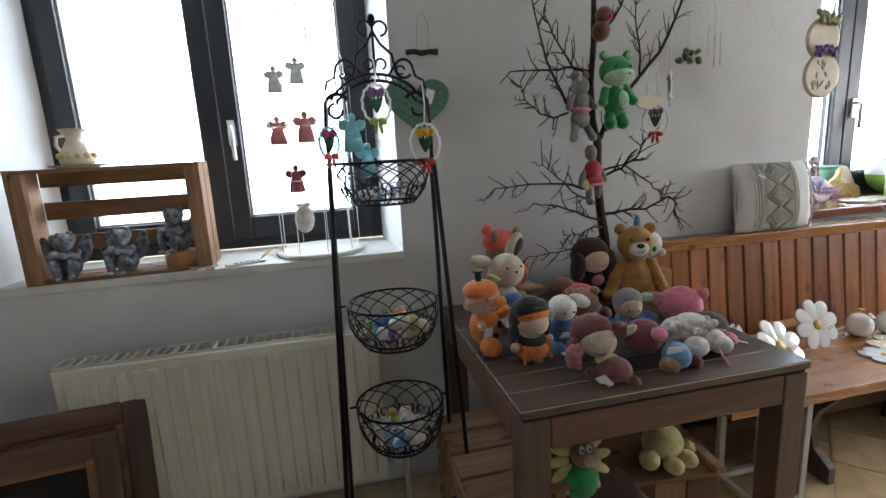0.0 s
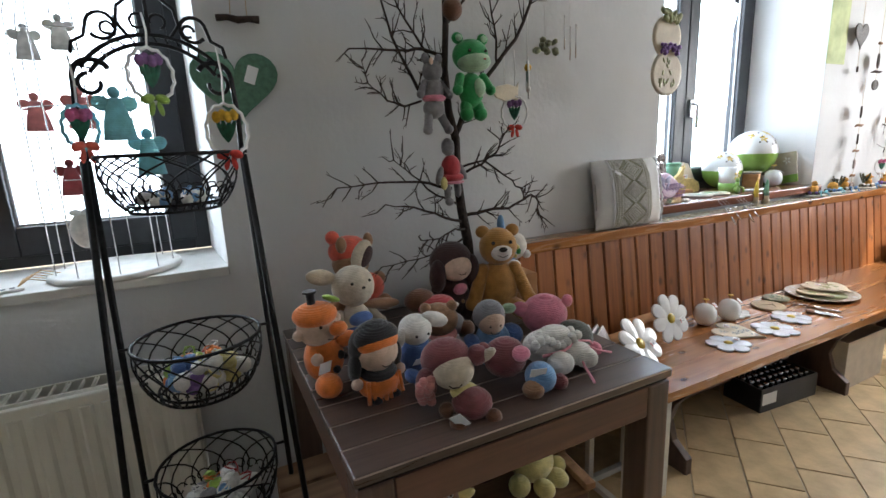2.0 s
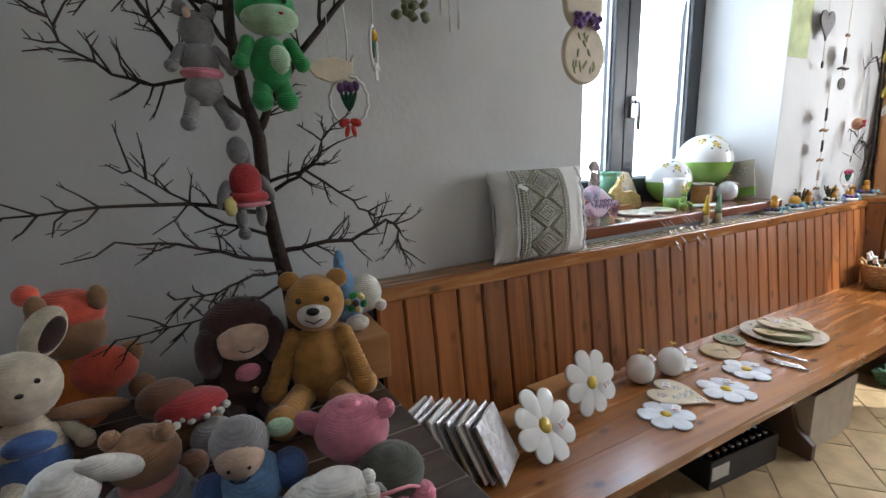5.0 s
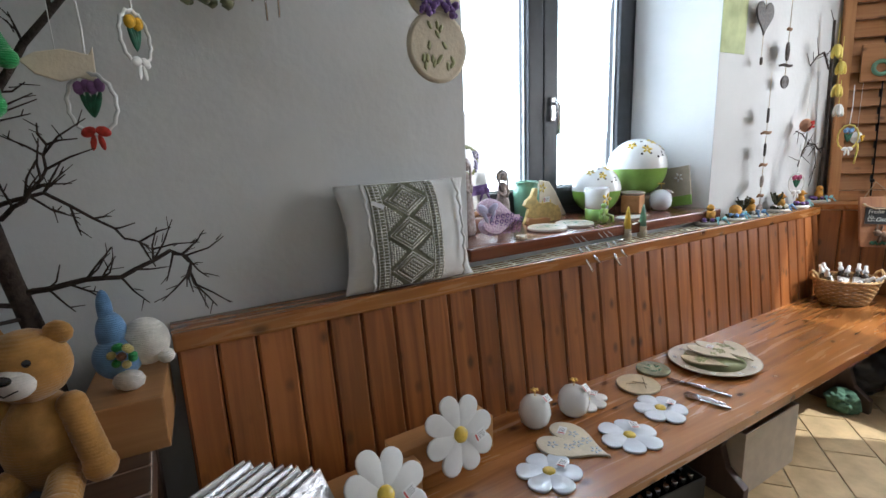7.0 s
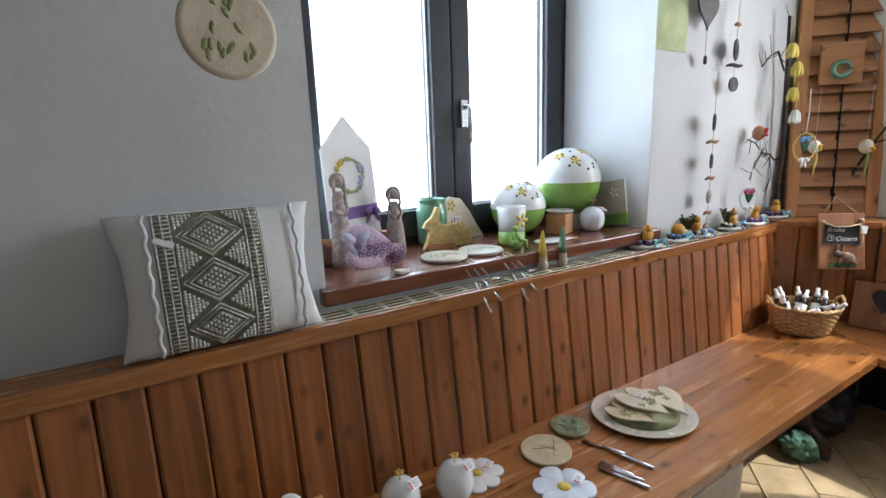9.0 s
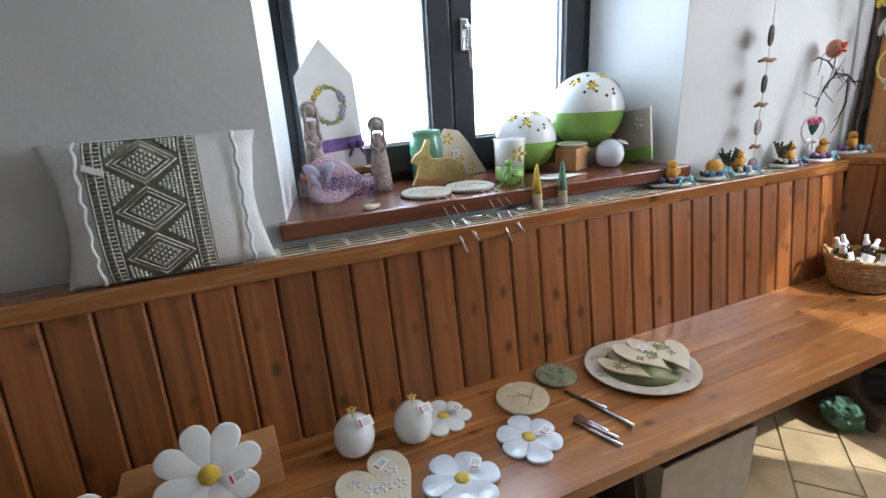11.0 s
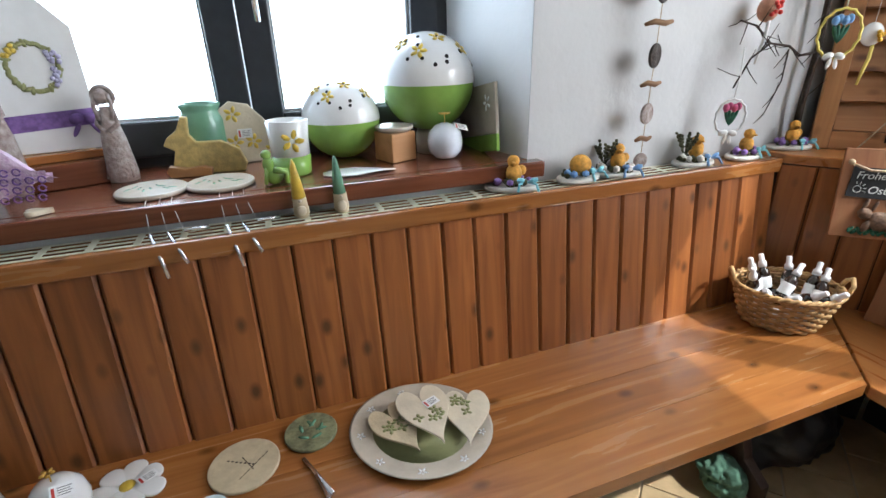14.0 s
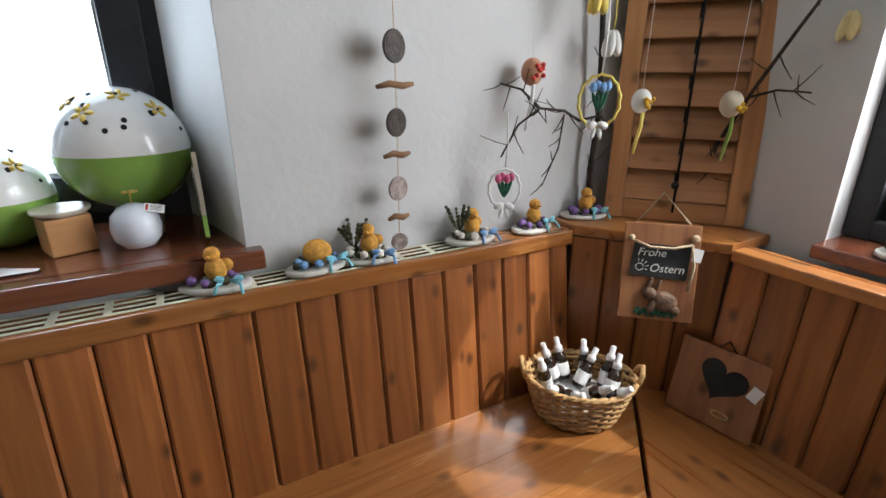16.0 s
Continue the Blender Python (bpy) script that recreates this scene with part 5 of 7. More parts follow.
# ---- crate on the sill with angels and a jug ----
crate = thing("wooden_crate", "old brown fruit crate standing on its side on the sill", "crate", pose(-0.869, 1.946, SILL + 0.001, 0, 0, 4))
for z0, z1 in ((0.325, 0.388), (0.205, 0.27), (0.085, 0.145)):
    part("slat", box(empty_mesh(), (-0.275, 0.082, z0), (0.275, 0.095, z1), 0.002), crate_wood, crate)
for z0 in (0.0, 0.377):
    for y0 in (-0.11, -0.015):
        part("slat", box(empty_mesh(), (-0.272, y0, z0), (0.272, y0 + 0.085, z0 + 0.012), 0.002), crate_wood, crate)
for x0 in (-0.29, 0.276):
    for y0 in (-0.112, -0.01):
        part("end_board", box(empty_mesh(), (x0, y0, 0.0), (x0 + 0.014, y0 + 0.09, 0.39), 0.002), crate_up, crate)
for x0 in (-0.275, 0.24):
    part("corner_post", box(empty_mesh(), (x0, -0.115, 0.013), (x0 + 0.035, -0.085, 0.376), 0.003), crate_up, crate)


def angel(m, lab):
    bm = empty_mesh()
    ball(bm, (0, 0, 0.045), (0.042, 0.036, 0.05), 0, (10, 0, 0), 3)
    ball(bm, (0.004, -0.02, 0.125), (0.03, 0.03, 0.032), 0, (0, 0, 0), 3)
    for k in range(14):
        a = k * 0.9
        ball(bm, (0.028 * math.cos(a), -0.012 + 0.02 * math.sin(a), 0.138 + 0.012 * math.sin(k * 1.7)), 0.011)
    for s in (-1, 1):
        ball(bm, (s * 0.05, 0.02, 0.085), (0.024, 0.01, 0.05), 0, (0, s * 18, s * 20), 2)
        ball(bm, (s * 0.058, 0.024, 0.12), (0.016, 0.008, 0.026), 0, (0, s * 24, 0), 2)
        tube(bm, [(s * 0.034, -0.01, 0.085), (s * 0.04, -0.045, 0.075), (-s * 0.01, -0.056, 0.082)], [0.013, 0.012, 0.010], 7)
        tube(bm, [(s * 0.02, -0.02, 0.03), (s * 0.026, -0.062, 0.058), (s * 0.018, -0.066, 0.006)], [0.016, 0.015, 0.012], 7)
        ball(bm, (s * 0.02, -0.076, 0.007), (0.011, 0.018, 0.008))
    single("stone_angel", bm, stone_angel, lab, "figurine", m, "stone angels in the crate")


angel(pose(-1.050, 1.888, SILL + 0.014, 0, 0, 12), "small grey stone angel sitting with folded arms")
angel(pose(-0.866, 1.888, SILL + 0.014, 0, 0, -8), "small grey stone angel resting its chin")
single("wooden_log_slice", lathe(empty_mesh(), [(0.052, 0), (0.055, 0.006), (0.054, 0.05), (0.05, 0.056)], 18), raw_wood, "short round log piece inside the crate", "log slice", pose(-0.690, 1.918, SILL + 0.0135))
angel(pose(-0.689, 1.921, SILL + 0.07, 0, 0, -22), "small grey stone angel leaning on a log slice")
jug = thing("painted_jug", "cream painted pottery jug with a flared rim on a saucer", "jug", pose(-1.0, 1.985, SILL + 0.392))
part("body", lathe(empty_mesh(), [(0.05, 0.012), (0.056, 0.02), (0.05, 0.05), (0.03, 0.088), (0.024, 0.1), (0.03, 0.118), (0.046, 0.135), (0.04, 0.134), (0.022, 0.105)], 24), cream_clay, jug)
part("saucer", lathe(empty_mesh(), [(0.06, 0), (0.09, 0.006), (0.092, 0.01), (0.05, 0.011)], 28), sand_clay, jug)
part("handle", tube(empty_mesh(), [(-0.03, 0, 0.115), (-0.055, 0, 0.11), (-0.06, 0, 0.08), (-0.046, 0, 0.055)], 0.006, 7), cream_clay, jug)
bm = empty_mesh()
for k in range(12):
    ball(bm, (0.052 * math.cos(k * 0.52), 0.052 * math.sin(k * 0.52), 0.04), (0.012, 0.012, 0.013), 0, (0, 0, 0), 1)
part("painted_fruit", bm, yellow_clay, jug)
star = single("silver_star", slab(empty_mesh(), [((0.05 if k % 2 else 0.024) * math.cos(k * math.tau / 10), (0.05 if k % 2 else 0.024) * math.sin(k * math.tau / 10)) for k in range(10)], 0, 0.012, 0.002), silver_foil, "flat grey wooden star on the sill", "star", pose(-0.599, 1.845, SILL))
tagbd = thing("lettered_tag", "white wooden tag with dark letters and a raffia bow", "tag", pose(-0.461, 1.870, SILL + 0.001, 0, 0, 22))
part("board", box(empty_mesh(), (-0.07, -0.018, 0), (0.07, 0.018, 0.008), 0.002), white_lacquer, tagbd)
bm = empty_mesh()
for k in range(5):
    box(bm, (-0.04 + k * 0.02, -0.009, 0.008), (-0.028 + k * 0.02, 0.008, 0.0088))
part("lettering", bm, ink, tagbd)
bm = empty_mesh()
for k in range(5):
    tube(bm, [(0.06, 0.01, 0.008), (0.08 + 0.01 * k, 0.05 - 0.004 * k, 0.02 + 0.005 * k), (0.13 + 0.015 * k, 0.03 + 0.01 * k, 0.006)], 0.0018, 4)
part("raffia", bm, straw, tagbd)

# ---- old picture frames leaning by the radiator ----
for k, (x, y, s) in enumerate(((-1.10, 1.50, 0.97), (-1.13, 1.42, 0.88))):
    fr = thing("old_picture_frame", "dark wooden picture frame leaning by the radiator", "picture frame", pose(x, y, 0.0, -10, 0, 6), "stacked dark frames")
    hw, hh = 0.33 * s, 0.66 * s
    for lo, hi in (((-hw, 0, 0), (-hw + 0.07, 0.03, hh)), ((hw - 0.07, 0, 0), (hw, 0.03, hh)), ((-hw + 0.07, 0.0, hh - 0.07), (hw - 0.07, 0.03, hh)), ((-hw + 0.07, 0.0, 0), (hw - 0.07, 0.03, 0.07))):
        part("moulding", box(empty_mesh(), lo, hi, 0.008), table_leg if hi[2] - lo[2] > 0.2 else table_apron, fr)
    for lo, hi in (((-hw + 0.07, 0.008, 0.07), (-hw + 0.095, 0.026, hh - 0.07)), ((hw - 0.095, 0.008, 0.07), (hw - 0.07, 0.026, hh - 0.07)), ((-hw + 0.095, 0.008, hh - 0.095), (hw - 0.095, 0.026, hh - 0.07))):
        part("inner_moulding", box(empty_mesh(), lo, hi, 0.004), crate_wood, fr)
    # The same gap colour closes the opening of the old frame.
    part("back", box(empty_mesh(), (-hw + 0.095, 0.027, 0.02), (hw - 0.095, 0.032, hh - 0.03)), gap_shade, fr)
yball = single("yellow_balloon_ball", ball(empty_mesh(), (0, 0, 0.05), 0.05, 0, (0, 0, 0), 3), W_YELLOW, "small yellow felt ball on the old frames", "ball", pose(-1.299, 1.60, 0.644))

# ---- under and beside the table ----
low = thing("low_crate", "grey-brown slatted wooden crate under the table", "crate", pose(0.382, 1.35, 0))
for k in range(4):
    part("slat", box(empty_mesh(), (-0.20, -0.25 + k * 0.125, 0.40), (0.10, -0.14 + k * 0.125, 0.415), 0.002), crate_wood, low)
for z in (0.05, 0.17, 0.29):
    part("side_board", box(empty_mesh(), (-0.2, -0.25, z), (-0.187, 0.235, z + 0.085), 0.002), crate_up, low)
    part("side_board", box(empty_mesh(), (0.087, -0.25, z), (0.1, 0.235, z + 0.085), 0.002), crate_up, low)
for x in (-0.186, 0.052):
    for y in (-0.245, 0.20):
        part("post", box(empty_mesh(), (x, y, 0), (x + 0.034, y + 0.03, 0.399), 0.002), crate_up, low)
low2 = thing("wine_crate", "brown wooden wine crate under the table", "crate", pose(0.862, 1.36, 0, 0, 0, -6))
part("top_board", box(empty_mesh(), (-0.24, -0.17, 0.27), (0.22, 0.17, 0.285), 0.002), crate_wood, low2)
part("edge_board", box(empty_mesh(), (0.2, -0.18, 0.286), (0.235, 0.17, 0.31), 0.003), crate_up, low2)
for k in range(4):
    part("front_board", box(empty_mesh(), (-0.24 + k * 0.115, -0.17, 0.0), (-0.13 + k * 0.115, -0.155, 0.269), 0.002), table_apron if k % 2 else crate_up, low2)
for x in (-0.24, 0.205):
    part("side_board", box(empty_mesh(), (x, -0.154, 0.0), (x + 0.015, 0.17, 0.269), 0.002), crate_up, low2)
toy("yellow_turtle", "pale yellow crocheted turtle on the crate under the table", pose(0.932, 1.29, 0.2865, 0, 0, 15), [(YELLOW, (0, 0, 0.06), (0.07, 0.06, 0.055)), (YELLOW, (-0.085, -0.02, 0.035), 0.032), (YELLOW, (0.075, -0.035, 0.028), 0.028), (YELLOW, (0.06, 0.04, 0.028), 0.028), (YELLOW, (0.03, -0.07, 0.026), (0.03, 0.034, 0.026)), (YELLOW, (-0.035, -0.07, 0.026), (0.028, 0.034, 0.026))])
bm = empty_mesh()
ball(bm, (0, 0, 0.07), (0.07, 0.06, 0.065), 1, (0, 0, 0), 3)
for k in range(12):
    a = k * math.tau / 12
    ball(bm, (0.068 * math.cos(a), -0.035, 0.135 + 0.068 * math.sin(a)), (0.042, 0.008, 0.016), 0, (0, -math.degrees(a), 0))
ball(bm, (0.01, -0.055, 0.15), (0.04, 0.03, 0.04), 2, (0, 0, 0), 3)
ball(bm, (0.02, -0.085, 0.135), (0.026, 0.02, 0.02), 3)
for x in (-0.006, 0.018):
    ball(bm, (x, -0.083, 0.17), (0.009, 0.005, 0.012), 4)
    ball(bm, (x, -0.088, 0.168), 0.004, 5)
single("sunflower_toy", bm, [W_YELLOW, W_GREEN, W_TAN, W_SKIN, W_WHITE, EYE_BEAD], "yellow sunflower soft toy with a smiling face", "soft toy", pose(0.527, 1.13, 0.328, -20))
low3 = single("dark_stool", slab(slab(empty_mesh(), [(-0.14, -0.1), (0.14, -0.1), (0.14, 0.1), (-0.14, 0.1)], 0.325, 0.349, 0.003), [(-0.11, -0.08), (0.11, -0.08), (0.11, 0.08), (-0.11, 0.08)], 0.0, 0.325), table_leg, "small dark wooden stool under the table", "stool", pose(0.572, 1.12, 0))
cab = thing("white_glass_cabinet", "small whitewashed cabinet with glass sides under the bench", "cabinet", pose(1.432, 1.36, 0))
for x in (-0.11, 0.085):
    for y in (-0.105, 0.08):
        part("post", box(empty_mesh(), (x, y, 0), (x + 0.025, y + 0.025, 0.42), 0.002), white_lacquer, cab)
for z in (0.0, 0.395):
    for lo, hi in (((-0.085, -0.104, z), (0.085, -0.08, z + 0.025)), ((-0.085, 0.08, z), (0.085, 0.104, z + 0.025)), ((-0.109, -0.08, z), (-0.085, 0.08, z + 0.025)), ((0.085, -0.08, z), (0.109, 0.08, z + 0.025))):
        part("rail", box(empty_mesh(), lo, hi, 0.002), white_lacquer, cab)
for lo, hi in (((-0.085, -0.094, 0.025), (0.085, -0.09, 0.395)), ((0.095, -0.08, 0.025), (0.099, 0.08, 0.395))):
    part("pane", box(empty_mesh(), lo, hi), glass, cab)
blk = thing("black_bottle_crate", "black plastic crate of small dark bottles on the floor", "crate", pose(2.62, 1.49, 0, 0, 0, -5))
for lo, hi in (((-0.21, -0.1, 0), (0.21, 0.1, 0.008)), ((-0.21, -0.1, 0.008), (0.21, -0.092, 0.125)), ((-0.21, 0.092, 0.008), (0.21, 0.1, 0.125)), ((-0.21, -0.092, 0.008), (-0.202, 0.092, 0.125)), ((0.202, -0.092, 0.008), (0.21, 0.092, 0.125))):
    part("wall_panel", box(empty_mesh(), lo, hi, 0.002), black_plastic, blk)
part("label", box(empty_mesh(), (-0.2, -0.1016, 0.04), (-0.1, -0.1004, 0.1)), paper, blk)
vial = None
for i in range(9):
    for j in range(4):
        mm = pose(2.62, 1.49, 0.0085, 0, 0, -5) @ pose(-0.175 + i * 0.043, -0.066 + j * 0.044, 0)
        if vial is None:
            vial = thing("small_bottle", "small dark bottle with a silver cap in the black crate", "bottle", mm, "bottles in the crate")
            part("body", lathe(empty_mesh(), [(0.016, 0), (0.018, 0.004), (0.018, 0.075), (0.008, 0.09), (0.008, 0.1)], 10), amber, vial)
            part("cap", lathe(empty_mesh(), [(0.011, 0.1), (0.011, 0.122), (0.009, 0.125)], 10), chrome, vial)
        else:
            copy_thing(vial, mm)
ctn = thing("cardboard_box", "pale open cardboard box under the bench", "box", pose(3.17, 1.47, 0, 0, 0, 0))
for lo, hi in (((-0.2, -0.15, 0), (0.2, 0.15, 0.005)), ((-0.2, -0.15, 0.005), (0.2, -0.145, 0.27)), ((-0.2, 0.145, 0.005), (0.2, 0.15, 0.27)), ((-0.2, -0.145, 0.005), (-0.195, 0.145, 0.27)), ((0.195, -0.145, 0.005), (0.2, 0.145, 0.27))):
    part("side", box(empty_mesh(), lo, hi), carton, ctn)
def sack(m, r, mat, name, label):
    bm = ball(empty_mesh(), (0, 0, 0), 1.0, 0, (0, 0, 0), 5)
    for v in bm.verts:
        p = v.co.copy()
        k = 1 + 0.28 * noise.noise(p * 1.7 + Vector((r[0] * 40, 0, 0))) + 0.1 * noise.noise(p * 5.0) + 0.04 * noise.noise(p * 12.0)
        v.co = Vector((p.x * r[0] * k, p.y * r[1] * k, max(0.0, r[2] * (0.85 + p.z * k))))
    single(name, bm, mat, label, "bag", m)


sack(pose(4.3, 1.45, 0), (0.22, 0.15, 0.16), black_plastic, "black_bag", "bulging black sack under the corner of the bench")
sack(pose(4.0, 1.38, 0), (0.07, 0.07, 0.06), felt_green, "green_bag", "crumpled dark green bag under the bench")
sack(pose(4.45, 0.92, 0), (0.14, 0.13, 0.1), f_pink, "magenta_bag", "magenta cloth bag on the floor")

# ---- lace cushion on the bench top ----
cush = thing("lace_cushion", "white linen cushion with a crocheted lace band", "cushion", pose(1.85, 1.762, CAP + 0.002, -9, 0, 0))
CW, CH = 0.43, 0.31


def puff(u, v):
    return 0.058 * max(0.0, (1 - abs(2 * u - 1) ** 2.6)) ** 0.55 * max(0.0, (1 - abs(2 * v - 1) ** 2.6)) ** 0.55


bm = empty_mesh()
NU, NV = 36, 26
for s in (-1, 1):
    grid = []
    for j in range(NV + 1):
        row = []
        for i in range(NU + 1):
            u, v = i / NU, j / NV
            pin = 0.026 * math.sin(math.pi * v) * (1 if u < 0.5 else -1) * (abs(2 * u - 1) ** 6)
            row.append(bm.verts.new((-CW / 2 + CW * u + pin + 0.003 * noise.noise(Vector((v * 5, u * 3, 2.0))) * (abs(2 * u - 1) ** 8), s * (puff(u, v) + 0.003 + 0.004 * noise.noise(Vector((u * 6, v * 6, s)))), CH * v)))
        grid.append(row)
    for j in range(NV):
        for i in range(NU):
            q = (grid[j][i], grid[j][i + 1], grid[j + 1][i + 1], grid[j + 1][i])
            f = bm.faces.new(q if s < 0 else q[::-1])
            f.smooth = True
bmesh.ops.remove_doubles(bm, verts=bm.verts, dist=0.0055)
part("cover", bm, linen, cush)
bm = empty_mesh()
LU = lambda k: 0.20 + 0.50 * k
NB = 30
grid = [[bm.verts.new((-CW / 2 + CW * LU(i / NB), -puff(LU(i / NB), 0.02 + 0.96 * j / NB) - 0.0085, CH * (0.015 + 0.97 * j / NB))) for i in range(NB + 1)] for j in range(NB + 1)]
for j in range(NB):
    for i in range(NB):
        bm.faces.new((grid[j][i], grid[j][i + 1], grid[j + 1][i + 1], grid[j + 1][i])).smooth = True
bmesh.ops.solidify(bm, geom=bm.faces[:], thickness=0.0015)
part("lace_ground", bm, lace_hole, cush, "olive lining under the lace")
bm = empty_mesh()


def on_lace(a, b):
    u = LU(a)
    return (-CW / 2 + CW * u, -puff(u, 0.02 + 0.96 * b) - 0.0105, CH * (0.015 + 0.97 * b))


for a in (0.02, 0.09, 0.16, 0.84, 0.91, 0.98):
    tube(bm, [on_lace(a, k / 24) for k in range(25)], 0.0022, 4)
for k in range(34):
    b = (k + 0.5) / 34
    for a0, a1 in ((0.03, 0.155), (0.845, 0.97)):
        tube(bm, [on_lace(a0, b), on_lace(a1, b)], 0.0019, 4)
for d in range(3):
    c0 = (d + 0.5) / 3
    for ring in (0.155, 0.125, 0.09):
        pts = [(0.5, c0 + ring), (0.5 + ring * 1.95, c0), (0.5, c0 - ring), (0.5 - ring * 1.95, c0)]
        tube(bm, [on_lace(a, min(0.995, max(0.005, b))) for a, b in pts], 0.0032 if ring > 0.1 else 0.0024, 4, True)
    for i in range(-4, 5):
        for j in range(-4, 5):
            if abs(i) + abs(j) <= 4 and (i + j) % 2 == 0:
                ball(bm, on_lace(0.5 + i * 0.036, min(0.99, max(0.01, c0 + j * 0.0185))), 0.0042, 0, (0, 0, 0), 1)
    for s in (-1, 1):
        for i in range(6):
            for j in range(6 - i):
                a = 0.5 + s * (0.30 - i * 0.036)
                for w in (-1, 1):
                    b = c0 + w * (0.166 - j * 0.021)
                    if 0.005 < b < 0.995:
                        ball(bm, on_lace(a, b), 0.0042, 0, (0, 0, 0), 1)
part("lace_band", bm, lace, cush, "openwork crochet lace with diamonds")
for uu in (0.17, 0.88):
    bm = empty_mesh()
    a = [(-CW / 2 + CW * (uu + 0.008 * math.sin(k * 1.9)), -puff(uu, 0.02 + 0.96 * k / 20) - 0.014 - 0.004 * math.sin(k * 2.7), CH * (0.012 + 0.976 * k / 20)) for k in range(21)]
    tube(bm, a, 0.0045, 6)
    part("frill", bm, linen, cush)
part("paper_tag", box(empty_mesh(), (-0.02, -0.0006, -0.006), (0.02, 0.0006, 0.006), 0, 0, pose(-0.11, -0.062, 0.245, 0, 25, 0)), paper, cush)

# ---- ceramic flowers and balls on the seat ----
S = SEAT + 0.001


def price_tag(parent, m):
    t = part("price_tag", box(empty_mesh(), (-0.02, -0.013, 0), (0.02, 0.013, 0.001)), paper, parent, "white paper price tag")
    t.matrix_basis = m
    bm = empty_mesh()
    box(bm, (-0.017, -0.01, 0.001), (-0.012, 0.009, 0.0014), 0, 1)
    for k in range(4):
        box(bm, (-0.008, 0.006 - k * 0.0045, 0.001), (0.015 - 0.003 * (k % 2), 0.0072 - k * 0.0045, 0.0014))
    part("print", bm, [ink, red_ink], t)


def daisy(m, r, glaze, n, label, group, thick=0.008, tag=True):
    t = thing("ceramic_daisy", label, "ceramic flower", m, group)
    for k in range(n):
        a = k * math.tau / n + 0.2
        ln = r * random.uniform(0.93, 1.05)
        bm = empty_mesh()
        w = r * math.pi / n * 0.93
        out = []
        for q in range(20):
            b = q * math.tau / 20
            rad = math.cos(b)
            out.append((0.56 * ln + 0.44 * ln * rad, w * math.sin(b) * (0.72 + 0.28 * rad)))
        slab(bm, out, 0, thick, thick * 0.4)
        place(bm.verts, pose(0, 0, 0, 0, 0, math.degrees(a)))
        for f in bm.faces:
            f.smooth = True
        part("petal", bm, glaze, t)
    bm = empty_mesh()
    lathe(bm, [(r * 0.2, thick * 0.4), (r * 0.205, thick * 1.1), (r * 0.15, thick * 1.6), (0.002, thick * 1.75)], 16)
    part("centre", bm, yolk, t, "yellow glazed centre")
    if tag:
        price_tag(t, pose(r * 0.5, -r * 0.15, thick * 1.9, 0, 4, 15))
    return t


random.seed(5)
GRP = "ceramic flowers on the bench"
wb = single("wooden_block", box(empty_mesh(), (-0.16, -0.04, 0), (0.16, 0.04, 0.105), 0.003), raw_wood, "sawn wooden block behind the white daisies", "wooden block", pose(1.826, 1.590, S, 0, 0, 2))
wb2 = single("wooden_block", box(empty_mesh(), (-0.15, -0.04, 0), (0.15, 0.04, 0.085), 0.003), raw_wood, "sawn wooden block lying behind a white daisy", "wooden block", pose(1.565, 1.536, S, 0, 0, 3))
daisy(pose(1.845, 1.519, S + 0.113, 68, 0, 0), 0.108, white_glaze, 8, "large white glazed daisy leaning on a wooden block", GRP, 0.01)
daisy(pose(1.590, 1.457, S + 0.075, 52, 0, 6), 0.112, white_glaze, 8, "large white glazed daisy leaning back on a block", GRP, 0.01)
daisy(pose(2.414, 1.588, S, 0, 0, 20), 0.078, white_glaze, 7, "small white glazed daisy lying on the seat", GRP)
daisy(pose(2.574, 1.407, S, 0, 0, 8), 0.09, blue_white_glaze, 6, "glossy bluish white daisy lying on the seat", GRP)
daisy(pose(2.362, 1.362, S, 0, 0, 40), 0.092, blue_white_glaze, 6, "glossy bluish white daisy lying on the seat", GRP)
daisy(pose(2.042, 1.373, S, 0, 0, 12), 0.088, blue_white_glaze, 6, "glossy bluish white daisy near the seat's edge", GRP)
hc = thing("ceramic_heart", "flat cream clay heart with incised small flowers", "ceramic heart", pose(2.234, 1.324, S, 0, 0, 22), GRP)
part("body", slab(empty_mesh(), heart_outline(0.185, 0.21), 0, 0.009, 0.003), cream_clay, hc)
for x, y in ((-0.045, 0.16), (0.0, 0.10), (-0.03, 0.115), (0.03, 0.085), (0.04, 0.13), (0.0, 0.045)):
    bm = empty_mesh()
    for k in range(5):
        a = k * math.tau / 5
        ball(bm, (x + 0.011 * math.cos(a), y + 0.011 * math.sin(a), 0.009), (0.0075, 0.0045, 0.0016), 0, (0, 0, math.degrees(a)), 1)
    part("small_flower", bm, blue_white_glaze, hc)
price_tag(hc, pose(0.035, 0.165, 0.0105, 0, 0, 10))
for x, y in ((2.165, 1.572), (2.315, 1.55)):
    bl = thing("white_ceramic_ball", "round white glazed ball with a gold flower stopper", "ceramic ball", pose(x, y, S), "white balls on the bench")
    part("body", lathe(empty_mesh(), [(0.018, 0), (0.034, 0.006), (0.047, 0.022), (0.0525, 0.05), (0.047, 0.078), (0.033, 0.096), (0.014, 0.104), (0.009, 0.104)], 28), white_glaze, bl)
    bm = tube(empty_mesh(), [(0, 0, 0.1), (0.002, 0, 0.122)], 0.0015, 5)
    for k in range(5):
        ball(bm, (0.008 * math.cos(k * 1.26), 0.008 * math.sin(k * 1.26), 0.126), (0.007, 0.005, 0.003), 0, (0, 0, 72 * k), 1)
    part("gold_flower", bm, gold, bl)
    price_tag(bl, pose(0.026, -0.028, 0.1, 40, 10, 20))


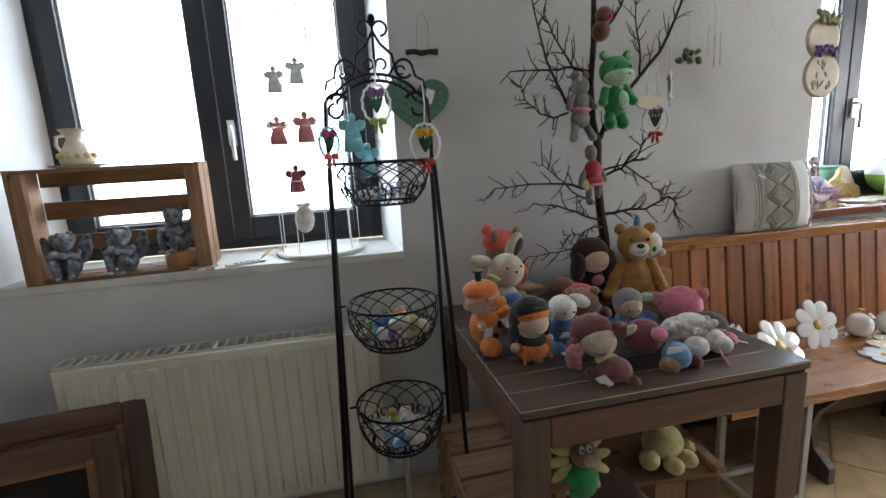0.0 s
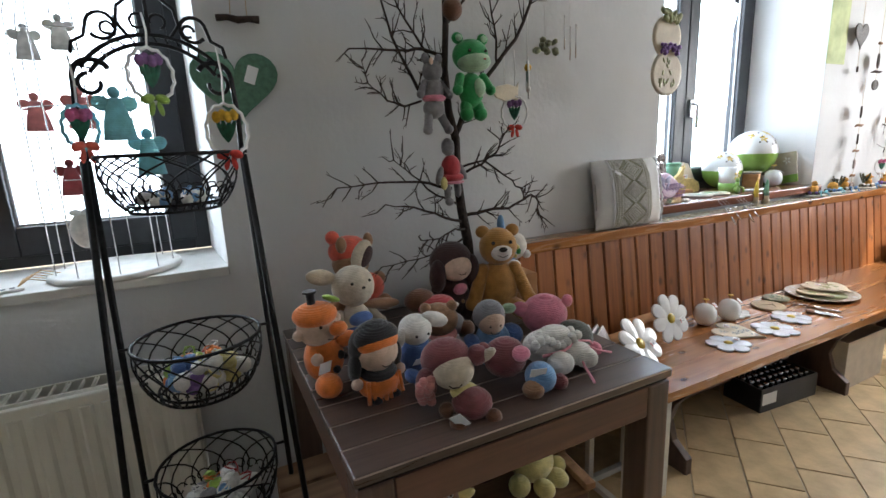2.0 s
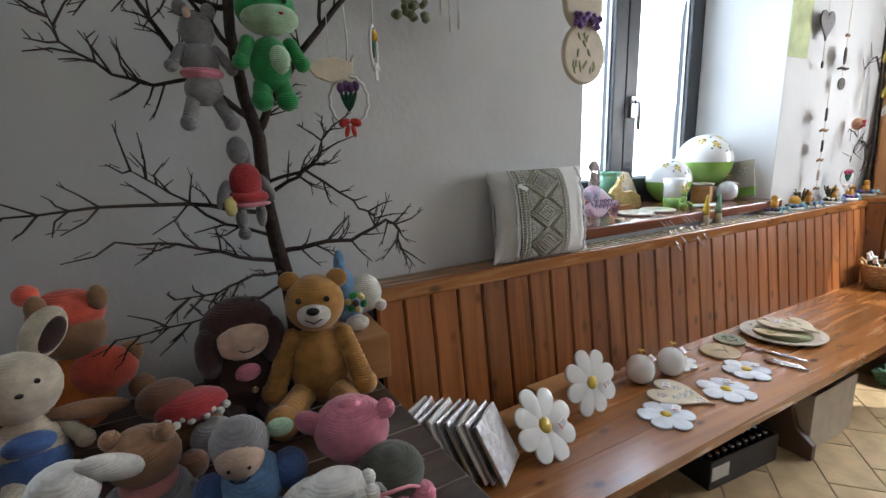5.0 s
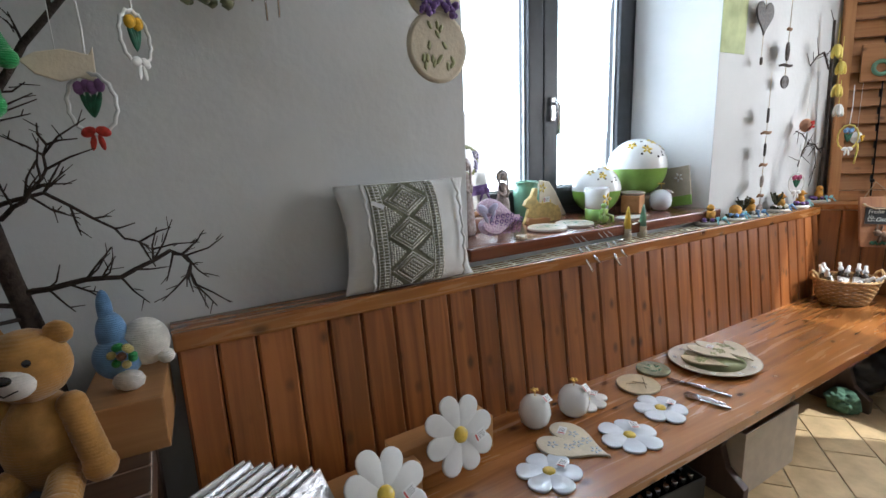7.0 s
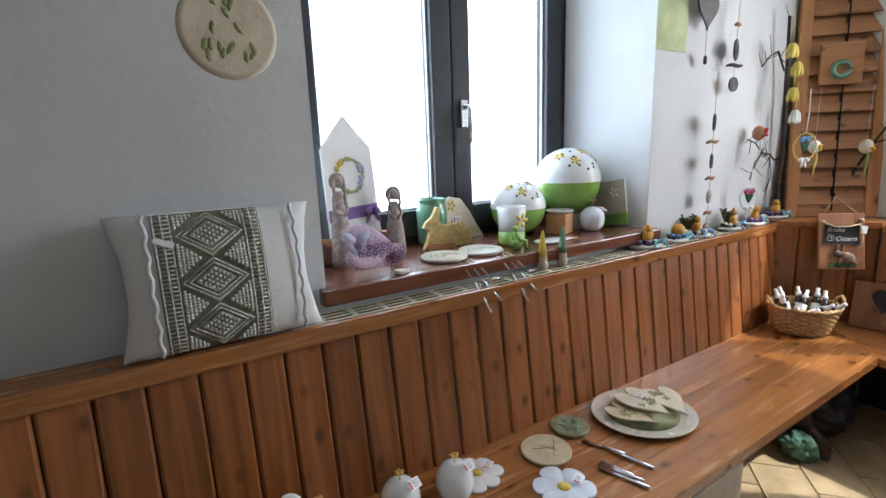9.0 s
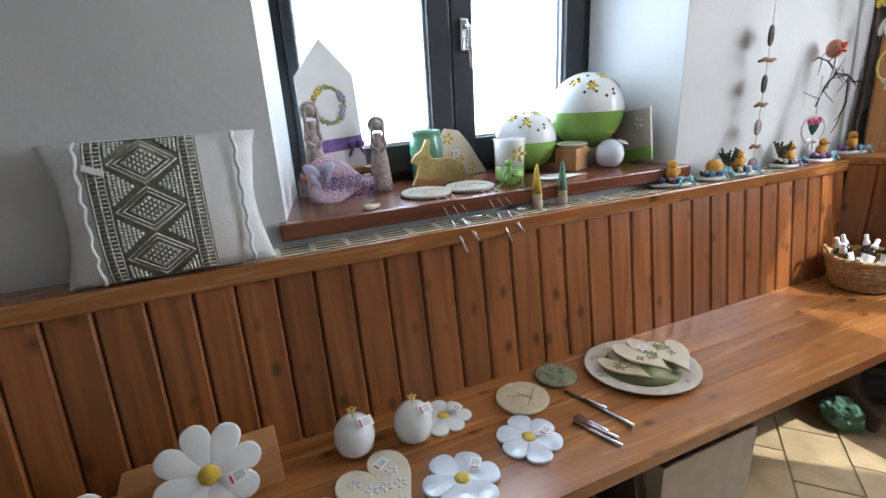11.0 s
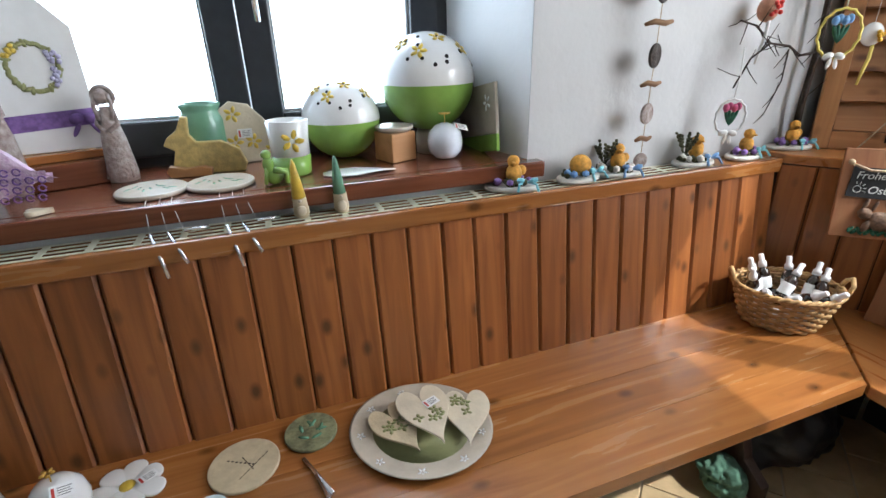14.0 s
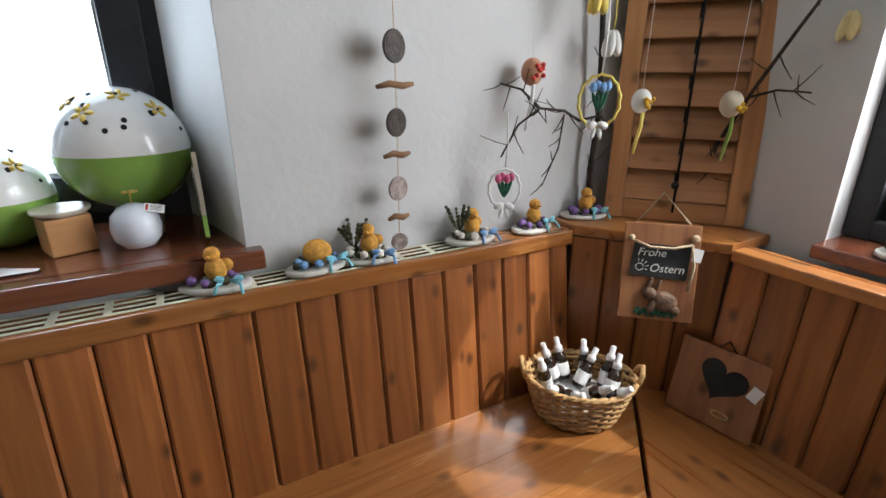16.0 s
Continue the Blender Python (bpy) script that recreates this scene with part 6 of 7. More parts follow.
def coaster(m, r, mat, label, deco, dm):
    t = thing("clay_coaster", label, "coaster", m, "clay coasters on the bench")
    part("disc", lathe(empty_mesh(), [(r * 0.96, 0), (r, 0.003), (r, 0.008), (r * 0.97, 0.01)], 36), mat, t)
    bm = empty_mesh()
    for p in deco:
        ball(bm, (p[0] * r, p[1] * r, 0.010), (p[2] * r, p[3] * r, 0.0012), 0, (0, 0, p[4]), 1)
    part("plant_print", bm, dm, t)


lav = [(0.1 + 0.06 * k, -0.5 + 0.13 * k, 0.07, 0.02, 65) for k in range(8)] + [(-0.5 + 0.13 * k, 0.1 - 0.02 * k, 0.05, 0.03, 10) for k in range(7)] + [(-0.1 + 0.1 * k, 0.2 - 0.09 * k, 0.09, 0.018, -40) for k in range(5)]
coaster(pose(2.651, 1.555, S, 0, 0, -20), 0.077, sand_clay, "round sand-coloured coaster with a lavender print", lav, bark)
coaster(pose(2.803, 1.602, S, 0, 0, 0), 0.063, moss_clay, "round mossy green clay coaster with leaves", [(0.4 * math.cos(k * 1.3), 0.4 * math.sin(k * 1.3), 0.26, 0.09, k * 50) for k in range(7)], dark_green_glaze)
plate = thing("clay_plate", "oval beige glazed plate with small white flowers", "plate", pose(3.056, 1.509, S, 0, 0, -28))
part("dish", lathe(empty_mesh(), [(0.10, 0), (0.13, 0.003), (0.172, 0.014), (0.174, 0.018), (0.168, 0.018), (0.135, 0.009), (0.01, 0.008)], 48, sq=0.9), plate_glaze, plate)
part("glazed_hollow", lathe(empty_mesh(), [(0.05, 0.0084), (0.118, 0.0094), (0.002, 0.0096)], 40, sq=0.9), leaf_print, plate)
for k in range(9):
    a = k * math.tau / 9
    bm = empty_mesh()
    for q in range(5):
        b = q * math.tau / 5
        ball(bm, (0.148 * math.cos(a) + 0.007 * math.cos(b), 0.9 * 0.148 * math.sin(a) + 0.007 * math.sin(b), 0.0135), (0.006, 0.003, 0.0018), 0, (0, 0, math.degrees(b)), 1)
    part("small_flower", bm, white_glaze, plate)
for k, (x, y, rz, sc, mat) in enumerate(((3.03, 1.535, 18, 0.9, sand_clay), (3.14, 1.50, -18, 0.95, cream_clay), (3.085, 1.52, 4, 1.05, cream_clay))):
    hh = thing("clay_heart", "flat clay heart with green leaf prints lying on the plate", "clay heart", pose(x, y - 0.10, S + 0.013 + 0.009 * k, 4 - k, 0, rz), "clay hearts on the plate")
    part("body", slab(empty_mesh(), heart_outline(0.125 * sc, 0.185 * sc), 0, 0.007, 0.002), mat, hh)
    for q in range(5):
        bm = empty_mesh()
        px, py = random.uniform(-0.03, 0.03), random.uniform(0.08, 0.15)
        for w in range(4):
            b = w * math.tau / 4 + q
            ball(bm, (px + 0.008 * math.cos(b), py + 0.008 * math.sin(b), 0.007), (0.008, 0.005, 0.0012), 0, (0, 0, math.degrees(b)), 1)
        part("leaf_print", bm, leaf_print, hh)
    if k == 2:
        price_tag(hh, pose(0.02, 0.13, 0.0085, 0, 0, 15))
for a, b in (((2.778, 1.523), (2.828, 1.405)), ((2.80, 1.468), (2.838, 1.317)), ((2.741, 1.422), (2.765, 1.331)), ((2.715, 1.407), (2.759, 1.275)), ((2.726, 1.42), (2.77, 1.30))):
    single("chime_tube", tube(empty_mesh(), [(*a, S + 0.005), (*b, S + 0.005)], 0.005, 10), chrome, "silver wind chime tube lying on the seat", "chime tube", None, "loose chime tubes")
random.seed(8)
for k in range(9):
    single("foil_packet", slab(empty_mesh(), [(-0.075, -0.085), (0.07, -0.086), (0.076, 0.085), (-0.07, 0.09)], 0, 0.012, 0.004), silver_foil if k % 3 else paper, "crinkled silver foil packet stacked on the bench", "packet",
           pose(1.265 + 0.019 * k, 1.59 - 0.017 * k, S + 0.083 + 0.003 * (k % 2), 62, 0, 36 + random.uniform(-4, 4)), "foil packets")

# ---- things on the middle window sill ----
L = SILL + 0.013


def lady(m, h, label):
    bm = empty_mesh()
    lathe(bm, [(0.034, 0), (0.036, 0.02), (0.028, h * 0.45), (0.016, h * 0.72), (0.012, h * 0.8)], 18)
    ball(bm, (0, -0.004, h * 0.9), (0.017, 0.016, 0.02))
    tube(bm, arc((0, 0.004, h * 0.9), 0.022, -60, 240, 14), 0.007, 6)
    for s in (-1, 1):
        tube(bm, [(s * 0.016, 0, h * 0.76), (s * 0.024, -0.01, h * 0.62), (s * 0.004, -0.026, h * 0.55)], 0.006, 6)
        tube(bm, [(s * 0.016, -0.008, h * 0.93), (s * 0.02, -0.01, h * 0.8), (s * 0.014, -0.014, h * 0.66)], 0.005, 5)
    for k in range(6):
        tube(bm, [(0.013 * math.cos(k), -0.012, h * 0.5), (0.03 * math.cos(k), -0.02 - 0.012 * abs(math.sin(k)), 0.01)], 0.004, 5)
    single("clay_lady", bm, statue_clay, label, "figurine", m, "clay ladies on the sill")


lady(pose(2.236, 2.050, L, 0, 0, 10), 0.30, "tall slim clay lady with a halo of hair")
lady(pose(2.450, 2.096, L, 0, 0, -8), 0.235, "shorter slim clay lady with folded arms")
hb = thing("stepped_wood_block", "red-brown wooden step block carrying the tile house", "wooden block", pose(2.326, 2.120, L, 0, 0, 18))
part("lower_step", box(empty_mesh(), (-0.13, -0.06, 0), (0.13, 0.06, 0.06), 0.003), sill_wood, hb)
part("upper_step", box(empty_mesh(), (-0.12, -0.02, 0.0605), (0.13, 0.06, 0.08), 0.003), pine_along, hb)
house = thing("house_tile", "white house-shaped tile with a painted lavender wreath", "ceramic tile", pose(2.318, 2.13, L + 0.082, -6, 0, 10))
part("tile_body", slab(empty_mesh(), [(-0.1, 0), (0.1, 0), (0.095, 0.29), (0.0, 0.4), (-0.095, 0.29)], -0.006, 0.006, 0.002, axis="y"), white_glaze, house)
part("violet_band", slab(empty_mesh(), [(-0.096, 0.05), (0.096, 0.06), (0.096, 0.10), (-0.096, 0.09)], -0.0072, -0.0062, axis="y"), violet, house)
bm = empty_mesh()
for k in range(34):
    a = k * math.tau / 34
    ball(bm, (0.05 * math.cos(a), -0.0066, 0.2 + 0.055 * math.sin(a)), (0.012, 0.0012, 0.006), 0, (0, random.uniform(0, 180), 0), 1)
part("leaf_wreath", bm, leaf_print, house)
bm = empty_mesh()
for k in range(22):
    a = random.uniform(-0.9, 0.7)
    ball(bm, ((0.05 + random.uniform(-0.014, 0.014)) * math.cos(a), -0.0075, 0.2 + 0.055 * math.sin(a)), 0.0065, 0, (0, 0, 0), 1)
part("painted_lilac", bm, lilac_cloth, house)
bm = empty_mesh()
for k in range(6):
    ball(bm, (-0.036 + random.uniform(-0.015, 0.015), -0.0075, 0.238 + random.uniform(-0.012, 0.012)), 0.007, 0, (0, 0, 0), 1)
part("painted_yellow_flowers", bm, yolk, house)
bm = empty_mesh()
for s in (-1, 1):
    ball(bm, (0.07 + s * 0.016, -0.012, 0.075), (0.017, 0.007, 0.013), 0, (0, s * 25, 0), 2)
    ball(bm, (0.07 + s * 0.02, -0.012, 0.05), (0.006, 0.004, 0.022), 0, (0, -s * 30, 0), 2)
part("bow", bm, violet, house)
lh = thing("lilac_heart", "puffy lilac clay heart with pressed pattern and ribbon", "ceramic heart", pose(2.265, 1.895, L, 0, 0, 0))
bm = slab(empty_mesh(), [(y * 0.93, x) for x, y in heart_outline(0.135, 0.19)], -0.02, 0.02, 0.012, axis="y")
place(bm.verts, pose(0.10, 0, 0.066, -18, 8, 0) @ Matrix.Diagonal((-1, 1, 1, 1)))
bmesh.ops.recalc_face_normals(bm, faces=bm.faces[:])
part("body", bm, lilac, lh)
bm = empty_mesh()
for k in range(26):
    tube(bm, arc((-0.05 + 0.022 * (k % 7) + 0.005 * (k // 7), -0.028, 0.03 + 0.019 * (k // 7)), 0.007, 0, 330, 8), 0.002, 4)
part("pressed_rings", bm, violet, lh)
bm = empty_mesh()
for s in (-1, 1):
    ball(bm, (-0.05 + s * 0.022, -0.02, 0.118), (0.026, 0.01, 0.014), 0, (0, s * -38, 0))
    ball(bm, (-0.05 + s * 0.016, -0.026, 0.09), (0.008, 0.004, 0.026), 0, (0, s * 26, 0))
part("ribbon_bow", bm, lilac_cloth, lh)
single("small_clay_heart", slab(empty_mesh(), heart_outline(0.035, 0.05), 0, 0.012, 0.003), cream_clay, "tiny cream clay heart on the sill", "clay heart", pose(2.367, 1.845, L, 0, 0, 100))
for x, lx in ((2.54, 0), (2.692, 1)):
    wc = thing("clay_wind_chime", "round pale clay disc with silver chime rods", "wind chime", pose(x, 1.925, L), "clay wind chimes on the sill")
    part("disc", lathe(empty_mesh(), [(0.076, 0), (0.08, 0.003), (0.08, 0.009), (0.076, 0.012)], 36), plate_glaze, wc)
    bm = empty_mesh()
    for k in range(9):
        ball(bm, (0.012 * k - 0.05, 0.02 * math.sin(k * 1.5), 0.012), (0.014, 0.003, 0.001), 0, (0, 0, 60 + 12 * k), 1)
    part("leaf_print", bm, dark_green_glaze, wc)
    th = empty_mesh()
    for k, (dx, ln, sw) in enumerate(((0.0, 0.11, 0.02), (0.028, 0.075, 0.035), (0.052, 0.06, 0.055))):
        p0, p1, p2 = (dx, -0.078, 0.004), (dx + sw * 0.4, -0.165, CAP - SILL + 0.004), (dx + sw + 0.012, -0.202 - ln * 0.1, CAP - SILL - ln * 0.75 * (k < 2))
        tube(th, [p0, (dx, -0.105, 0.0), p1], 0.0008, 4)
        part("chime_rod", tube(empty_mesh(), [p1, p2] if k < 2 else [p1, (p1[0] + 0.05, p1[1] + 0.012, p1[2] - 0.001)], 0.0045, 8), chrome, wc, "silver chime rod")
    part("threads", th, ribbon_white, wc)
bm = slab(empty_mesh(), [(-0.1, 0), (0.09, 0), (0.1, 0.02), (0.085, 0.06), (0.04, 0.085), (-0.02, 0.085), (-0.035, 0.105), (-0.03, 0.15), (-0.045, 0.152), (-0.062, 0.118), (-0.088, 0.1), (-0.1, 0.08), (-0.075, 0.065), (-0.085, 0.03)], -0.011, 0.011, 0.004, axis="y")
single("clay_rabbit", bm, yellow_clay, "flat speckled yellow clay rabbit lying on the sill", "figurine", pose(2.658, 2.085, L, 0, 0, -6))
bd = thing("clay_bird", "flat cream clay bird with yellow flowers", "figurine", pose(2.779, 2.180, L, 0, 0, 4))
part("body", slab(empty_mesh(), [(-0.09, 0), (0.12, 0), (0.085, 0.05), (0.04, 0.12), (0.0, 0.165), (-0.05, 0.175), (-0.085, 0.15), (-0.095, 0.11), (-0.1, 0.06)], -0.01, 0.01, 0.004, axis="y"), cream_clay, bd)
bm = empty_mesh()
for x, z in ((-0.045, 0.14), (0.0, 0.06), (-0.05, 0.06), (0.05, 0.03)):
    for k in range(5):
        ball(bm, (x + 0.014 * math.cos(k * 1.26), -0.0105, z + 0.014 * math.sin(k * 1.26)), (0.011, 0.0015, 0.006), 0, (0, -72 * k, 0), 1)
part("yellow_flowers", bm, yolk, bd)
price_tag(bd, pose(-0.02, -0.0115, 0.085, 90, 0, 0))
jar = thing("green_jar", "sea-green glazed jar with a wide mouth", "jar", pose(2.653, 2.185, L))
part("body", lathe(empty_mesh(), [(0.05, 0), (0.058, 0.01), (0.06, 0.13), (0.052, 0.15), (0.05, 0.158), (0.056, 0.168), (0.056, 0.176), (0.046, 0.174), (0.044, 0.15)], 30), dark_green_glaze, jar)
cup = thing("ceramic_cup", "tall white and green glazed cup with a yellow flower", "cup", pose(2.870, 1.968, L))
bm = lathe(empty_mesh(), [(0.046, 0), (0.05, 0.006), (0.05, 0.052)], 32, 1)
lathe(bm, [(0.0502, 0.052), (0.05, 0.09), (0.054, 0.14), (0.05, 0.141), (0.046, 0.09), (0.04, 0.06)], 32, 0)
part("body", bm, [white_glaze, green_glaze], cup)
bm = empty_mesh()
for k in range(5):
    ball(bm, (0.018 * math.cos(k * 1.26) + 0.005, -0.0505, 0.093 + 0.018 * math.sin(k * 1.26)), (0.014, 0.003, 0.008), 0, (0, -72 * k, 0), 1)
part("yellow_flower", bm, yolk, cup)


def egg_ball(x, y, z, r, label):
    t = thing("pierced_ceramic_ball", label, "ceramic lantern", pose(x, y, z, 0, 0, 20), "green and white ceramic balls")
    bm = bmesh.new()
    bmesh.ops.create_uvsphere(bm, u_segments=48, v_segments=32, radius=r)
    for f in bm.faces:
        f.smooth = True
        c = f.calc_center_median()
        f.material_index = 1 if c.z < 0 else 0
    place(bm.verts, Matrix.Translation((0, 0, r * 0.96)))
    part("shell", bm, [white_glaze, green_glaze], t, "green below and white above, glossy")
    rng = random.Random(3)
    for k in range(30):
        a, e = rng.uniform(0, math.tau), radians(rng.uniform(14, 68))
        n = Vector((math.cos(a) * math.cos(e), math.sin(a) * math.cos(e), math.sin(e)))
        # Dark disc set on the uncut shell, coloured as the shade inside a hole.
        bm = lathe(empty_mesh(), [(0.02 * r + 0.03 * r * rng.random(), -0.004), (0.02 * r + 0.02 * r, 0.0014)], 10)
        place(bm.verts, Matrix.Translation(n * r + Vector((0, 0, r * 0.96))) @ n.to_track_quat('Z', 'Y').to_matrix().to_4x4())
        part("hole_shade_disc", bm, gap_shade, t)
    for a, e in ((-100, 62), (-60, 42), (-140, 40), (20, 45), (180, 50)):
        n = Vector((math.cos(radians(a)) * math.cos(radians(e)), math.sin(radians(a)) * math.cos(radians(e)), math.sin(radians(e))))
        bm = empty_mesh()
        for k in range(5):
            ball(bm, (0.1 * r * math.cos(k * 1.26), 0.1 * r * math.sin(k * 1.26), 0), (0.09 * r, 0.05 * r, 0.0025), 0, (0, 0, 72 * k), 1)
        place(bm.verts, Matrix.Translation(n * r + Vector((0, 0, r * 0.96))) @ n.to_track_quat('Z', 'Y').to_matrix().to_4x4())
        part("yellow_flower", bm, yolk, t)
    return t


egg_ball(3.034, 2.12, L, 0.115, "round green and white ceramic lantern on the sill")
single("ball_stand", lathe(empty_mesh(), [(0.05, 0), (0.052, 0.05), (0.048, 0.065)], 24), cream_clay, "pale clay ring stand under the large ball", "stand", pose(3.304, 2.075, L))
egg_ball(3.302, 2.1, L + 0.0655, 0.143, "large pierced green and white ceramic lantern")
bx = thing("wooden_box", "small square wooden box with a glazed lid", "box", pose(3.166, 2.011, L, 0, 0, 22))
part("body", box(empty_mesh(), (-0.043, -0.043, 0), (0.043, 0.043, 0.082), 0.004), raw_wood, bx)
part("lid", lathe(empty_mesh(), [(0.045, 0.0825), (0.056, 0.092), (0.055, 0.098), (0.04, 0.094)], 28), plate_glaze, bx)
tb = thing("white_ceramic_ball", "small white glazed ball with a gold flower on the sill", "ceramic ball", pose(3.302, 1.959, L))
part("body", lathe(empty_mesh(), [(0.016, 0), (0.034, 0.006), (0.048, 0.024), (0.052, 0.05), (0.046, 0.078), (0.028, 0.096), (0.01, 0.102)], 28), blue_white_glaze, tb)
bm = tube(empty_mesh(), [(0, 0, 0.1), (0, 0, 0.125)], 0.0015, 5)
for k in range(5):
    ball(bm, (0.01 * math.cos(k * 1.26), 0.008 * math.sin(k * 1.26), 0.128), (0.009, 0.006, 0.003), 0, (0, 0, 72 * k), 1)
part("gold_flower", bm, gold, tb)
price_tag(tb, pose(0.042, -0.02, 0.09, 30, 15, 0))
pl = thing("leaning_tile", "tall curved clay plate, beige over green, leaning in the recess", "ceramic tile", pose(3.439, 1.988, L, 0, 12, 90))
part("upper_part", slab(empty_mesh(), [(-0.11, 0.05), (0.15, 0.05), (0.16, 0.12), (0.14, 0.2), (-0.12, 0.19)], -0.005, 0.005, 0.002, axis="y"), plate_glaze, pl)
part("green_foot", slab(empty_mesh(), [(-0.105, 0), (0.145, 0), (0.15, 0.0495), (-0.11, 0.0495)], -0.005, 0.005, 0.002, axis="y"), green_glaze, pl)
bm = empty_mesh()
for k in range(5):
    ball(bm, (-0.06 + 0.015 * math.cos(k * 1.26), 0.006, 0.14 + 0.015 * math.sin(k * 1.26)), (0.011, 0.002, 0.005), 0, (0, -72 * k, 0), 1)
part("cut_flower", bm, white_glaze, pl)
bm = tube(empty_mesh(), [(-0.09, 0, 0.004), (-0.05, 0, 0.006), (0.0, 0, 0.018), (0.05, 0, 0.02), (0.1, 0, 0.008)], [0.02, 0.045, 0.045, 0.022, 0.008], 14)
place(bm.verts, Matrix.Diagonal((1, 1, 0.13, 1)) @ Matrix.Translation((0, 0, 0.02)))
single("clay_spoon_rest", bm, white_glaze, "flat white wavy spoon rest on the sill", "spoon rest", pose(3.030, 1.899, L, 0, 0, -8))
bm = empty_mesh()
ball(bm, (0, 0, 0.02), (0.024, 0.016, 0.022))
ball(bm, (-0.01, -0.004, 0.05), (0.014, 0.013, 0.022))
ball(bm, (-0.012, -0.006, 0.075), (0.013, 0.012, 0.012))
for s in (-1, 1):
    tube(bm, [(0.0, s * 0.01, 0.035), (0.03, s * 0.016, 0.028), (0.028, s * 0.02, 0.004)], 0.007, 6)
    tube(bm, [(-0.014, s * 0.01, 0.05), (-0.022, s * 0.012, 0.004)], 0.005, 6)
single("green_frog", bm, green_glaze, "small green glazed clay frog sitting on the sill", "figurine", pose(2.819, 1.879, L))
single("wooden_fish", slab(empty_mesh(), [(-0.05, 0), (0.05, 0), (0.055, 0.02), (0.03, 0.026), (-0.01, 0.022), (-0.05, 0.03), (-0.058, 0.015)], -0.012, 0.012, 0.003, axis="y"), raw_wood, "small cut wooden animal on the sill", "figurine", pose(2.614, 2.060, L, 0, 0, -10))
for x, c, lab in ((2.868, yolk, "orange"), (2.965, dark_green_glaze, "green")):
    pen = thing("clay_gnome", "slim %s pointed clay gnome standing on the grille" % lab, "figurine", pose(x, 1.803, CAP, 4, -3, 0), "pointed clay gnomes")
    part("body", lathe(empty_mesh(), [(0.017, 0), (0.019, 0.01), (0.016, 0.05)], 14), sand_clay, pen)
    part("hat", lathe(empty_mesh(), [(0.0165, 0.05), (0.012, 0.09), (0.006, 0.13), (0.002, 0.142)], 14), c, pen)
    part("beard", ball(ball(empty_mesh(), (0, -0.016, 0.02), (0.012, 0.006, 0.014)), (0.0, -0.017, 0.045), 0.004), cream_clay, pen)

# ---- Easter arrangements along the bench top ----
random.seed(31)
chick_gold = material("golden_fluff", (0.68, 0.34, 0.05), 0.8, vary=0.4, scale=90, bump=0.6)
f_moss = material("dried_moss", (0.10, 0.10, 0.05), 0.95, vary=0.5, scale=80, bump=0.8)


def arrangement(x, y, z, kind, label):
    t = thing("easter_arrangement", label, "decoration", pose(x, min(y, 1.793), z, 0, 0, random.uniform(-20, 20)) @ Matrix.Scale(1.28, 4), "Easter arrangements on wooden discs")
    part("disc", lathe(empty_mesh(), [(0.055, 0), (0.06, 0.003), (0.059, 0.009), (0.054, 0.011)], 26, sq=0.62), white_lacquer, t)
    bm = empty_mesh()
    for k in range(26):
        a, rr = random.uniform(0, math.tau), 0.045 * math.sqrt(random.random())
        ball(bm, (rr * math.cos(a), 0.6 * rr * math.sin(a), 0.013 + random.uniform(0, 0.008)), random.uniform(0.005, 0.009), 0, (0, 0, 0), 1)
    part("moss", bm, f_moss, t)
    bm = empty_mesh()
    if kind != 1:
        ball(bm, (0.004, 0, 0.034), (0.018, 0.017, 0.022))
        ball(bm, (0.002, -0.003, 0.062), 0.0135)
        ball(bm, (0.0, -0.017, 0.061), (0.004, 0.007, 0.003))
        ball(bm, (0.02, 0.004, 0.04), (0.012, 0.006, 0.012), 0, (0, 40, 0))
    else:
        ball(bm, (0.004, 0, 0.034), (0.028, 0.022, 0.024), 0, (0, 15, 0), 3)
    part("chick" if kind != 1 else "egg", bm, chick_gold, t)
    bm = empty_mesh()
    for k in range(7):
        a = k * 0.9
        ball(bm, (0.036 * math.cos(a), 0.022 * math.sin(a) - 0.006, 0.021), random.uniform(0.007, 0.011), 0, (0, 0, 0), 1)
    part("blossoms", bm, (violet, f_blue, W_WHITE)[kind % 3], t)
    bm = empty_mesh()
    for s in (-1, 1):
        tube(bm, [(0.03, -0.02, 0.02), (0.03 + s * 0.018, -0.032, 0.018), (0.03 + s * 0.022, -0.042, 0.004)], 0.003, 5)
        ball(bm, (0.03 + s * 0.013, -0.026, 0.024), (0.012, 0.005, 0.007), 0, (0, s * -20, 0), 1)
    part("bow", bm, W_TEAL if kind != 2 else f_blue, t)
    if kind == 2:
        bm = empty_mesh()
        for k in range(14):
            a = random.uniform(0, math.tau)
            p = Vector((-0.026, 0.006, 0.02))
            q = p + Vector((0.03 * math.cos(a), 0.02 * math.sin(a), random.uniform(0.04, 0.06)))
            tube(bm, [p, q], 0.0012, 4)
            for w in (0.5, 0.7, 0.85, 1.0):
                ball(bm, tuple(p.lerp(q, w)), 0.0042, 0, (0, 0, 0), 1)
        part("dried_sprigs", bm, f_moss, t)


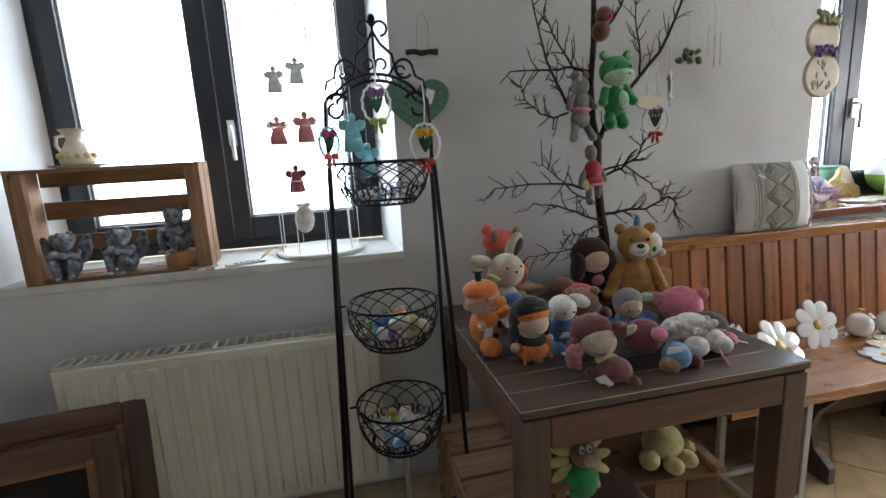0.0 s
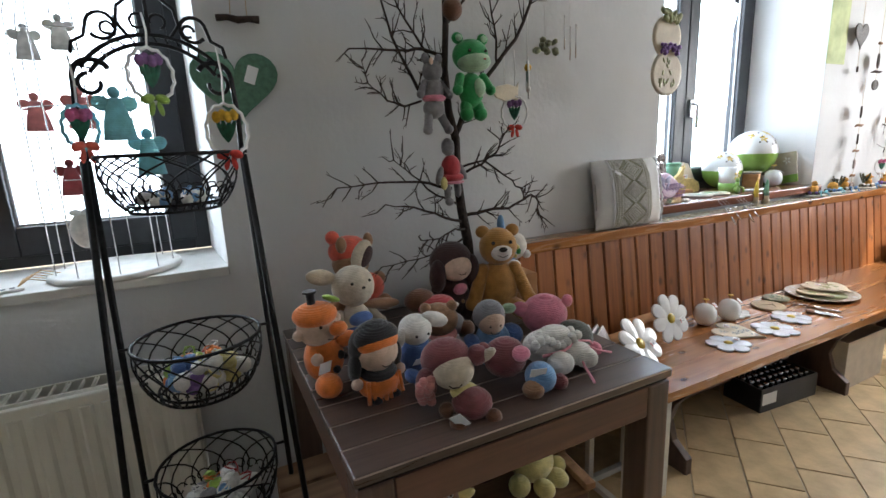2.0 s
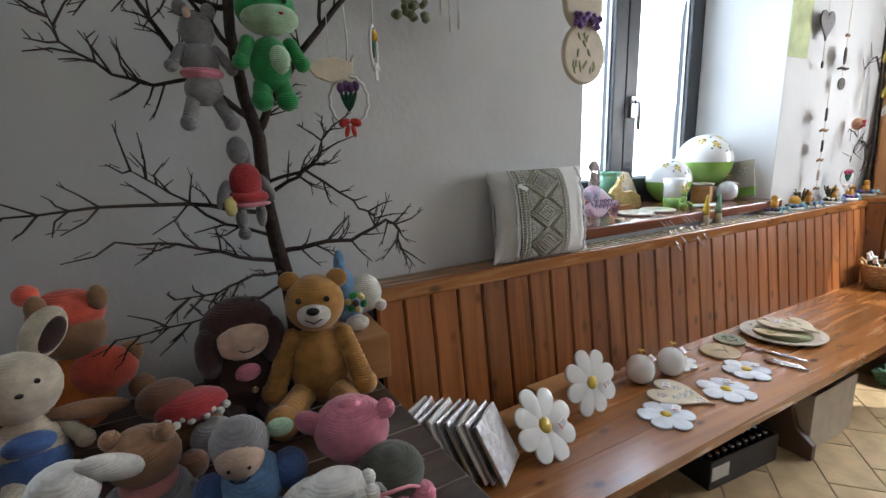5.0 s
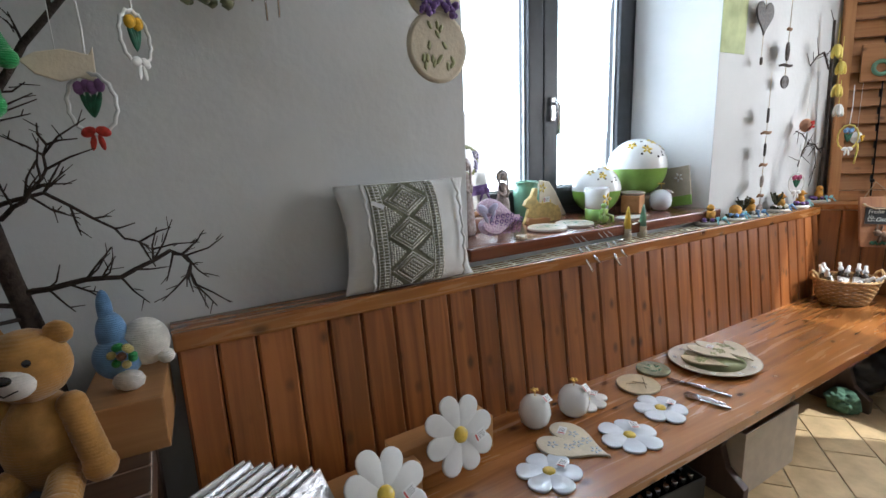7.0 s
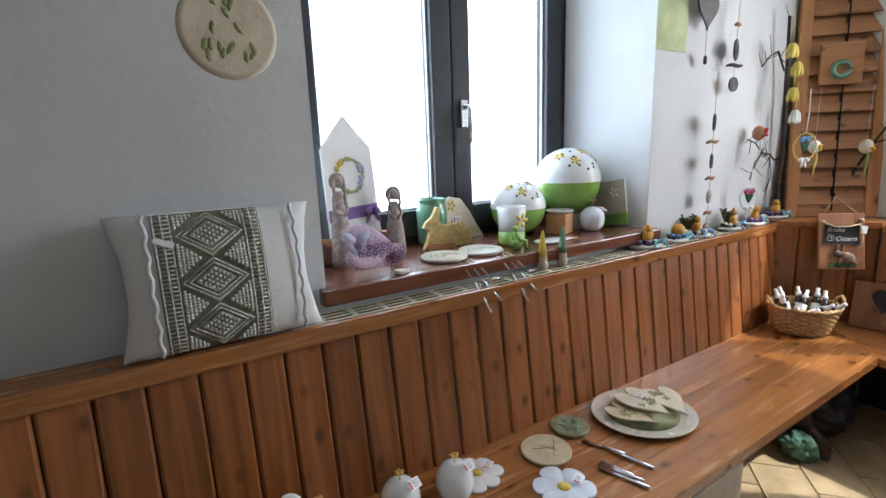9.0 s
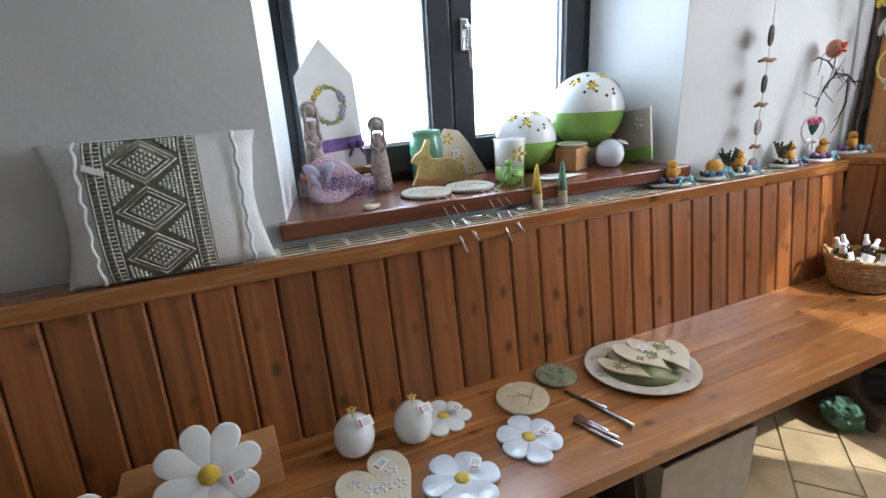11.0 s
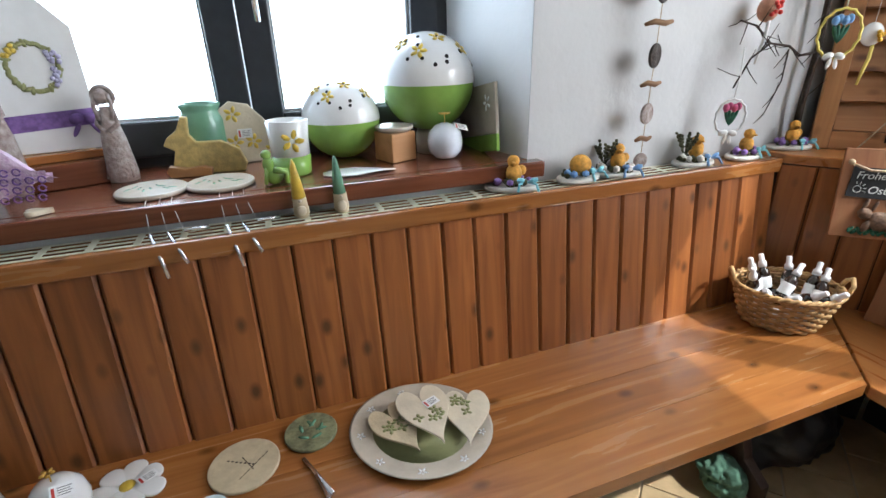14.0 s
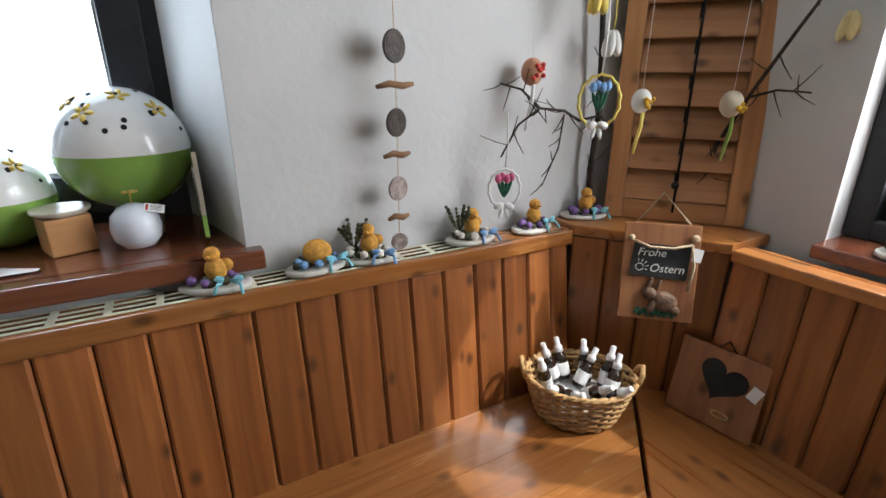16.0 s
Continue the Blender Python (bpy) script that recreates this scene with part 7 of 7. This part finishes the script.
arrangement(3.435, 1.80, CAP + 0.001, 0, "yellow chick with violet flowers on a wooden disc")
arrangement(3.655, 1.80, CAP + 0.001, 1, "golden egg in dark moss on a wooden disc")
arrangement(3.785, 1.805, CAP + 0.001, 2, "yellow chick with dried sprigs and a blue bow")
arrangement(4.09, 1.80, CAP + 0.001, 2, "golden chick with dried sprigs on a wooden disc")
arrangement(4.31, 1.795, CAP + 0.001, 0, "yellow chick with white flowers and pale bow")
arrangement(4.52, 1.80, CAP + 0.013, 0, "orange chick on a white disc in the corner")
arrangement(4.86, 1.10, 0.993, 1, "yellow egg in moss on the sunny window sill")

# ---- strings of clay discs on the wall ----


def disc_string(x, y, items, top, low, label):
    t = thing("clay_disc_string", label, "wall hanging", pose(x, y, 0))
    part("cord", tube(empty_mesh(), [(0, 0, low), (0.002, 0, (low + top) / 2), (0, 0, top)], 0.0013, 5), rope, t)
    for kind, z, r in items:
        if kind == "d":
            bm = empty_mesh()
            lathe(bm, [(r * 0.94, -0.004), (r, -0.001), (r, 0.003), (r * 0.95, 0.005)], 26)
            for q in (0.3, 0.55, 0.78):
                tube(bm, [(q * r * math.cos(k * math.tau / 20), q * r * math.sin(k * math.tau / 20), 0.005) for k in range(20)], 0.0017, 4, True)
            place(bm.verts, pose(0, 0, z, 90, 0, random.uniform(-25, 25)))
            part("disc", bm, statue_clay if z < 1.2 else material_dark, t)
        elif kind == "h":
            bm = slab(empty_mesh(), heart_outline(2 * r, 2 * r), -0.004, 0.004, 0.002, axis="y")
            place(bm.verts, Matrix.Translation((0, 0, z - r)))
            part("heart", bm, material_dark, t)
        else:
            part("driftwood", tube(empty_mesh(), [(-r, 0, z - 0.004), (-r * 0.3, 0.002, z + 0.003), (r * 0.4, -0.002, z - 0.002), (r, 0, z + 0.003)], [0.005, 0.008, 0.008, 0.005], 7), bark if kind == "k" else crate_wood, t)


material_dark = material("dark_fired_clay", (0.060, 0.045, 0.036), 0.55, vary=0.5, scale=60, bump=0.6)
disc_string(3.872, 1.79, (("d", 1.455, 0.036), ("w", 1.372, 0.046), ("d", 1.288, 0.033), ("w", 1.213, 0.034), ("d", 1.130, 0.03), ("w", 1.057, 0.028), ("d", 0.992, 0.023)), 1.66, 0.985, "string of dark clay discs and driftwood on the wall")
disc_string(3.80, 1.81, (("h", 1.90, 0.075), ("d", 1.71, 0.018)), 2.1, 1.70, "dark clay heart hung on a cord")
disc_string(4.02, 1.80, (("w", 1.87, 0.02), ("d", 1.765, 0.045), ("k", 1.70, 0.062), ("d", 1.62, 0.032)), 2.15, 1.60, "string of clay discs and a stick on the wall")
single("green_paper_print", box(empty_mesh(), (-0.1, -0.003, 0), (0.1, 0, 0.5)), fern, "pale green print hung beside the window", "poster", pose(3.609, WALL - 0.001, 1.740))

# ---- corner: shutter, signs, basket, hung ornaments ----
SH = pose(4.727, 1.628, CAP + 0.013, -4, 0, -49.6)
shut = thing("wooden_shutter", "old louvred pine shutter standing across the corner", "shutter", SH)
for x0, x1 in ((-0.2, -0.145), (0.145, 0.2)):
    part("stile", box(empty_mesh(), (x0, -0.016, 0), (x1, 0.016, 1.25), 0.004), shutter_up, shut)
for z in (0.0, 1.18):
    part("rail", box(empty_mesh(), (-0.145, -0.014, z), (0.145, 0.014, z + 0.06), 0.003), shutter_wood, shut)
louvre = finish("louvre", box(empty_mesh(), (-0.144, -0.005, -0.05), (0.144, 0.005, 0.05), 0.002), shutter_wood)
for k in range(12):
    piece("louvre", louvre, shut, pose(0, 0.004, 0.11 + k * 0.0935, -17, 0, 0))
bm = tube(empty_mesh(), [(0, -0.026, 0.03), (0, -0.026, 1.16)], 0.004, 6)
for k in range(11):
    box(bm, (-0.008, -0.026, 0.11 + k * 0.0935), (0.004, -0.016, 0.15 + k * 0.0935))
part("tilt_rod", bm, iron, shut, "dark iron tilt rod")
part("knob", ball(empty_mesh(), (-0.005, -0.04, 0.115), 0.012), iron, shut)
pic = thing("small_wood_picture", "small wooden plaque with a dark wreath on the shutter", "plaque", SH @ pose(-0.02, -0.034, 0.66))
part("board", box(empty_mesh(), (-0.09, -0.008, 0), (0.09, 0.008, 0.2), 0.003), shutter_wood, pic)
part("wreath", tube(empty_mesh(), arc((0, -0.012, 0.07), 0.035, 0, 345, 20), 0.012, 6), dark_green_glaze, pic)

rabbit_brown = material("painted_brown", (0.16, 0.09, 0.05), 0.7, vary=0.6, scale=70, bump=0.5)
sign = thing("easter_sign", "wooden sign with a chalkboard reading Frohe Ostern and a rabbit", "sign", pose(4.502, 1.475, 0.749, -13, 0, -43))
SW, SHH = 0.098, 0.27
part("board", box(empty_mesh(), (-SW, -0.007, 0), (SW, 0.007, SHH), 0.003), sign_wood, sign)
slate_bd = part("chalkboard", slab(empty_mesh(), [(-0.078, 0.125), (0.07, 0.118), (0.075, 0.21), (-0.07, 0.215)], -0.0115, -0.0075, axis="y"), slate, sign)
for txt, x, z, size in (("Frohe", -0.062, 0.18, 0.031), ("Ostern", -0.028, 0.137, 0.031)):
    cu = bpy.data.curves.new("chalk_text", 'FONT')
    cu.body, cu.size, cu.extrude, cu.shear = txt, size, 0.0004, 0.25
    cu.materials.append(chalk)
    ob = new("chalk_text", cu)
    ob.parent = slate_bd
    ob.matrix_basis = pose(x, -0.0122, z, 90, 0, 0)
bm = empty_mesh()
tube(bm, arc((-0.053, -0.0122, 0.148), 0.01, 0, 340, 12), 0.0012, 4)
for k in range(5):
    a = radians(-20 + k * 30)
    tube(bm, [(-0.053 + 0.015 * math.cos(a), -0.0122, 0.148 + 0.015 * math.sin(a)), (-0.053 + 0.024 * math.cos(a), -0.0122, 0.148 + 0.024 * math.sin(a))], 0.001, 4)
part("chalk_sun", bm, chalk, slate_bd)
bm = empty_mesh()
for c, r in (((0.02, -0.012, 0.055), (0.036, 0.012, 0.03)), ((-0.02, -0.013, 0.075), (0.02, 0.011, 0.018)), ((-0.022, -0.011, 0.104), (0.006, 0.005, 0.02)), ((0.002, -0.011, 0.1), (0.005, 0.005, 0.018)), ((-0.012, -0.014, 0.04), (0.01, 0.008, 0.022)), ((0.045, -0.012, 0.035), (0.018, 0.008, 0.012))):
    ball(bm, c, r, 0, (0, 20, 0))
part("rabbit_relief", bm, rabbit_brown, sign, "brown painted rabbit")
bm = empty_mesh()
for k in range(20):
    ball(bm, (-0.05 + 0.0055 * k, -0.011, 0.022 + 0.006 * math.sin(k * 2.1)), (0.006, 0.004, 0.009), 0, (0, 40 * math.sin(k), 0), 1)
part("painted_grass", bm, leafy, sign)
bm = tube(empty_mesh(), [(-0.075, -0.016, 0.222), (-0.03, -0.018, 0.205), (0.03, -0.018, 0.205), (0.075, -0.016, 0.218)], 0.004, 6)
tube(bm, [(0.075, -0.016, 0.218), (0.085, -0.016, 0.16), (0.075, -0.016, 0.09)], 0.0038, 6)
tube(bm, [(-0.07, 0, SHH), (0.0, 0.03, SHH + 0.085), (0.07, 0, SHH)], 0.0026, 6)
ball(bm, (0.082, -0.014, 0.235), 0.011)
ball(bm, (-0.08, -0.014, 0.228), 0.009)
part("rope", bm, rope, sign)
part("paper_tag", box(empty_mesh(), (-0.012, -0.0006, -0.018), (0.012, 0.0006, 0.018), 0, 0, pose(0.09, -0.018, 0.19, 0, 10, 0)), paper, sign)

hbd = thing("heart_board", "square wooden board with a black heart leaning on the bench", "sign", pose(4.599, 1.327, SEAT - 0.005, -13, 0, -80))
part("board", box(empty_mesh(), (-0.115, -0.008, 0), (0.115, 0.008, 0.225), 0.003), sign_wood, hbd)
bm = slab(empty_mesh(), heart_outline(0.125, 0.115), -0.0105, -0.0085, axis="y")
place(bm.verts, Matrix.Translation((-0.005, 0, 0.075)) @ pose(0, 0, 0, 0, 14, 0))
part("heart_panel", bm, slate, hbd, "black chalkboard heart")
part("raffia_bow", tube(empty_mesh(), arc((0.03, -0.012, 0.045), 0.022, 0, 345, 14, sq=0.4), 0.003, 5), straw, hbd)
bm = box(empty_mesh(), (-0.014, -0.0006, -0.02), (0.014, 0.0006, 0.02), 0, 0, pose(0.095, -0.012, 0.14, 0, 20, 0))
part("paper_tag", bm, paper, hbd)
part("hanger", tube(empty_mesh(), [(-0.02, 0, 0.225), (0, 0, 0.25), (0.025, 0, 0.225)], 0.0025, 5), iron, hbd)

# wicker basket with spray bottles
BX, BY = 4.30, 1.535
bas = thing("wicker_basket", "oval light wicker basket with two small handles", "basket", pose(BX, BY, SEAT + 0.001, 0, 0, -38))
bm = empty_mesh()
HB = 0.125
for j in range(13):
    f = j / 12
    z = 0.006 + f * HB
    a, b = 0.105 + 0.042 * f ** 0.8, 0.08 + 0.037 * f ** 0.8
    n = 56
    pts = [((a + 0.0045 * (1 if (k // 2 + j) % 2 else -1)) * math.cos(k * math.tau / n), (b + 0.0045 * (1 if (k // 2 + j) % 2 else -1)) * math.sin(k * math.tau / n), z) for k in range(n)]
    tube(bm, pts, 0.0052, 5, True)
part("weave", bm, straw, bas)
bm = empty_mesh()
for k in range(28):
    a = k * math.tau / 28
    tube(bm, [(0.102 * math.cos(a), 0.078 * math.sin(a), 0.002), (0.147 * math.cos(a), 0.117 * math.sin(a), HB)], 0.0028, 5)
part("stakes", bm, straw, bas)
for ph in (0, math.pi):
    part("rim", tube(empty_mesh(), [((0.151 + 0.004 * math.cos(k * 1.6 + ph)) * math.cos(k * math.tau / 70), (0.121 + 0.004 * math.cos(k * 1.6 + ph)) * math.sin(k * math.tau / 70), HB + 0.008 + 0.005 * math.sin(k * 1.6 + ph)) for k in range(70)], 0.0055, 6, True), straw, bas)
for s in (-1, 1):
    part("handle", tube(empty_mesh(), [(s * 0.15, -0.03, HB), (s * 0.162, -0.024, HB + 0.035), (s * 0.166, 0, HB + 0.05), (s * 0.162, 0.024, HB + 0.035), (s * 0.15, 0.03, HB)], 0.007, 7), straw, bas)
part("base", lathe(empty_mesh(), [(0.1, 0), (0.104, 0.004), (0.1, 0.01)], 32, sq=0.76), straw, bas)
part("paper_lining", lathe(empty_mesh(), [(0.1, 0.011), (0.118, 0.07), (0.002, 0.072)], 28, sq=0.78), paper, bas)
btl = None
BASK = pose(BX, BY, SEAT + 0.001, 0, 0, -38)
for x, y, rx, ry in ((-0.085, 0.01, 8, -22), (-0.06, 0.05, -10, -18), (-0.03, 0.065, -18, -8), (0.03, 0.06, -12, 4), (0.075, 0.03, -6, 18), (0.085, -0.015, 10, 22), (-0.035, -0.02, 40, -36), (0.01, -0.02, 46, -14), (0.055, -0.04, 42, 6), (0.0, 0.025, 24, 20), (-0.065, -0.03, 30, -50)):
    mm = BASK @ pose(x, y, 0.075, rx, ry, random.uniform(0, 90))
    if btl is None:
        btl = thing("spray_bottle", "dark amber bottle with white label and white spray cap", "bottle", mm, "bottles in the wicker basket")
        part("body", lathe(empty_mesh(), [(0.016, 0), (0.019, 0.004), (0.019, 0.062), (0.015, 0.074), (0.009, 0.08), (0.009, 0.086)], 16), amber, btl)
        part("label", lathe(empty_mesh(), [(0.0196, 0.014), (0.0197, 0.016), (0.0197, 0.05), (0.0196, 0.052)], 16), paper, btl, "white paper label")
        part("spray_cap", lathe(empty_mesh(), [(0.0125, 0.084), (0.0125, 0.1), (0.008, 0.104), (0.0085, 0.125), (0.006, 0.128)], 12), white_plastic, btl, "white spray cap")
    else:
        copy_thing(btl, mm)

# branch in the corner with eggs
random.seed(12)
br = thing("corner_branch", "bare dark branch fixed in the corner behind the shutter", "branch")
KNOTS = (((4.56, 1.81, 0.97), (4.54, 1.80, 1.12), (4.55, 1.80, 1.3), (4.52, 1.80, 1.6), (4.46, 1.79, 1.95), 0.013), ((4.55, 1.80, 1.28), (4.47, 1.80, 1.27), (4.40, 1.79, 1.30), (4.30, 1.78, 1.31), (4.22, 1.77, 1.27), (4.16, 1.76, 1.19), 0.005),
         ((4.30, 1.78, 1.31), (4.24, 1.79, 1.36), (4.17, 1.79, 1.375), 0.004), ((4.40, 1.79, 1.29), (4.36, 1.76, 1.2), (4.30, 1.75, 1.1), 0.0028), ((4.82, 1.60, 0.97), (4.80, 1.57, 1.2), (4.80, 1.50, 1.35), (4.80, 1.42, 1.5), (4.80, 1.33, 1.66), 0.007),
         ((4.80, 1.50, 1.34), (4.79, 1.43, 1.36), (4.79, 1.35, 1.355), 0.004), ((4.46, 1.79, 1.7), (4.36, 1.78, 1.78), (4.26, 1.77, 1.75), (4.2, 1.77, 1.7), 0.005))
for L2 in KNOTS:
    pts, r0 = [Vector(p) for p in L2[:-1]], L2[-1]
    n = len(pts)
    bm = tube(empty_mesh(), pts, [r0 * (1 - 0.6 * k / n) for k in range(n)], 6)
    for k in range(1, n):
        for _ in range(3):
            d = Vector((random.uniform(-1, 0.4), random.uniform(-0.4, 0.1), random.uniform(-0.8, 0.8))).normalized()
            p = pts[k - 1].lerp(pts[k], random.random())
            tube(bm, [p, p + d * 0.03, p + d * random.uniform(0.05, 0.085) + Vector((0, 0, 0.008))], [0.002, 0.0016, 0.0009], 4)
    part("limb", bm, bark, br)


def hung_egg(m, mat, label, ribbon, deco, r=0.03):
    t = thing("hanging_egg", label, "ornament", m, "hung Easter eggs")
    part("egg", ball(empty_mesh(), (0, 0, 0), (r * 0.82, r * 0.82, r), 0, (0, 0, 0), 3), mat, t)
    part("ribbon", tube(empty_mesh(), [(0, -0.01, -r * 0.8), (-0.006, -0.014, -r * 2), (-0.016, -0.012, -r * 3.2), (-0.02, -0.01, -r * 4.2)], [0.005, 0.0055, 0.005, 0.0035], 5), ribbon, t)
    bm = empty_mesh()
    for k in range(8):
        ball(bm, (random.uniform(-0.5, 0.5) * r, -r * 0.8, random.uniform(-0.7, 0.5) * r), r * 0.2, 0, (0, 0, 0), 1)
    part("flowers", bm, deco, t)
    part("thread", tube(empty_mesh(), [(0, 0, r), (0, 0, r + 0.25)], 0.0007, 4), ribbon_white, t)


egg_brown = material("speckled_egg", (0.55, 0.27, 0.16), 0.5, vary=0.25, scale=60)
hung_egg(pose(4.273, 1.79, 1.404), egg_brown, "speckled orange egg with red flowers and white ribbon", ribbon_white, f_red, 0.036)
hung_egg(pose(4.566, 1.665, 1.328), white_glaze, "white egg with a yellow ribbon", ribbon_yellow, f_yellow, 0.034)
hung_egg(pose(4.752, 1.52, 1.322), cream_clay, "cream knitted egg with a yellow flower and green ribbon", W_LIME, f_yellow, 0.036)
flower_ring("tulip_wreath", "yellow scalloped ring with blue tulips and a cream bow", pose(4.364, 1.63, 1.332, 0, 0, -35), ribbon_yellow, f_blue, ribbon_white, 0.062, 0.2)
flower_ring("tulip_wreath", "white ring with pink tulips standing on the bench top", pose(4.180, 1.765, 1.101, 0, 0, -30), white_glaze, f_pink, ribbon_white, 0.052, 0.15)


def bell_flower(m, mat, label):
    t = thing("fabric_bell_flower", label, "ornament", m, "fabric bell flowers")
    bm = empty_mesh()
    for k in range(5):
        a = k * math.tau / 5
        ball(bm, (0.014 * math.cos(a), 0.014 * math.sin(a), 0), (0.012, 0.012, 0.036), 0, (12 * math.sin(a), -12 * math.cos(a), 0))
    part("petals", bm, mat, t)
    part("ribbon", tube(empty_mesh(), [(0, 0, 0.03), (0.004, 0, 0.06), (0, 0, 0.16)], 0.002, 5), ribbon_yellow, t)


bell_flower(pose(4.513, 1.745, 1.479), ribbon_white, "white fabric snowdrop on a yellow loop")
bell_flower(pose(4.863, 1.335, 1.507), material("pale_yellow_fabric", (0.75, 0.66, 0.34), 0.8), "pale yellow fabric bell in the sun")
for x, y, z in ((4.40, 1.74, 1.78), (4.47, 1.74, 1.70), (4.43, 1.73, 1.58)):
    bell_flower(pose(x, y, z), ribbon_yellow, "small yellow fabric bell flower on a ribbon")

# ---- floor tiles ----
def tile_mesh(w, h):
    bm = box(empty_mesh(), (-w / 2, -h / 2, -0.004), (w / 2, h / 2, 0.002), 0.0025)
    return finish("tile", bm, tile_clay)


TW, TH = 0.30, 0.20
tile = tile_mesh(TW - 0.006, TH - 0.006)
turn = Matrix.Rotation(radians(41), 4, 'Z')
rest = empty_mesh()
for j in range(-40, 41):
    for i in range(-28, 29):
        p = turn @ Vector((i * TW + (j % 2) * TW / 2 + 3.4, j * TH + 0.2, 0))
        p = Vector((p.x - 0.6, p.y - 1.4, 0))
        if not (XW + 0.1 < p.x < XE - 0.1 and YS + 0.1 < p.y < WALL - 0.02):
            continue
        m = Matrix.Translation((p.x, p.y, random.uniform(-0.0006, 0.0006))) @ turn
        if 1.3 < p.x < 4.9 and 0.2 < p.y < 1.75:
            piece("tile", tile, floor, m)
        else:
            box(rest, (-TW / 2 + 0.003, -TH / 2 + 0.003, -0.004), (TW / 2 - 0.003, TH / 2 - 0.003, 0.002), 0, 0, m)
tagged(part("more_tiles", rest, tile_clay, floor), kind="stuff")
